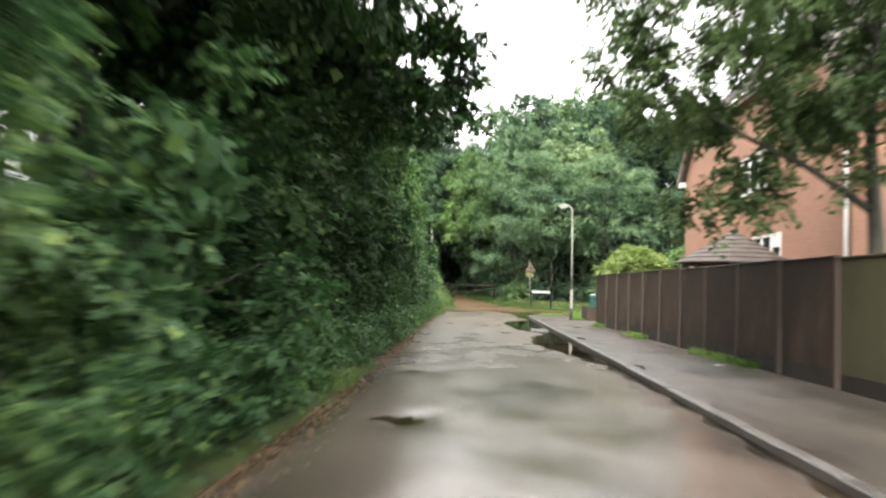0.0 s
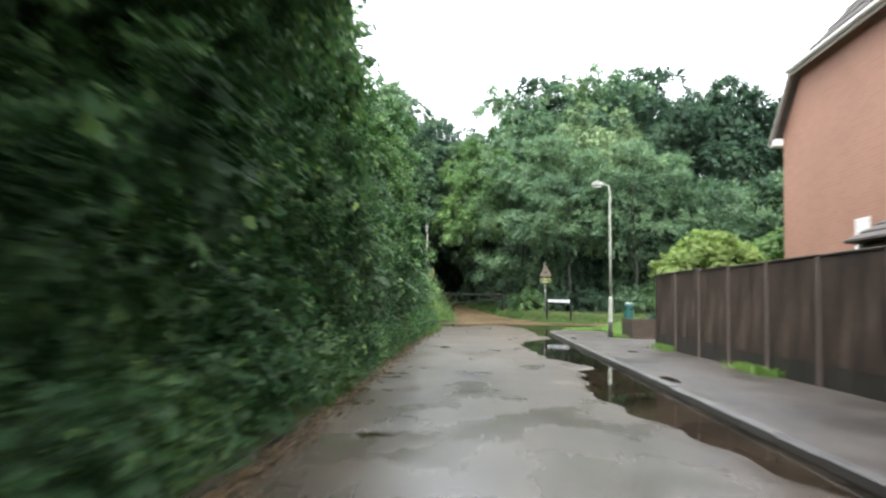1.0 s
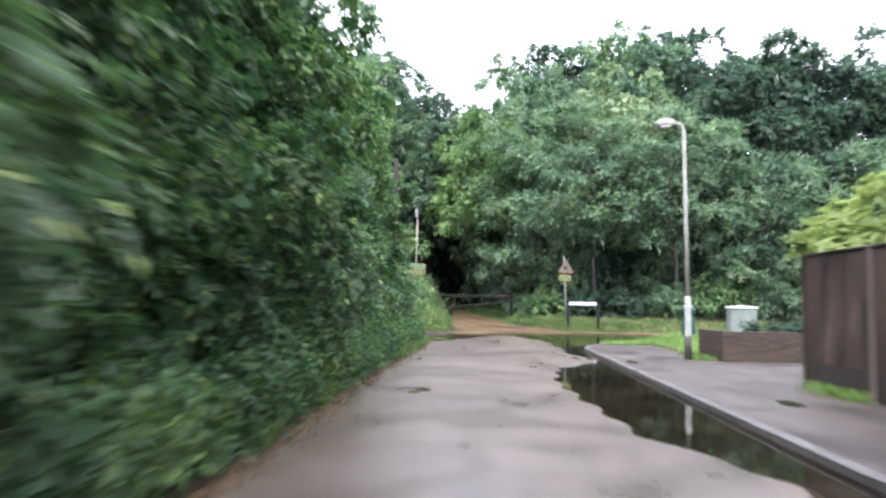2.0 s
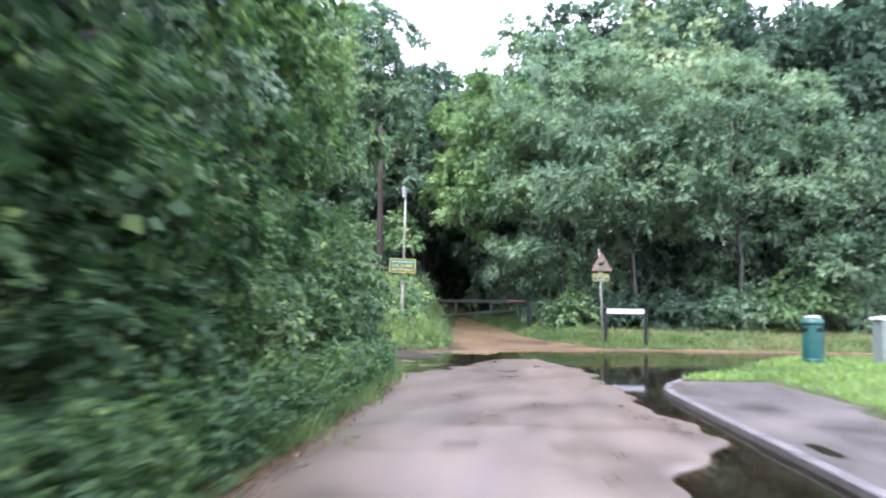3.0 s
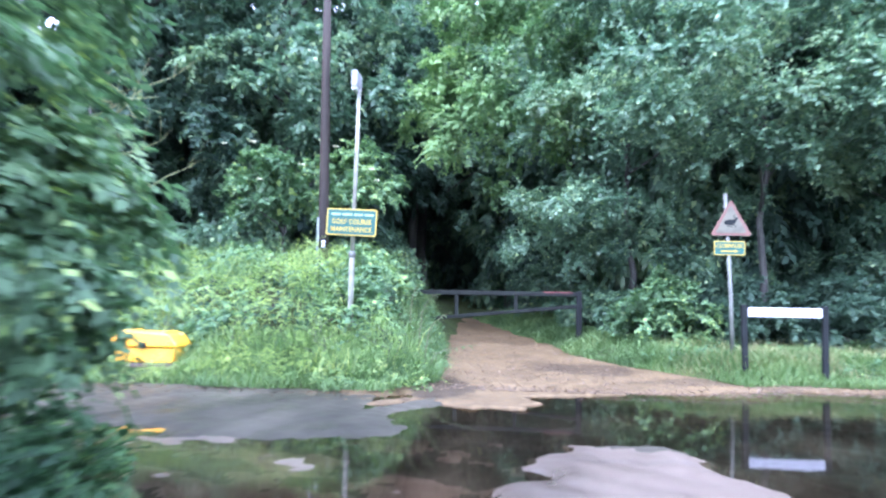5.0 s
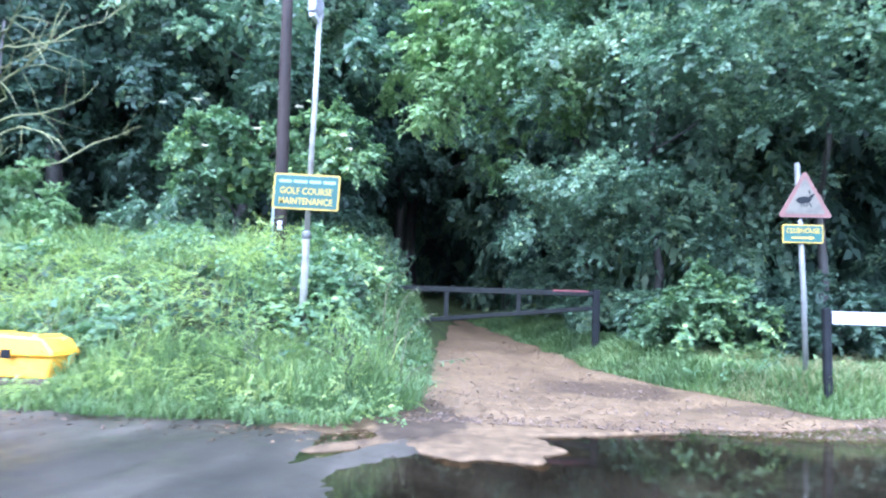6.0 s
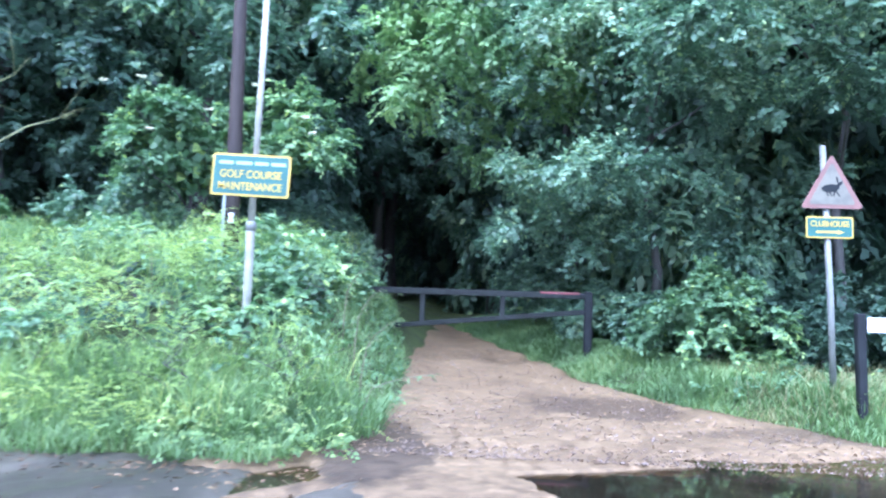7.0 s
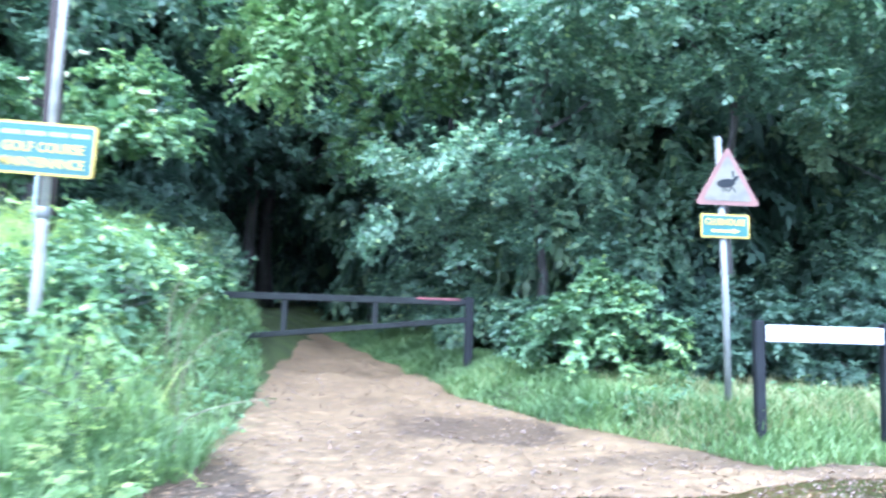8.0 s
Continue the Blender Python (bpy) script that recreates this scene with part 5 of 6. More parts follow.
def gazebo():
    t = thing("gazebo", "garden gazebo with layered shingle roof showing over the fence", "gazebo", (8.6, 19.75, 0.02))
    R, n = 1.36, 8
    ring = lambda r: [(r * math.cos(2 * math.pi * (k + 0.5) / n), r * math.sin(2 * math.pi * (k + 0.5) / n)) for k in range(n)]
    for x, y in ring(1.1):
        part("post", boxed(x - 0.045, y - 0.045, 0, x + 0.045, y + 0.045, 2.1, 0.006), M_FENCE, t)
    part("eaves_ring", tube_ring(ring(1.16), 2.02, 2.12), M_FENCE, t)
    layers = 7
    for k in range(layers):
        r0, r1 = R * (1 - k / layers) + 0.05, R * (1 - (k + 1) / layers) + 0.02
        z0, z1 = 2.07 + 0.114 * k, 2.07 + 0.114 * (k + 1) + 0.02
        bm = bmesh.new()
        a = [bm.verts.new((x, y, z0)) for x, y in ring(r0)]
        b = [bm.verts.new((x, y, z0 + 0.03)) for x, y in ring(r0)]
        c = [bm.verts.new((x, y, z1)) for x, y in ring(max(r1, 0.03))]
        bm.faces.new(list(reversed(a)))
        bm.faces.new(c)
        for i_ in range(n):
            j = (i_ + 1) % n
            bm.faces.new((a[i_], a[j], b[j], b[i_]))
            bm.faces.new((b[i_], b[j], c[j], c[i_]))
        part("shingle_layer", bm, M_SHINGLE, t)
    part("finial", tube([(0, 0, 2.86), (0, 0, 2.9), (0, 0, 2.93), (0, 0, 2.95)], [0.1, 0.12, 0.1, 0.03], 10), M_SHINGLE, t)


def tube_ring(pts, z0, z1):
    bm = bmesh.new()
    o = [bm.verts.new((x, y, z0)) for x, y in pts]
    p = [bm.verts.new((x, y, z1)) for x, y in pts]
    q = [bm.verts.new((x * 0.93, y * 0.93, z1)) for x, y in pts]
    r = [bm.verts.new((x * 0.93, y * 0.93, z0)) for x, y in pts]
    n = len(pts)
    for k in range(n):
        j = (k + 1) % n
        for a, b in ((o, p), (p, q), (q, r), (r, o)):
            bm.faces.new((a[k], a[j], b[j], b[k]))
    bmesh.ops.recalc_face_normals(bm, faces=bm.faces)
    return bm


gazebo()

# ---- the hedge side of the lane ----
lane_clear = lambda P: (P[:, 0] < left_edge(P[:, 1]) + 0.12 - 0.1 * np.clip(P[:, 2], 0, 3)) | (P[:, 2] > 3.6)
LEFT = "hedgerow along the lane"
shrub_kinds = []
for v in range(4):
    rng = rng_of(40 + v)
    t = thing("hedge_shrub", "dense dark-green hedgerow shrub crowding the edge of the lane", "hedge", group=LEFT)
    part("stem", wood_mesh("stem", rng, 2.4, 0.035, 8, spread=0.65, low=0.1), parent=t)
    part("foliage", crown_mesh("foliage", rng, (M_HEDGE, M_MAPLE, M_HEDGE, M_SHADELEAF)[v],
         [((0, 0, 0.8), (0.85, 1.8, 0.9), 20, 0.52, -0.7), ((-0.3, 0, 1.9), (0.85, 1.8, 1.0), 18, 0.6, -0.6)], 0.09, k=15, reach=0.42, density=0.62), parent=t)
    shrub_kinds.append(t)
rs = random.Random(3)
yy = -6.0
n_s, placed_s = 0, set()
while yy < 44.2:
    x = float(left_edge(yy)) - 1.42 - 0.5 * float(smooth((yy - 31) / 6)) + rs.uniform(-0.22, 0.22)
    m = pose(x, yy, 0.1 + 0.05 * rs.random(), 0, 0, rs.choice((0, 180)) + rs.uniform(-6, 6))
    # kind 3 has the shade-coloured leaves, for the stretch under the boughs
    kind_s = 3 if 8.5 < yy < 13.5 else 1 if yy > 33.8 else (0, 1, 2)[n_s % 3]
    if kind_s in placed_s:
        copy_thing(shrub_kinds[kind_s], m)
    else:
        shrub_kinds[kind_s].matrix_basis = m
        placed_s.add(kind_s)
    yy += rs.uniform(2.3, 2.8)
    n_s += 1

tree_kinds = []
for v in range(5):
    H = 8.6 + 0.5 * v
    t = tree("hedgerow_tree", "tall hedgerow tree with dark dense leaves over the lane", (0, 0, 0), 60 + v, (M_HEDGE, M_HEDGE, M_HAZEL, M_MAPLE, M_SHADELEAF)[v], H * 0.85, 0.13,
             [((-0.25, 0, H * 0.40), (1.6, 2.1, H * 0.2), 18, 0.85, -0.8), ((0.0, 0, H * 0.72), (1.6, 2.0, H * 0.26), 22, 0.95, -0.7)], 0.14, k=13, reach=0.6, density=0.6, group=LEFT, spread=1.1)
    tree_kinds.append(t)
yy, n_t, placed_t = -7.0, 0, set()
while yy < 42.6:
    x = float(left_edge(min(yy, 40))) - 3.1 - 0.3 * float(smooth((yy - 31) / 6)) + rs.uniform(-0.4, 0.35)
    m = pose(x, yy, 0.35, 0, 0, rs.choice((0, 180)) + rs.uniform(-15, 15))
    # kind 4, up to 13.5: leaves coloured as if in shade
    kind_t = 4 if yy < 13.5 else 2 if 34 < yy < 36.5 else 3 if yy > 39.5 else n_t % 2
    if kind_t in placed_t:
        copy_thing(tree_kinds[kind_t], m)
    else:
        tree_kinds[kind_t].matrix_basis = m
        placed_t.add(kind_t)
    yy += rs.uniform(2.7, 3.4)
    n_t += 1
copy_thing(tree_kinds[4], pose(-2.5, 15.6, 0.4, 0, 0, 200))
copy_thing(shrub_kinds[1], pose(-1.95, 42.6, 0.1, 0, 0, 172))
# a second, taller rank behind closes the hedge
for k in range(5):
    copy_thing(tree_kinds[(0, 4, 4, 1, 2)[k]], pose(-4.6 + rs.uniform(-0.5, 0.5), -5 + 10 * k + rs.uniform(-0.8, 0.8), 0.5, 0, 0, rs.uniform(0, 360)))

for k, y_ in enumerate((9.5, 12.5, 18.2, 21.0, 24.3, 28.0, 32.0)):
    copy_thing(tree_kinds[4 if k < 2 else k % 2], pose(-4.4 - 0.3 * (k % 2), y_, 0.5, 0, 0, 70 * k))

# boughs that hang over the lane near its start
over_keep = lambda P: (P[:, 2] > np.maximum(3.2 + 0.3 * np.clip(P[:, 0] - 0.5, 0, 3), 0.41 * (P[:, 1] - 9.5) + 1.2)) | (P[:, 0] < 0.7)
# first tree stands out of view, added to shade the hedge foot
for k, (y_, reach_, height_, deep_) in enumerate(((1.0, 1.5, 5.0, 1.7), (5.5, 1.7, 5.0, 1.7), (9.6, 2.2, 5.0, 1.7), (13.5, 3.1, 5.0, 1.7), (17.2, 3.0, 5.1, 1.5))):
    tree("overhanging_tree", "dark leafy tree whose boughs reach out over the lane", (-2.2, y_, 0.4), 80 + k, M_SHADELEAF if k < 4 else M_HEDGE, 9.5, 0.17,
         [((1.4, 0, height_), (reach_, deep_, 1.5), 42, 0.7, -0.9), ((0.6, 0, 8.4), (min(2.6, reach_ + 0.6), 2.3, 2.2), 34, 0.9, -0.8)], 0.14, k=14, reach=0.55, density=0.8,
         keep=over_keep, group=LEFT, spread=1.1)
# corner trees at the lane's end
tree("corner_tree", "leafy tree leaning out at the corner of the lane", (-3.2, 43.2, 0.4), 91, M_MAPLE, 7.6, 0.15,
     [((1.0, 0.2, 4.6), (1.15, 1.7, 1.7), 40, 0.55, -0.8), ((0.0, 0, 6.8), (1.4, 1.8, 1.8), 30, 0.66, -0.6)], 0.12, k=14, reach=0.55, density=1.2, group=LEFT)

# ---- the woods across the junction ----
WOOD = "trees of the wood"
def not_on_track(P):
    """Keeps the ride into the wood open."""
    y = np.clip(P[:, 1], 51.5, 84)
    mid = (track_left(y) + track_right(y)) / 2
    half = (track_right(y) - track_left(y)) / 2
    lean = smooth((P[:, 2] - 1.2) / 0.8) * half
    return (np.abs(P[:, 0] - mid + 0.34 * lean) > (half - 0.36 * lean) * np.sqrt(np.clip(1 - ((P[:, 2] - 0.3) / 4.4) ** 2, 0, 1)) + 0.1) | (P[:, 1] < 51)


big = [
    ("hazel_tree", "broad hazel with layered rounded leaves above the grass verge", (7.4, 57.2, 0.6), 101, M_HAZEL, 8.5, 0.1,
     [((-0.8, -1.5, 5.6), (3.2, 2.3, 1.9), 33, 0.82, -0.75), ((-0.6, 1.0, 2.4), (2.8, 0.9, 1.5), 17, 0.5, -0.8), ((-0.6, -2.2, 3.9), (1.2, 0.6, 0.4), 6, 0.5, -0.8), ((-0.6, -0.6, 8.0), (3.4, 2.6, 2.6), 38, 0.85, -0.5)], 0.085),
    ("hazel_tree", "broad hazel with layered rounded leaves beside the track", (4.6, 59.0, 0.7), 102, M_HAZEL, 9.0, 0.1,
     [((-0.7, -1.2, 4.4), (2.2, 2.6, 2.6), 28, 0.82, -0.75), ((-2.1, -0.3, 2.5), (1.2, 1.5, 1.4), 18, 0.5, -0.8), ((-0.6, -0.6, 8.2), (2.6, 2.8, 2.8), 36, 0.85, -0.5)], 0.085),
    ("hazel_tree", "broad hazel with layered rounded leaves behind the street nameplate", (11.5, 57.4, 0.6), 103, M_HAZEL, 8.5, 0.1,
     [((-0.2, -1.2, 5.2), (3.0, 2.3, 2.1), 33, 0.82, -0.75), ((0, 0.9, 2.2), (2.6, 0.9, 1.4), 13, 0.5, -0.8), ((0, -0.6, 8.0), (3.2, 2.6, 2.8), 36, 0.85, -0.5)], 0.085),
    ("hazel_tree", "spreading hazel at the edge of the wood by the road", (16.0, 56.8, 0.6), 104, M_HAZEL, 6.5, 0.1,
     [((0, -1.0, 3.6), (3.0, 2.2, 2.6), 50, 0.72, -0.75), ((0, -0.4, 6.0), (2.8, 2.4, 2.2), 40, 0.75, -0.5)], 0.1),
    ("ash_tree", "tall tree with fresh bright-green leaves over the track", (3.3, 63.6, 0.8), 105, M_BRIGHT, 10.0, 0.2,
     [((-2.0, -4.6, 6.4), (2.3, 1.9, 2.7), 66, 0.6, -0.9), ((-1.8, -3.2, 9.2), (2.2, 2.0, 1.8), 36, 0.7, -0.5)], 0.13),
    ("chestnut_tree", "tall dark tree with drooping leaf sprays behind the pole", (-5.3, 60.5, 1.6), 106, M_HAZEL, 11.0, 0.25,
     [((0.6, -1.0, 6.6), (3.2, 2.6, 3.6), 70, 0.65, -0.9), ((0.2, 0, 10.6), (3.4, 2.8, 3.0), 50, 0.8, -0.5)], 0.16),
    ("chestnut_tree", "dark leafy tree at the back of the bramble bank", (-9.5, 59.5, 1.5), 107, M_DARKLEAF, 10.0, 0.25,
     [((0.2, -0.8, 5.6), (3.4, 2.6, 3.8), 70, 0.7, -0.9), ((0.2, 0, 10.0), (3.4, 2.8, 3.2), 44, 0.85, -0.5)], 0.16),
]
for nm, lb, at, sd, mt, h, r, gs, lf in big:
    tree(nm, lb, at, sd, mt, h, r, gs, lf, k=13, reach=0.6, density=1.2 if mt is M_HAZEL else 1.1, inner=18, keep=not_on_track, limbs=10, spread=2.4, group=WOOD, fine=sd == 101, flat=0.4 if nm == "hazel_tree" else 0.72, wide=0.8 if nm == "hazel_tree" else 0.62, droop=0.14 if nm == "hazel_tree" else 0.35)
# low growth in front of the trees
# M_DARKLEAF shrubs: leaf colour darkened for the deep shade beneath the trees
for k, (x, y, s, mt) in enumerate(((4.9, 55.7, 0.82, M_MAPLE), (4.35, 57.1, 0.6, M_HAZEL), (6.6, 55.6, 0.75, M_DARKLEAF), (8.6, 55.4, 0.85, M_DARKLEAF), (10.8, 55.5, 1.0, M_HAZEL), (13.2, 55.3, 1.25, M_MAPLE),
                                    (16.0, 55.2, 1.4, M_HAZEL), (3.6, 59.3, 0.7, M_HAZEL), (2.7, 62.4, 0.9, M_HAZEL), (-2.9, 58.4, 0.9, M_DARKLEAF), (-5.2, 57.2, 1.1, M_HAZEL), (-8.0, 56.0, 1.1, M_BRIGHT), (-1.9, 62.0, 1.1, M_HAZEL))):
    rng = rng_of(130 + k)
    z0 = float(land_z(x, y))
    t = thing("shrub", "leafy understorey shrub at the foot of the wood", "shrub", (x, y, z0), group="understorey shrubs")
    part("stem", wood_mesh("stem", rng, 1.4 * s, 0.03, 7, spread=0.8 * s, low=0.1), parent=t)
    o = np.array((x, y, z0))
    part("foliage", crown_mesh("foliage", rng, mt, [((0, 0, 0.85 * s), (1.15 * s, 1.0 * s, 0.95 * s), 40, 0.36 * s, -0.7)], 0.08, k=13, reach=0.32, density=0.85, fine=k < 3, keep=lambda P: not_on_track(P + o)), parent=t)

back_kinds = []
for v in range(4):
    mt = (M_HAZEL, M_DARKLEAF, M_WILLOW, M_DARKLEAF)[v]
    H = 15.6
    t = tree("woodland_tree", ("tall green woodland tree", "tall dark-green oak in the wood", "tall pale-green willow", "tall dark spreading oak")[v] + " standing among others", (0, 0, 0), 150 + v, mt, H * 0.8, 0.28,
             [((0, 0, H * 0.45), (3.3, 3.1, H * 0.26), 26, 1.35, -0.9), ((0, 0, H * 0.76), (3.0, 2.9, H * 0.23), 32, 1.3, -0.6)], 0.2, k=12, reach=0.75, density=0.85 + 0.25 * (v % 2), inner=44 + 10 * (v % 2), limbs=12, spread=3.0, group=WOOD)
    back_kinds.append(t)
spots = [(5.4, 66.0, 0, 0.94), (9.4, 61.0, 2, 0.88), (14.4, 62.6, 1, 0.9), (10.4, 65.0, 0, 1.1), (16.5, 66.5, 1, 1.08), (18.6, 61.4, 3, 0.98), (21.5, 64.0, 3, 1.05), (26.5, 65.0, 1, 1.05), (4.6, 72.0, 0, 1.09), (-2.6, 69.0, 1, 0.8), (-6.8, 65.5, 3, 0.95),
         (-11.5, 66.0, 1, 1.0), (-17.0, 60.0, 0, 0.95), (7.8, 72.0, 3, 1.17), (13.6, 73.0, 3, 1.18), (-4.5, 76.0, 0, 0.95), (1.6, 68.5, 0, 0.88), (-2.4, 72.0, 3, 0.97), (0.6, 78.0, 1, 0.8),
         (-13.0, 54.0, 1, 0.8), (21.5, 56.0, 0, 0.62), (27.0, 55.5, 2, 0.6)]
used = set()
for x, y, v, s in spots:
    m = pose(x, y, float(land_z(x, y)) - 0.1, 0, 0, rs.uniform(0, 360))
    if v not in used:
        used.add(v)
        back_kinds[v].matrix_basis = m
        back_kinds[v].scale = (s, s, s)
    else:
        c = copy_thing(back_kinds[v], m)
        c.scale = (s, s, s * rs.uniform(0.95, 1.05))

thickets = []
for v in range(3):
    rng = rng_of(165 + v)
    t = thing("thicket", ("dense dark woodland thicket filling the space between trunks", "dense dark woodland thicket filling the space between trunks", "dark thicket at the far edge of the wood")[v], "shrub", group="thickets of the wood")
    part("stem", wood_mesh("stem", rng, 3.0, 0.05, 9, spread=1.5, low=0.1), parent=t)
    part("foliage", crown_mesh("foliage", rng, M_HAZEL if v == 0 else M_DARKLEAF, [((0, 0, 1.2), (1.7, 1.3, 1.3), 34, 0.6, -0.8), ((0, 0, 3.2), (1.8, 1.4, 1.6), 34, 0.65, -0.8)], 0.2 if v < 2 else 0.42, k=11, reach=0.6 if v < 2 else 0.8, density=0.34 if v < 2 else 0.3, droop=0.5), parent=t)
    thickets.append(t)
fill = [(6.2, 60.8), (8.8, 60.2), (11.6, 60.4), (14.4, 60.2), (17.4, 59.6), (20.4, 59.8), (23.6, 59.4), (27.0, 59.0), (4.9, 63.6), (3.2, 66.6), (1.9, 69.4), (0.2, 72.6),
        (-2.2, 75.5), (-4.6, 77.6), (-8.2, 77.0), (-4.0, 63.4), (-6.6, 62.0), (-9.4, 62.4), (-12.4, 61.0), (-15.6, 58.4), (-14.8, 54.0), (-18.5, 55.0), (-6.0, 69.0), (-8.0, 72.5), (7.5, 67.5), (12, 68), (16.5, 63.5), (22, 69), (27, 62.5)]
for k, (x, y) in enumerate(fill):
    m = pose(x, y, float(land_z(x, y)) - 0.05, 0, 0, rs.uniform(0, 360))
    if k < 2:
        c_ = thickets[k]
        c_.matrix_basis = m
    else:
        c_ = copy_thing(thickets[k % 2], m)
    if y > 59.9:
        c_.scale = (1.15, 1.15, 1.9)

far_row = [(x_, 93 + 4 * math.sin(x_)) for x_ in range(-42, 60, 8)] + [(-22 - 3 * math.sin(y_), y_) for y_ in range(47, 92, 8)] + [(46 + 3 * math.sin(y_), y_) for y_ in range(57, 92, 9)]
for k, (x, y) in enumerate(far_row):
    m = pose(x, y, float(land_z(x, y)) - 0.1, 0, 0, rs.uniform(0, 360))
    if k:
        c_ = copy_thing(thickets[2], m)
    else:
        c_ = thickets[2]
        c_.matrix_basis = m
    c_.scale = (2.0, 2.0, 2.2)


def bare_tree():
    """A dead, lichen-covered small tree whose bare boughs reach out over the brambles."""
    t = thing("dead_tree", "bare dead tree with lichen-yellow twigs over the brambles", "tree", (-9.0, 56.2, 1.4))
    rng = rng_of(170)
    part("trunk", tube([(0, 0, -0.1), (0.1, 0, 1.5), (0.25, 0, 3.2), (0.3, 0, 5.3)], [0.08, 0.07, 0.05, 0.02], 8), M_BARK, t)
    for j in range(9):
        h = 2.1 + 0.36 * j
        a = rng.uniform(-0.9, 0.5)
        ln = rng.uniform(2.2, 3.6)
        p = [Vector((0.2, 0, h))]
        d = Vector((math.cos(a), math.sin(a) * 0.7 - 0.2, rng.uniform(0.0, 0.5)))
        for s in range(5):
            d = (d + Vector(rng.normal(0, 0.22, 3))).normalized()
            p.append(p[-1] + d * ln / 5)
        b = part("branch", tube(p, [0.028, 0.023, 0.018, 0.014, 0.01, 0.004], 6), M_LICHEN, t)
        for q in range(5):
            i_ = int(rng.integers(1, 5))
            e = (d + Vector(rng.normal(0, 0.7, 3))).normalized()
            g = [p[i_], p[i_] + e * 0.4 + Vector((0, 0, 0.05)), p[i_] + e * 0.9 + Vector(rng.normal(0, 0.06, 3))]
            part("twig", tube(g, [0.011, 0.008, 0.003], 5), M_LICHEN, b)


bare_tree()

# ---- garden trees by the fence ----
tree("garden_tree", "garden tree with loose hanging foliage over the fence and footway", (7.85, 11.4, 0.1), 181, M_OLIVELEAF, 6.5, 0.14,
     [((-1.6, 0, 4.7), (2.0, 1.8, 1.4), 58, 0.55, -0.9), ((-0.6, 0.2, 6.3), (3.0, 2.2, 1.8), 56, 0.65, -0.7), ((-2.0, 0.4, 2.55), (0.6, 0.6, 0.5), 8, 0.36, -0.9), ((0.3, -0.6, 3.3), (0.9, 0.9, 1.1), 16, 0.42, -0.9)], 0.105, k=12, reach=0.55, density=1.7, inner=0, limbs=10, spread=2.6)
rng = rng_of(190)
t = thing("golden_shrub", "rounded lime-yellow shrub spilling over the end of the fence", "shrub", (8.3, 28.9, 0.1))
part("stem", wood_mesh("stem", rng, 2.2, 0.05, 8, spread=1.4, low=0.2), parent=t)
part("foliage", crown_mesh("foliage", rng, M_LIME, [((-0.35, 0.2, 2.1), (1.05, 1.2, 0.62), 44, 0.4, -0.7)], 0.08, k=14, reach=0.3, density=1.5, keep=lambda P: (P[:, 2] > 1.84) | (P[:, 0] > -0.55)), parent=t)
rng = rng_of(191)
t = thing("garden_shrub", "soft green shrub behind the fence beside the yellow one", "shrub", (11.0, 30.5, 0.1))
part("stem", wood_mesh("stem", rng, 2.4, 0.05, 8, spread=1.4, low=0.2), parent=t)
part("foliage", crown_mesh("foliage", rng, M_BRIGHT, [((0, 0, 2.0), (1.6, 1.4, 1.2), 46, 0.42, -0.4)], 0.11, k=14, reach=0.4, density=1.2), parent=t)
rng = rng_of(192)
part_bed = thing("bed_planting", "low trailing plants over the raised brick bed", "plant", (9.3, 34.9, 0.55))
part("foliage", crown_mesh("foliage", rng, M_DARKLEAF, [((0, 0, 0.05), (2.0, 0.5, 0.22), 40, 0.2, -0.2)], 0.06, k=12, reach=0.22, density=1.0), parent=part_bed)

# ---- bank of brambles, nettles and grass ----
def scatter(rng, n, x0, x1, y0, y1, ok):
    x, y = rng.uniform(x0, x1, n), rng.uniform(y0, y1, n)
    m = ok(x, y)
    return x[m], y[m]


rng = rng_of(200)
bank_limit = lambda y: 0.32 - 1.15 * smooth((y - 50.9) / 3.0)
on_bank = lambda x, y: (y > 50.25 + 0.15 * np.sin(2 * x)) & (x < bank_limit(y)) & (np.abs(x + 4.3) + 1.6 * np.abs(y - 50.8) > 0.6)
x, y = scatter(rng, 13500, -13, 0.5, 50.0, 59.0, on_bank)
clump = 0.5 + 0.5 * np.sin(3.1 * x + 1.7 * np.sin(1.3 * y)) * np.sin(2.7 * y + 1.1 * np.sin(2.1 * x))
lift = (0.25 + 0.75 * smooth((y - 50.2) / 2.5)) * (0.4 + 0.62 * clump) * (1 - 0.3 * smooth((-x - 2.6) / 1.5))
lift = lift * 1.12 + 0.62 * np.exp(-((x + 0.9) / 0.6) ** 2 - ((y - 54.0) / 1.1) ** 2) + 0.2 * np.exp(-((x + 3.2) / 0.8) ** 2 - ((y - 54.0) / 1.0) ** 2) - 0.25 * np.exp(-((x + 2.3) / 0.7) ** 2 - ((y - 54.6) / 0.8) ** 2)
lift = lift * (1 - 0.6 * np.exp(-((x + 1.3 - 0.305 * (52.4 - y)) / 0.45) ** 2) * (y < 52.5))
lift = lift * (0.35 + 0.65 * smooth((bank_limit(y) - x) / 0.9))
z = land_z(x, y) + lift * rng.uniform(0.15, 1.0, len(x)) ** 0.6
near_bin = (np.abs(x + 4.4) < 0.75) & (y < 50.8)
z = np.where(near_bin, np.minimum(z, 0.42), z)
A = unit(np.stack([rng.normal(0, 0.6, len(x)), rng.normal(-0.55, 0.5, len(x)), rng.normal(0.25, 0.35, len(x))], 1))
P = np.stack([x, y, z], 1)
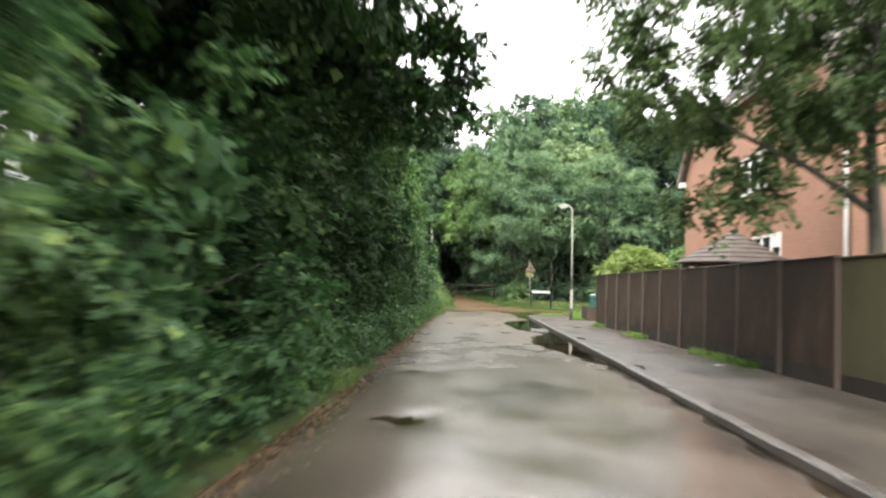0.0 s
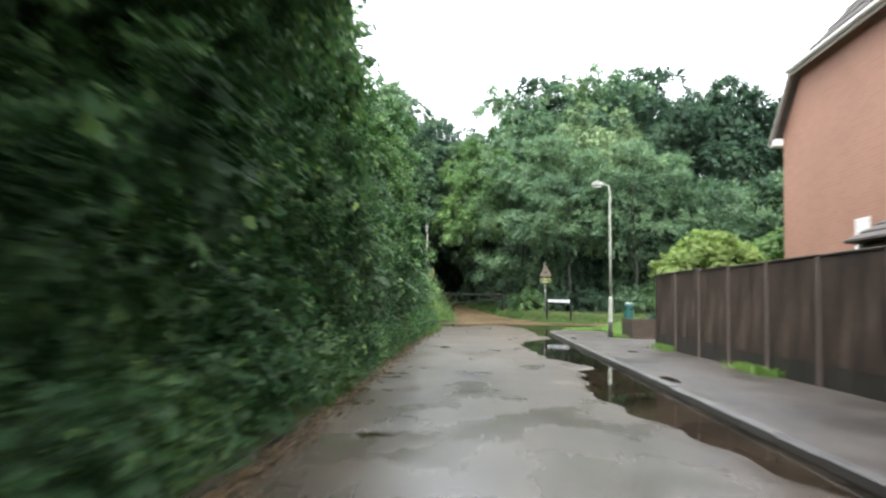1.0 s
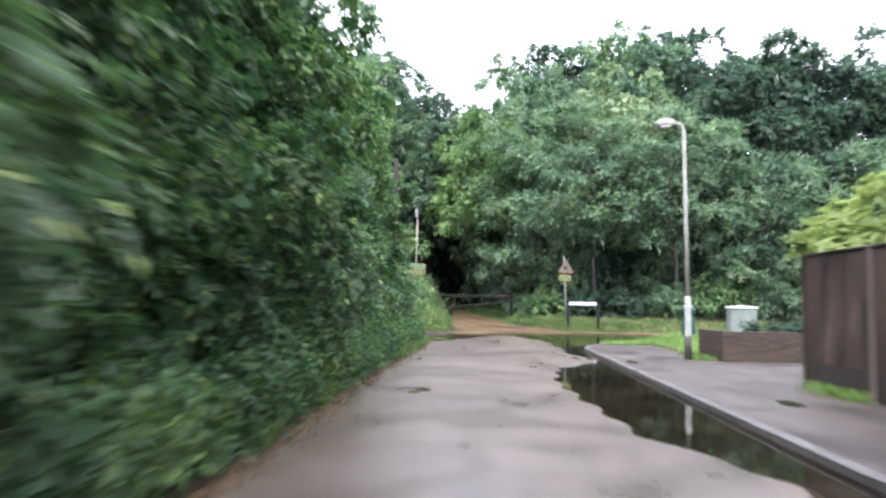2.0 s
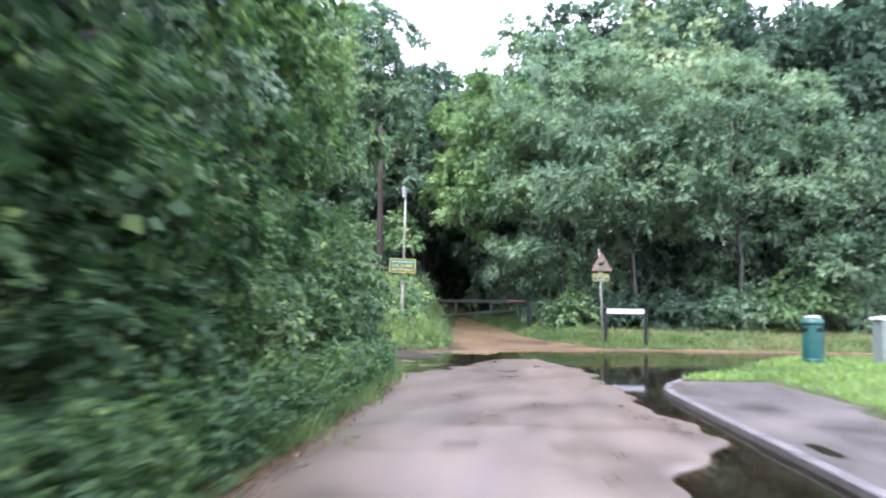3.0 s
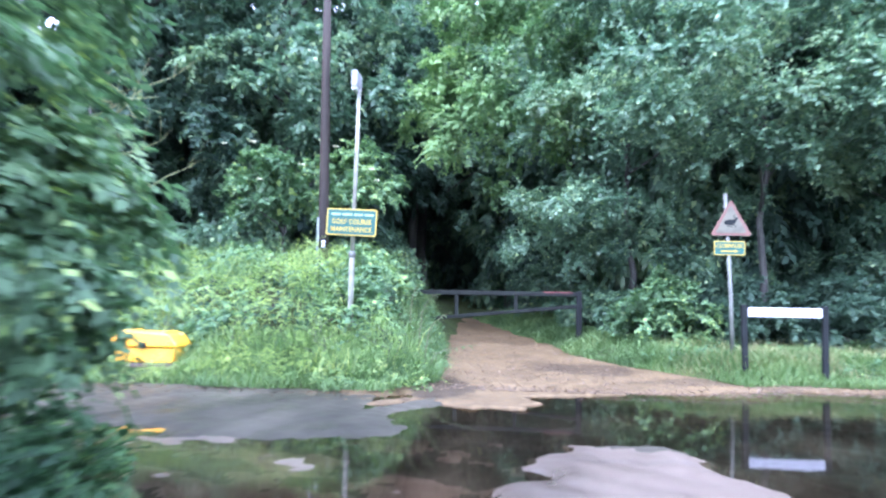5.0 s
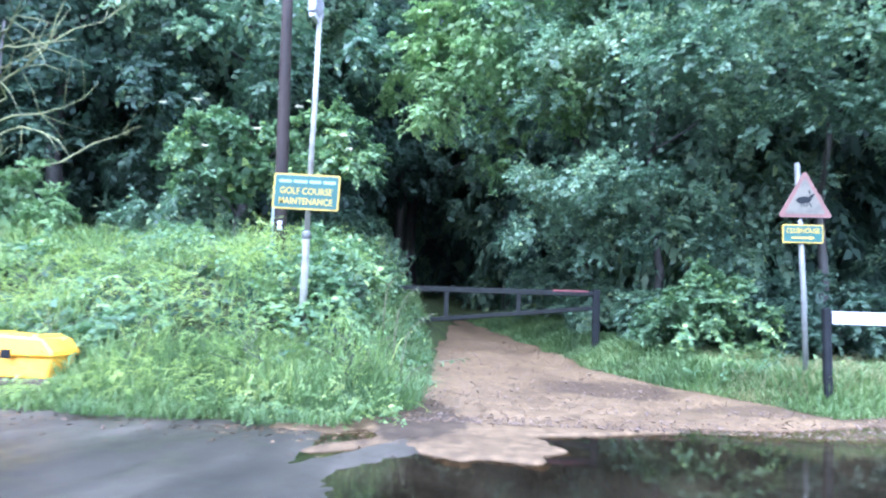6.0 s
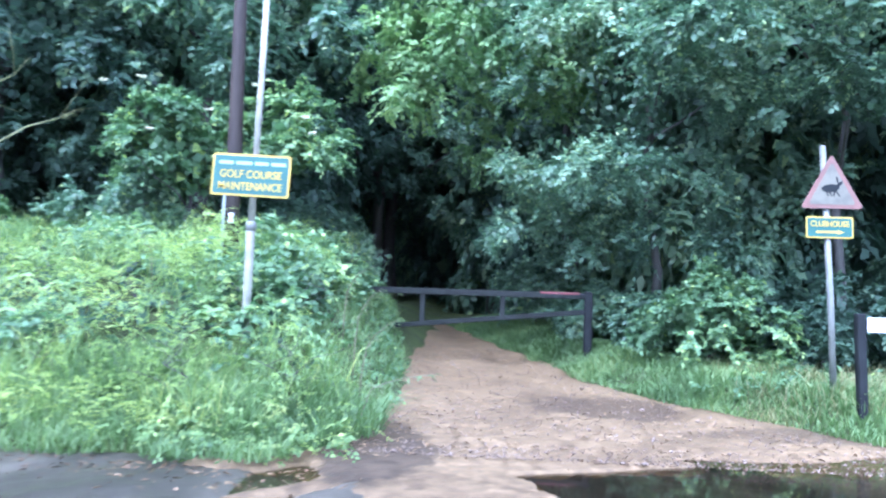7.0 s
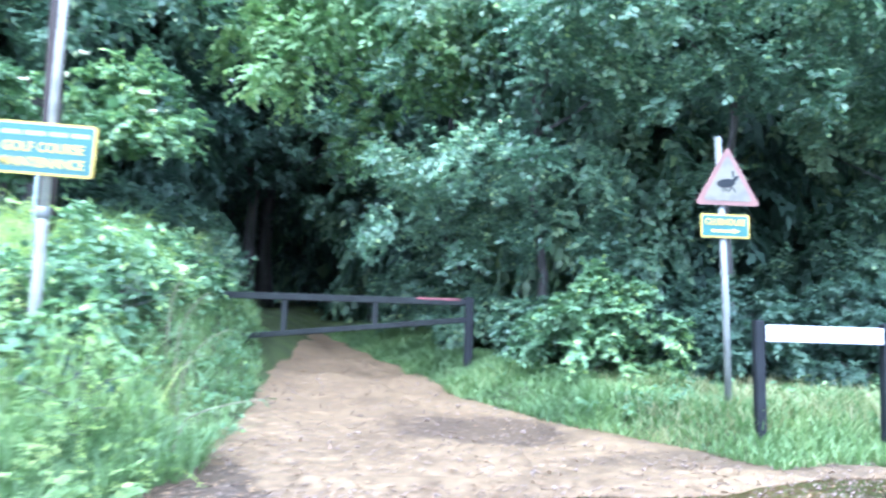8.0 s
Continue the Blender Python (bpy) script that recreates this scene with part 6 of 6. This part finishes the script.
cell = np.digitize(x + 0.25 * np.sin(2.2 * y), [-10, -8, -6.4, -5, -3.6, -2.3, -1.1]) * 3 + np.digitize(y + 0.25 * np.sin(1.9 * x), [52.0, 54.3])
grown = np.sin(1.9 * x + 0.8 * np.sin(2.3 * y)) + np.sin(2.2 * y - 0.7 * x + 1.0) + rng.normal(0, 0.55, len(x))
sort = np.digitize(grown, [-1.15, -0.2])
sort = np.where((x > -1.7) & (y > 53.2), 0, np.where((y < 51.5) & (sort == 0), 1, sort))
weeds = (("broad_foliage", M_MAPLE, 8, 0.34, 0.095, 0.85, 0.4), ("bramble_leaves", M_BRAMBLE, 13, 0.36, 0.058, 0.62, 0.45), ("cleaver_foliage", M_CLEAVER, 22, 0.44, 0.036, 0.34, 0.3))
for q in np.unique(cell):
    m = cell == q
    foot_ = P[m].mean(0)
    foot_[2] = float(land_z(foot_[0], foot_[1]))
    bush = thing("bramble_bush", "tangled brambles, cleavers and nettles on the bank round a lamp column", "undergrowth", tuple(foot_), group="brambles of the bank")
    part("stem", wood_mesh("stem", rng, 0.7, 0.012, 7, spread=0.6, low=0.1), parent=bush)
    for v, (nm, mt, k_, reach_, leaf_, wide_, droop_) in enumerate(weeds):
        mv = m & (sort == v)
        if mv.sum():
            V, F = sprays(rng, P[mv] - foot_, A[mv], k_, reach_, leaf_, up=0.8, droop=droop_, wide=wide_, fine=v == 0)
            part(nm, mesh_np(nm, V, F, mt), parent=bush)
# tall stems that lean out of the bank over the track
for k, (sx_, sy_, sz_, bend_, tall_) in enumerate(((0.12, 51.9, 0.55, 0.42, 0.95), (-0.05, 52.4, 0.8, 0.3, 1.05), (0.2, 51.5, 0.3, 0.75, 0.55), (-0.3, 53.0, 1.2, 0.25, 0.8), (-2.9, 53.4, 1.7, -0.2, 0.75))):
    st = thing("willowherb_stem", "tall weed stem with narrow drooping leaves leaning out of the brambles", "weed", (sx_, sy_, sz_ - 0.35), group="tall weeds of the bank")
    line = [Vector((bend_ * u * u, -0.12 * u, 0.35 * min(u * 3, 1) + tall_ * (u - 0.32 * u * u))) for u in (0, 0.2, 0.4, 0.6, 0.8, 1.0)]
    part("stem", tube([tuple(p_) for p_ in line], [0.009, 0.008, 0.007, 0.006, 0.004, 0.002], 5), M_WEEDSTEM, st)
    feet = np.array([line[int(u)].lerp(line[min(int(u) + 1, 5)], u - int(u)) for u in np.linspace(1.0, 4.99, 26)])
    D = unit(np.stack([rng.normal(0.1, 0.7, 26), rng.normal(0, 0.7, 26), rng.normal(-0.25, 0.25, 26)], 1))
    V, F = leaf_arrays(feet, D, unit(rng.normal(0, 0.3, (26, 3)) + np.array([0, 0, 1])), rng.uniform(0.07, 0.13, 26), rng.uniform(0.02, 0.032, 26), True)
    part("leaves", mesh_np("leaves", V, F, M_WEED), parent=st)
bank = thing("bank_grass", "long wet grass along the foot of the bramble bank", "grass", kind="stuff")
x, y = scatter(rng, 2600, -13, 0.3, 52.0, 58.0, on_bank)
z = land_z(x, y) + 0.28 * rng.uniform(0.2, 1, len(x))
V, F = leaf_arrays(np.stack([x, y, z], 1), unit(rng.normal(0, 1, (len(x), 3))), unit(rng.normal(0, 0.5, (len(x), 3)) + np.array([0, 0, 1])), np.full(len(x), 0.2), np.full(len(x), 0.15), True)
part("inner_growth", mesh_np("inner_growth", V, F, M_DARKLEAF), parent=bank)
x, y = scatter(rng, 26000, -12, 0.4, 49.7, 52.0, lambda x, y: (y > 49.9 + 1.3 * smooth((x + 0.4) / 1.0) + 0.14 * np.sin(3 * x) + 0.1 * np.sin(7.3 * x)) & (np.abs(x + 4.3) + np.abs(y - 50.6) > 0.7))
tall = 0.16 + 0.3 * smooth((y - 49.9) / 1.0) * (0.35 + 0.65 * (0.5 + 0.5 * np.sin(4.7 * x + 1.3 * np.sin(3 * y)) * np.sin(2.1 * x)))
V, F = blades(rng, np.stack([x, y, land_z(x, y) - 0.02], 1), tall, 1.0, 0.007)
part("grass_blades", mesh_np("grass_blades", V, F, M_GRASS), parent=bank)
x, y = scatter(rng, 17000, -12, 0.45, 50.4, 57.5, lambda x, y: on_bank(x, y) & (np.sin(2.3 * x + 0.9 * y) * np.sin(2.7 * y - 0.6 * x) > 0.35))
lift = (0.15 + 0.5 * smooth((y - 50.2) / 2.5)) * rng.uniform(0.5, 1.0, len(x))
V, F = blades(rng, np.stack([x, y, land_z(x, y) + lift], 1), 0.42, 1.3, 0.005)
part("long_stems", mesh_np("long_stems", V, F, M_BRAMBLE), parent=bank)

x, y = scatter(rng, 15000, -3.0, 0.6, 51.2, 62.0, lambda x, y: (x > bank_limit(y) - 0.3) & (x < track_left(y) + 0.05 * np.sin(3 * y)))
V, F = blades(rng, np.stack([x, y, land_z(x, y) - 0.02], 1), 0.2, 1.2, 0.007)
part("edge_grass", mesh_np("edge_grass", V, F, M_GRASS), parent=bank)
m = rng.uniform(0, 1, len(x)) < 0.12
A = unit(rng.normal(0, 0.6, (m.sum(), 3)) + np.array([0.1, -0.2, 0.6]))
V, F = sprays(rng, np.stack([x, y, land_z(x, y)], 1)[m], A, 9, 0.28, 0.06, wide=0.7)
part("edge_weeds", mesh_np("edge_weeds", V, F, M_MAPLE), parent=bank)

# elder in flower behind the brambles
rng = rng_of(205)
ez = float(land_z(-4.1, 57.0))
elder = thing("elder_shrub", "fresh-green elder with a few cream flower heads behind the brambles", "shrub", (-4.1, 57.0, ez))
part("stem", wood_mesh("stem", rng, 2.6, 0.05, 9, spread=1.3, low=0.2), parent=elder)
part("foliage", crown_mesh("foliage", rng, M_MAPLE, [((0, 0, 2.1), (1.15, 1.0, 1.15), 40, 0.36, -0.5), ((2.0, -0.2, 2.3), (0.8, 0.8, 0.9), 18, 0.36, -0.5)], 0.1, k=13, reach=0.38, density=0.9), parent=elder)
for q in range(9):
    a = rng.uniform(0, 2 * math.pi)
    c = np.array([(1.3 if q < 6 else 0.7) * math.cos(a) + (0 if q < 6 else 2.0), -0.6 - 0.5 * abs(math.sin(a)), rng.uniform(2.0, 3.3)])
    ang = np.linspace(0, 2 * math.pi, 14, endpoint=False)
    rim = c + np.stack([0.08 * np.cos(ang), 0.08 * np.sin(ang), -0.03 + 0.02 * rng.normal(0, 1, 14)], 1) * rng.uniform(0.6, 1.2, (14, 1))
    V = np.concatenate([c[None], rim])
    F = np.array([(0, 1 + s_, 1 + (s_ + 1) % 14) for s_ in range(14)])
    part("flower_head", mesh_np("flower_head", V, F, M_BLOSSOM), parent=elder, label="cream elder blossom")

# verge to the other side of the track
rng = rng_of(210)
verge = thing("verge_grass", "rough wet grass verge with straw-coloured tufts under the trees", "grass", kind="stuff")
on_verge = lambda x, y: (y > far_edge(x) + 0.12 * np.sin(2.3 * x) + 0.05) & (x > track_right(np.clip(y, 51.5, 80)) + 0.08 * np.sin(3 * y))
for n_, x0_, x1_ in ((150000, 0.0, 9.0), (70000, 9.0, 26.0)):
    x, y = scatter(rng, n_, x0_, x1_, 51.8, 66.0, lambda x, y: on_verge(x, y) & ((y < 56.6) | (x < 5)))
    V, F = blades(rng, np.stack([x, y, land_z(x, y) - 0.02], 1), 0.17 + 0.09 * np.sin(1.9 * x + 0.7 * y) * np.sin(2.7 * y), 1.1, 0.008)
    part("short_grass", mesh_np("short_grass", V, F, M_GRASS), parent=verge)
x, y = scatter(rng, 16000, 4.6, 26, 52.8, 55.5, lambda x, y: on_verge(x, y) & (np.sin(2.1 * x) * np.sin(3.3 * y + x) > -0.1))
V, F = blades(rng, np.stack([x, y, land_z(x, y) - 0.02], 1), 0.27, 1.2, 0.005)
part("seeding_grass", mesh_np("seeding_grass", V, F, M_STRAW), parent=verge)

x, y = scatter(rng, 900, 2.6, 12, 53.0, 56.4, lambda x, y: on_verge(x, y - 0.5) & (np.sin(1.7 * x + 0.5) * np.sin(2.9 * y + 0.6 * x) > 0.1))
A = unit(rng.normal(0, 0.6, (len(x), 3)) + np.array([0, -0.3, 0.8]))
V, F = sprays(rng, np.stack([x, y, land_z(x, y) + 0.03], 1), A, 9, 0.34, 0.07, wide=0.6)
part("verge_weeds", mesh_np("verge_weeds", V, F, M_MAPLE), parent=verge)

# mown corner by the bin
rng = rng_of(220)
lawn = thing("corner_lawn", "bright green mown grass on the corner by the litter bin", "grass", kind="stuff")
lawn_ok = lambda x, y: (x > kerb_edge(y) + 0.16) & ((y > 40.4) | ((x > 6.4 + 0.5 * smooth((y - 34.5) / 2.5) + 0.05 * np.sin(5 * y)) & (y > 34.3 + 0.8 * (x > 7.0)))) & (y < 46.2)
x, y = scatter(rng, 75000, 4.9, 22, 34.0, 46.3, lawn_ok)
V, F = blades(rng, np.stack([x, y, land_z(x, y) - 0.01], 1), 0.1, 0.5, 0.009)
part("blades", mesh_np("blades", V, F, M_LAWN), parent=lawn)

# grass and weeds along the hedge foot and the fence foot
rng = rng_of(230)
foot = thing("hedge_foot_weeds", "strip of grass and weeds at the foot of the hedge", "undergrowth", kind="stuff")
y = rng.uniform(-6, 43, 24000)
y = y[(np.sin(0.8 * y) + 0.6 * np.sin(2.1 * y + 1) > 0.75) | (y > 33)]
x = left_edge(y) - 0.06 - np.abs(rng.normal(0, 0.2, len(y))) + 0.06 * np.sin(2.7 * y)
V, F = blades(rng, np.stack([x, y, np.full(len(x), 0.02)], 1), 0.24, 0.8, 0.007)
part("grass_blades", mesh_np("grass_blades", V, F, M_GRASS), parent=foot)
y = rng.uniform(-6, 43, 5200)
x = left_edge(y) - 0.22 - np.abs(rng.normal(0.1, 0.25, len(y)))
A = unit(np.stack([rng.normal(0.5, 0.4, len(x)), rng.normal(0, 0.6, len(x)), rng.normal(0.5, 0.3, len(x))], 1))
V, F = sprays(rng, np.stack([x, y, rng.uniform(0.1, 0.7, len(x))], 1), A, 9, 0.32, 0.085, wide=0.6, keep=lane_clear)
part("weed_leaves", mesh_np("weed_leaves", V, F, M_HEDGE), parent=foot)
y = rng.uniform(18, 43, 3000)
x = left_edge(y) - 0.1 - np.abs(rng.normal(0, 0.2, len(y)))
A = unit(np.stack([rng.normal(0.4, 0.4, len(x)), rng.normal(0, 0.6, len(x)), rng.normal(0.7, 0.3, len(x))], 1))
V, F = sprays(rng, np.stack([x, y, rng.uniform(0.05, 0.5, len(x))], 1), A, 9, 0.3, 0.07, wide=0.45, keep=lane_clear)
part("nettle_leaves", mesh_np("nettle_leaves", V, F, M_HEDGE), parent=foot)
y = rng.uniform(-4, 42, 7000)
x = left_edge(y) + np.abs(rng.normal(0, 0.13, len(y))) - 0.08
V, F = leaf_arrays(np.stack([x, y, np.full(len(x), 0.05)], 1), unit(rng.normal(0, 1, (len(x), 3)) * np.array([1, 1, 0.15])), unit(rng.normal(0, 0.3, (len(x), 3)) + np.array([0, 0, 1])), rng.uniform(0.03, 0.07, len(x)), rng.uniform(0.02, 0.04, len(x)))
part("fallen_leaves", mesh_np("fallen_leaves", V, F, M_LITTER), parent=foot)
tuft = thing("fence_foot_grass", "bright grass tufts growing along the foot of the fence", "grass", kind="stuff")
y = rng.uniform(12, 29, 5600)
y = y[np.sin(0.9 * y + 0.5) + 0.5 * np.sin(2.3 * y) > 0.35]
x = fence_x(y) - np.abs(rng.normal(0.06, 0.12, len(y)))
V, F = blades(rng, np.stack([x, y, np.full(len(x), 0.07)], 1), 0.15, 0.9, 0.007)
part("blades", mesh_np("blades", V, F, M_LAWN), parent=tuft)

y = rng.uniform(33.5, 42.5, 5500)
x = left_edge(y) - 0.3 + rng.normal(0, 0.16, len(y)) + 0.08 * np.sin(2.1 * y)
V, F = blades(rng, np.stack([x, y, np.full(len(x), 0.02)], 1), 0.28, 0.9, 0.007)
part("bright_grass", mesh_np("bright_grass", V, F, M_GRASS), parent=foot)

# a scrap of paper on the footway
rng = rng_of(236)
ang = np.linspace(0, 2 * math.pi, 9, endpoint=False)
rim = np.stack([0.09 * np.cos(ang), 0.06 * np.sin(ang), 0.012 + 0.02 * rng.uniform(0, 1, 9)], 1) * rng.uniform(0.7, 1.2, (9, 1))
core_ = rim * 0.45 + np.array([0, 0, 0.018]) + rng.normal(0, 0.006, (9, 3))
scrap = thing("paper_scrap", "crumpled scrap of white paper lying on the wet footway", "litter", (6.5, 14.0, 0.083))
V = np.concatenate([rim, core_, [[0, 0, 0.01]]])
F = [(i_, (i_ + 1) % 9, 9 + (i_ + 1) % 9) for i_ in range(9)] + [(i_, 9 + (i_ + 1) % 9, 9 + i_) for i_ in range(9)] + [(9 + i_, 9 + (i_ + 1) % 9, 18) for i_ in range(9)]
part("sheet", mesh_np("sheet", V, np.array(F), M_WHITE), parent=scrap)

# stones and bits of twig and leaf washed over track and shoulder
rng = rng_of(240)
grit = thing("loose_stones", "small pale stones and leaf bits washed over the dirt track", "gravel", kind="stuff")
n = 13000
y = 50.6 + 9.5 * rng.uniform(0, 1, n) ** 1.8
x = rng.uniform(-0.6, 14, n)
m = (y > far_edge(x) - 1.2) & (((x > track_left(y)) & (x < track_right(y))) | (y < far_edge(x) + 0.25))
x, y = x[m], y[m]
zt = np.where(y > far_edge(x), 0.055 + 0.055 * (y - far_edge(x)), 0.045)
r = rng.uniform(0.004, 0.016, len(x)) * np.where(rng.uniform(0, 1, len(x)) > 0.95, 1.8, 1)
oct_ = np.array([[1, 0, 0], [0, 1, 0], [-1, 0, 0], [0, -1, 0], [0, 0, 0.7], [0, 0, -0.7]])
V = np.stack([x, y, zt], 1)[:, None, :] + oct_[None] * r[:, None, None] * rng.uniform(0.6, 1.3, (len(x), 6, 1))
base = np.arange(len(x))[:, None, None] * 6
F = (base + np.array([[0, 1, 4], [1, 2, 4], [2, 3, 4], [3, 0, 4], [1, 0, 5], [2, 1, 5], [3, 2, 5], [0, 3, 5]])[None]).reshape(-1, 3)
part("stones", mesh_np("stones", V.reshape(-1, 3), F, M_PEBBLE), parent=grit)
m = rng.uniform(0, 1, len(x)) < 0.35
P = np.stack([x, y, zt + 0.012], 1)[m] + rng.normal(0, 0.2, (m.sum(), 3)) * np.array([1, 1, 0])
V, F = leaf_arrays(P, unit(rng.normal(0, 1, P.shape) * np.array([1, 1, 0.1])), unit(rng.normal(0, 0.2, P.shape) + np.array([0, 0, 1])), rng.uniform(0.03, 0.08, len(P)), rng.uniform(0.015, 0.035, len(P)))
part("leaf_bits", mesh_np("leaf_bits", V, F, M_LITTER), parent=grit)
x = rng.uniform(-9, 0.6, 900)
y = 49.95 - np.abs(rng.normal(0, 0.45, 900)) + 0.1 * np.sin(2 * x)
P = np.stack([x, y, np.maximum(road_z(x, y), 0.0) + 0.008], 1)
V, F = leaf_arrays(P, unit(rng.normal(0, 1, P.shape) * np.array([1, 1, 0.1])), unit(rng.normal(0, 0.25, P.shape) + np.array([0, 0, 1])), rng.uniform(0.03, 0.1, len(P)), rng.uniform(0.01, 0.03, len(P)))
part("washed_twigs", mesh_np("washed_twigs", V, F, M_LITTER), parent=grit)
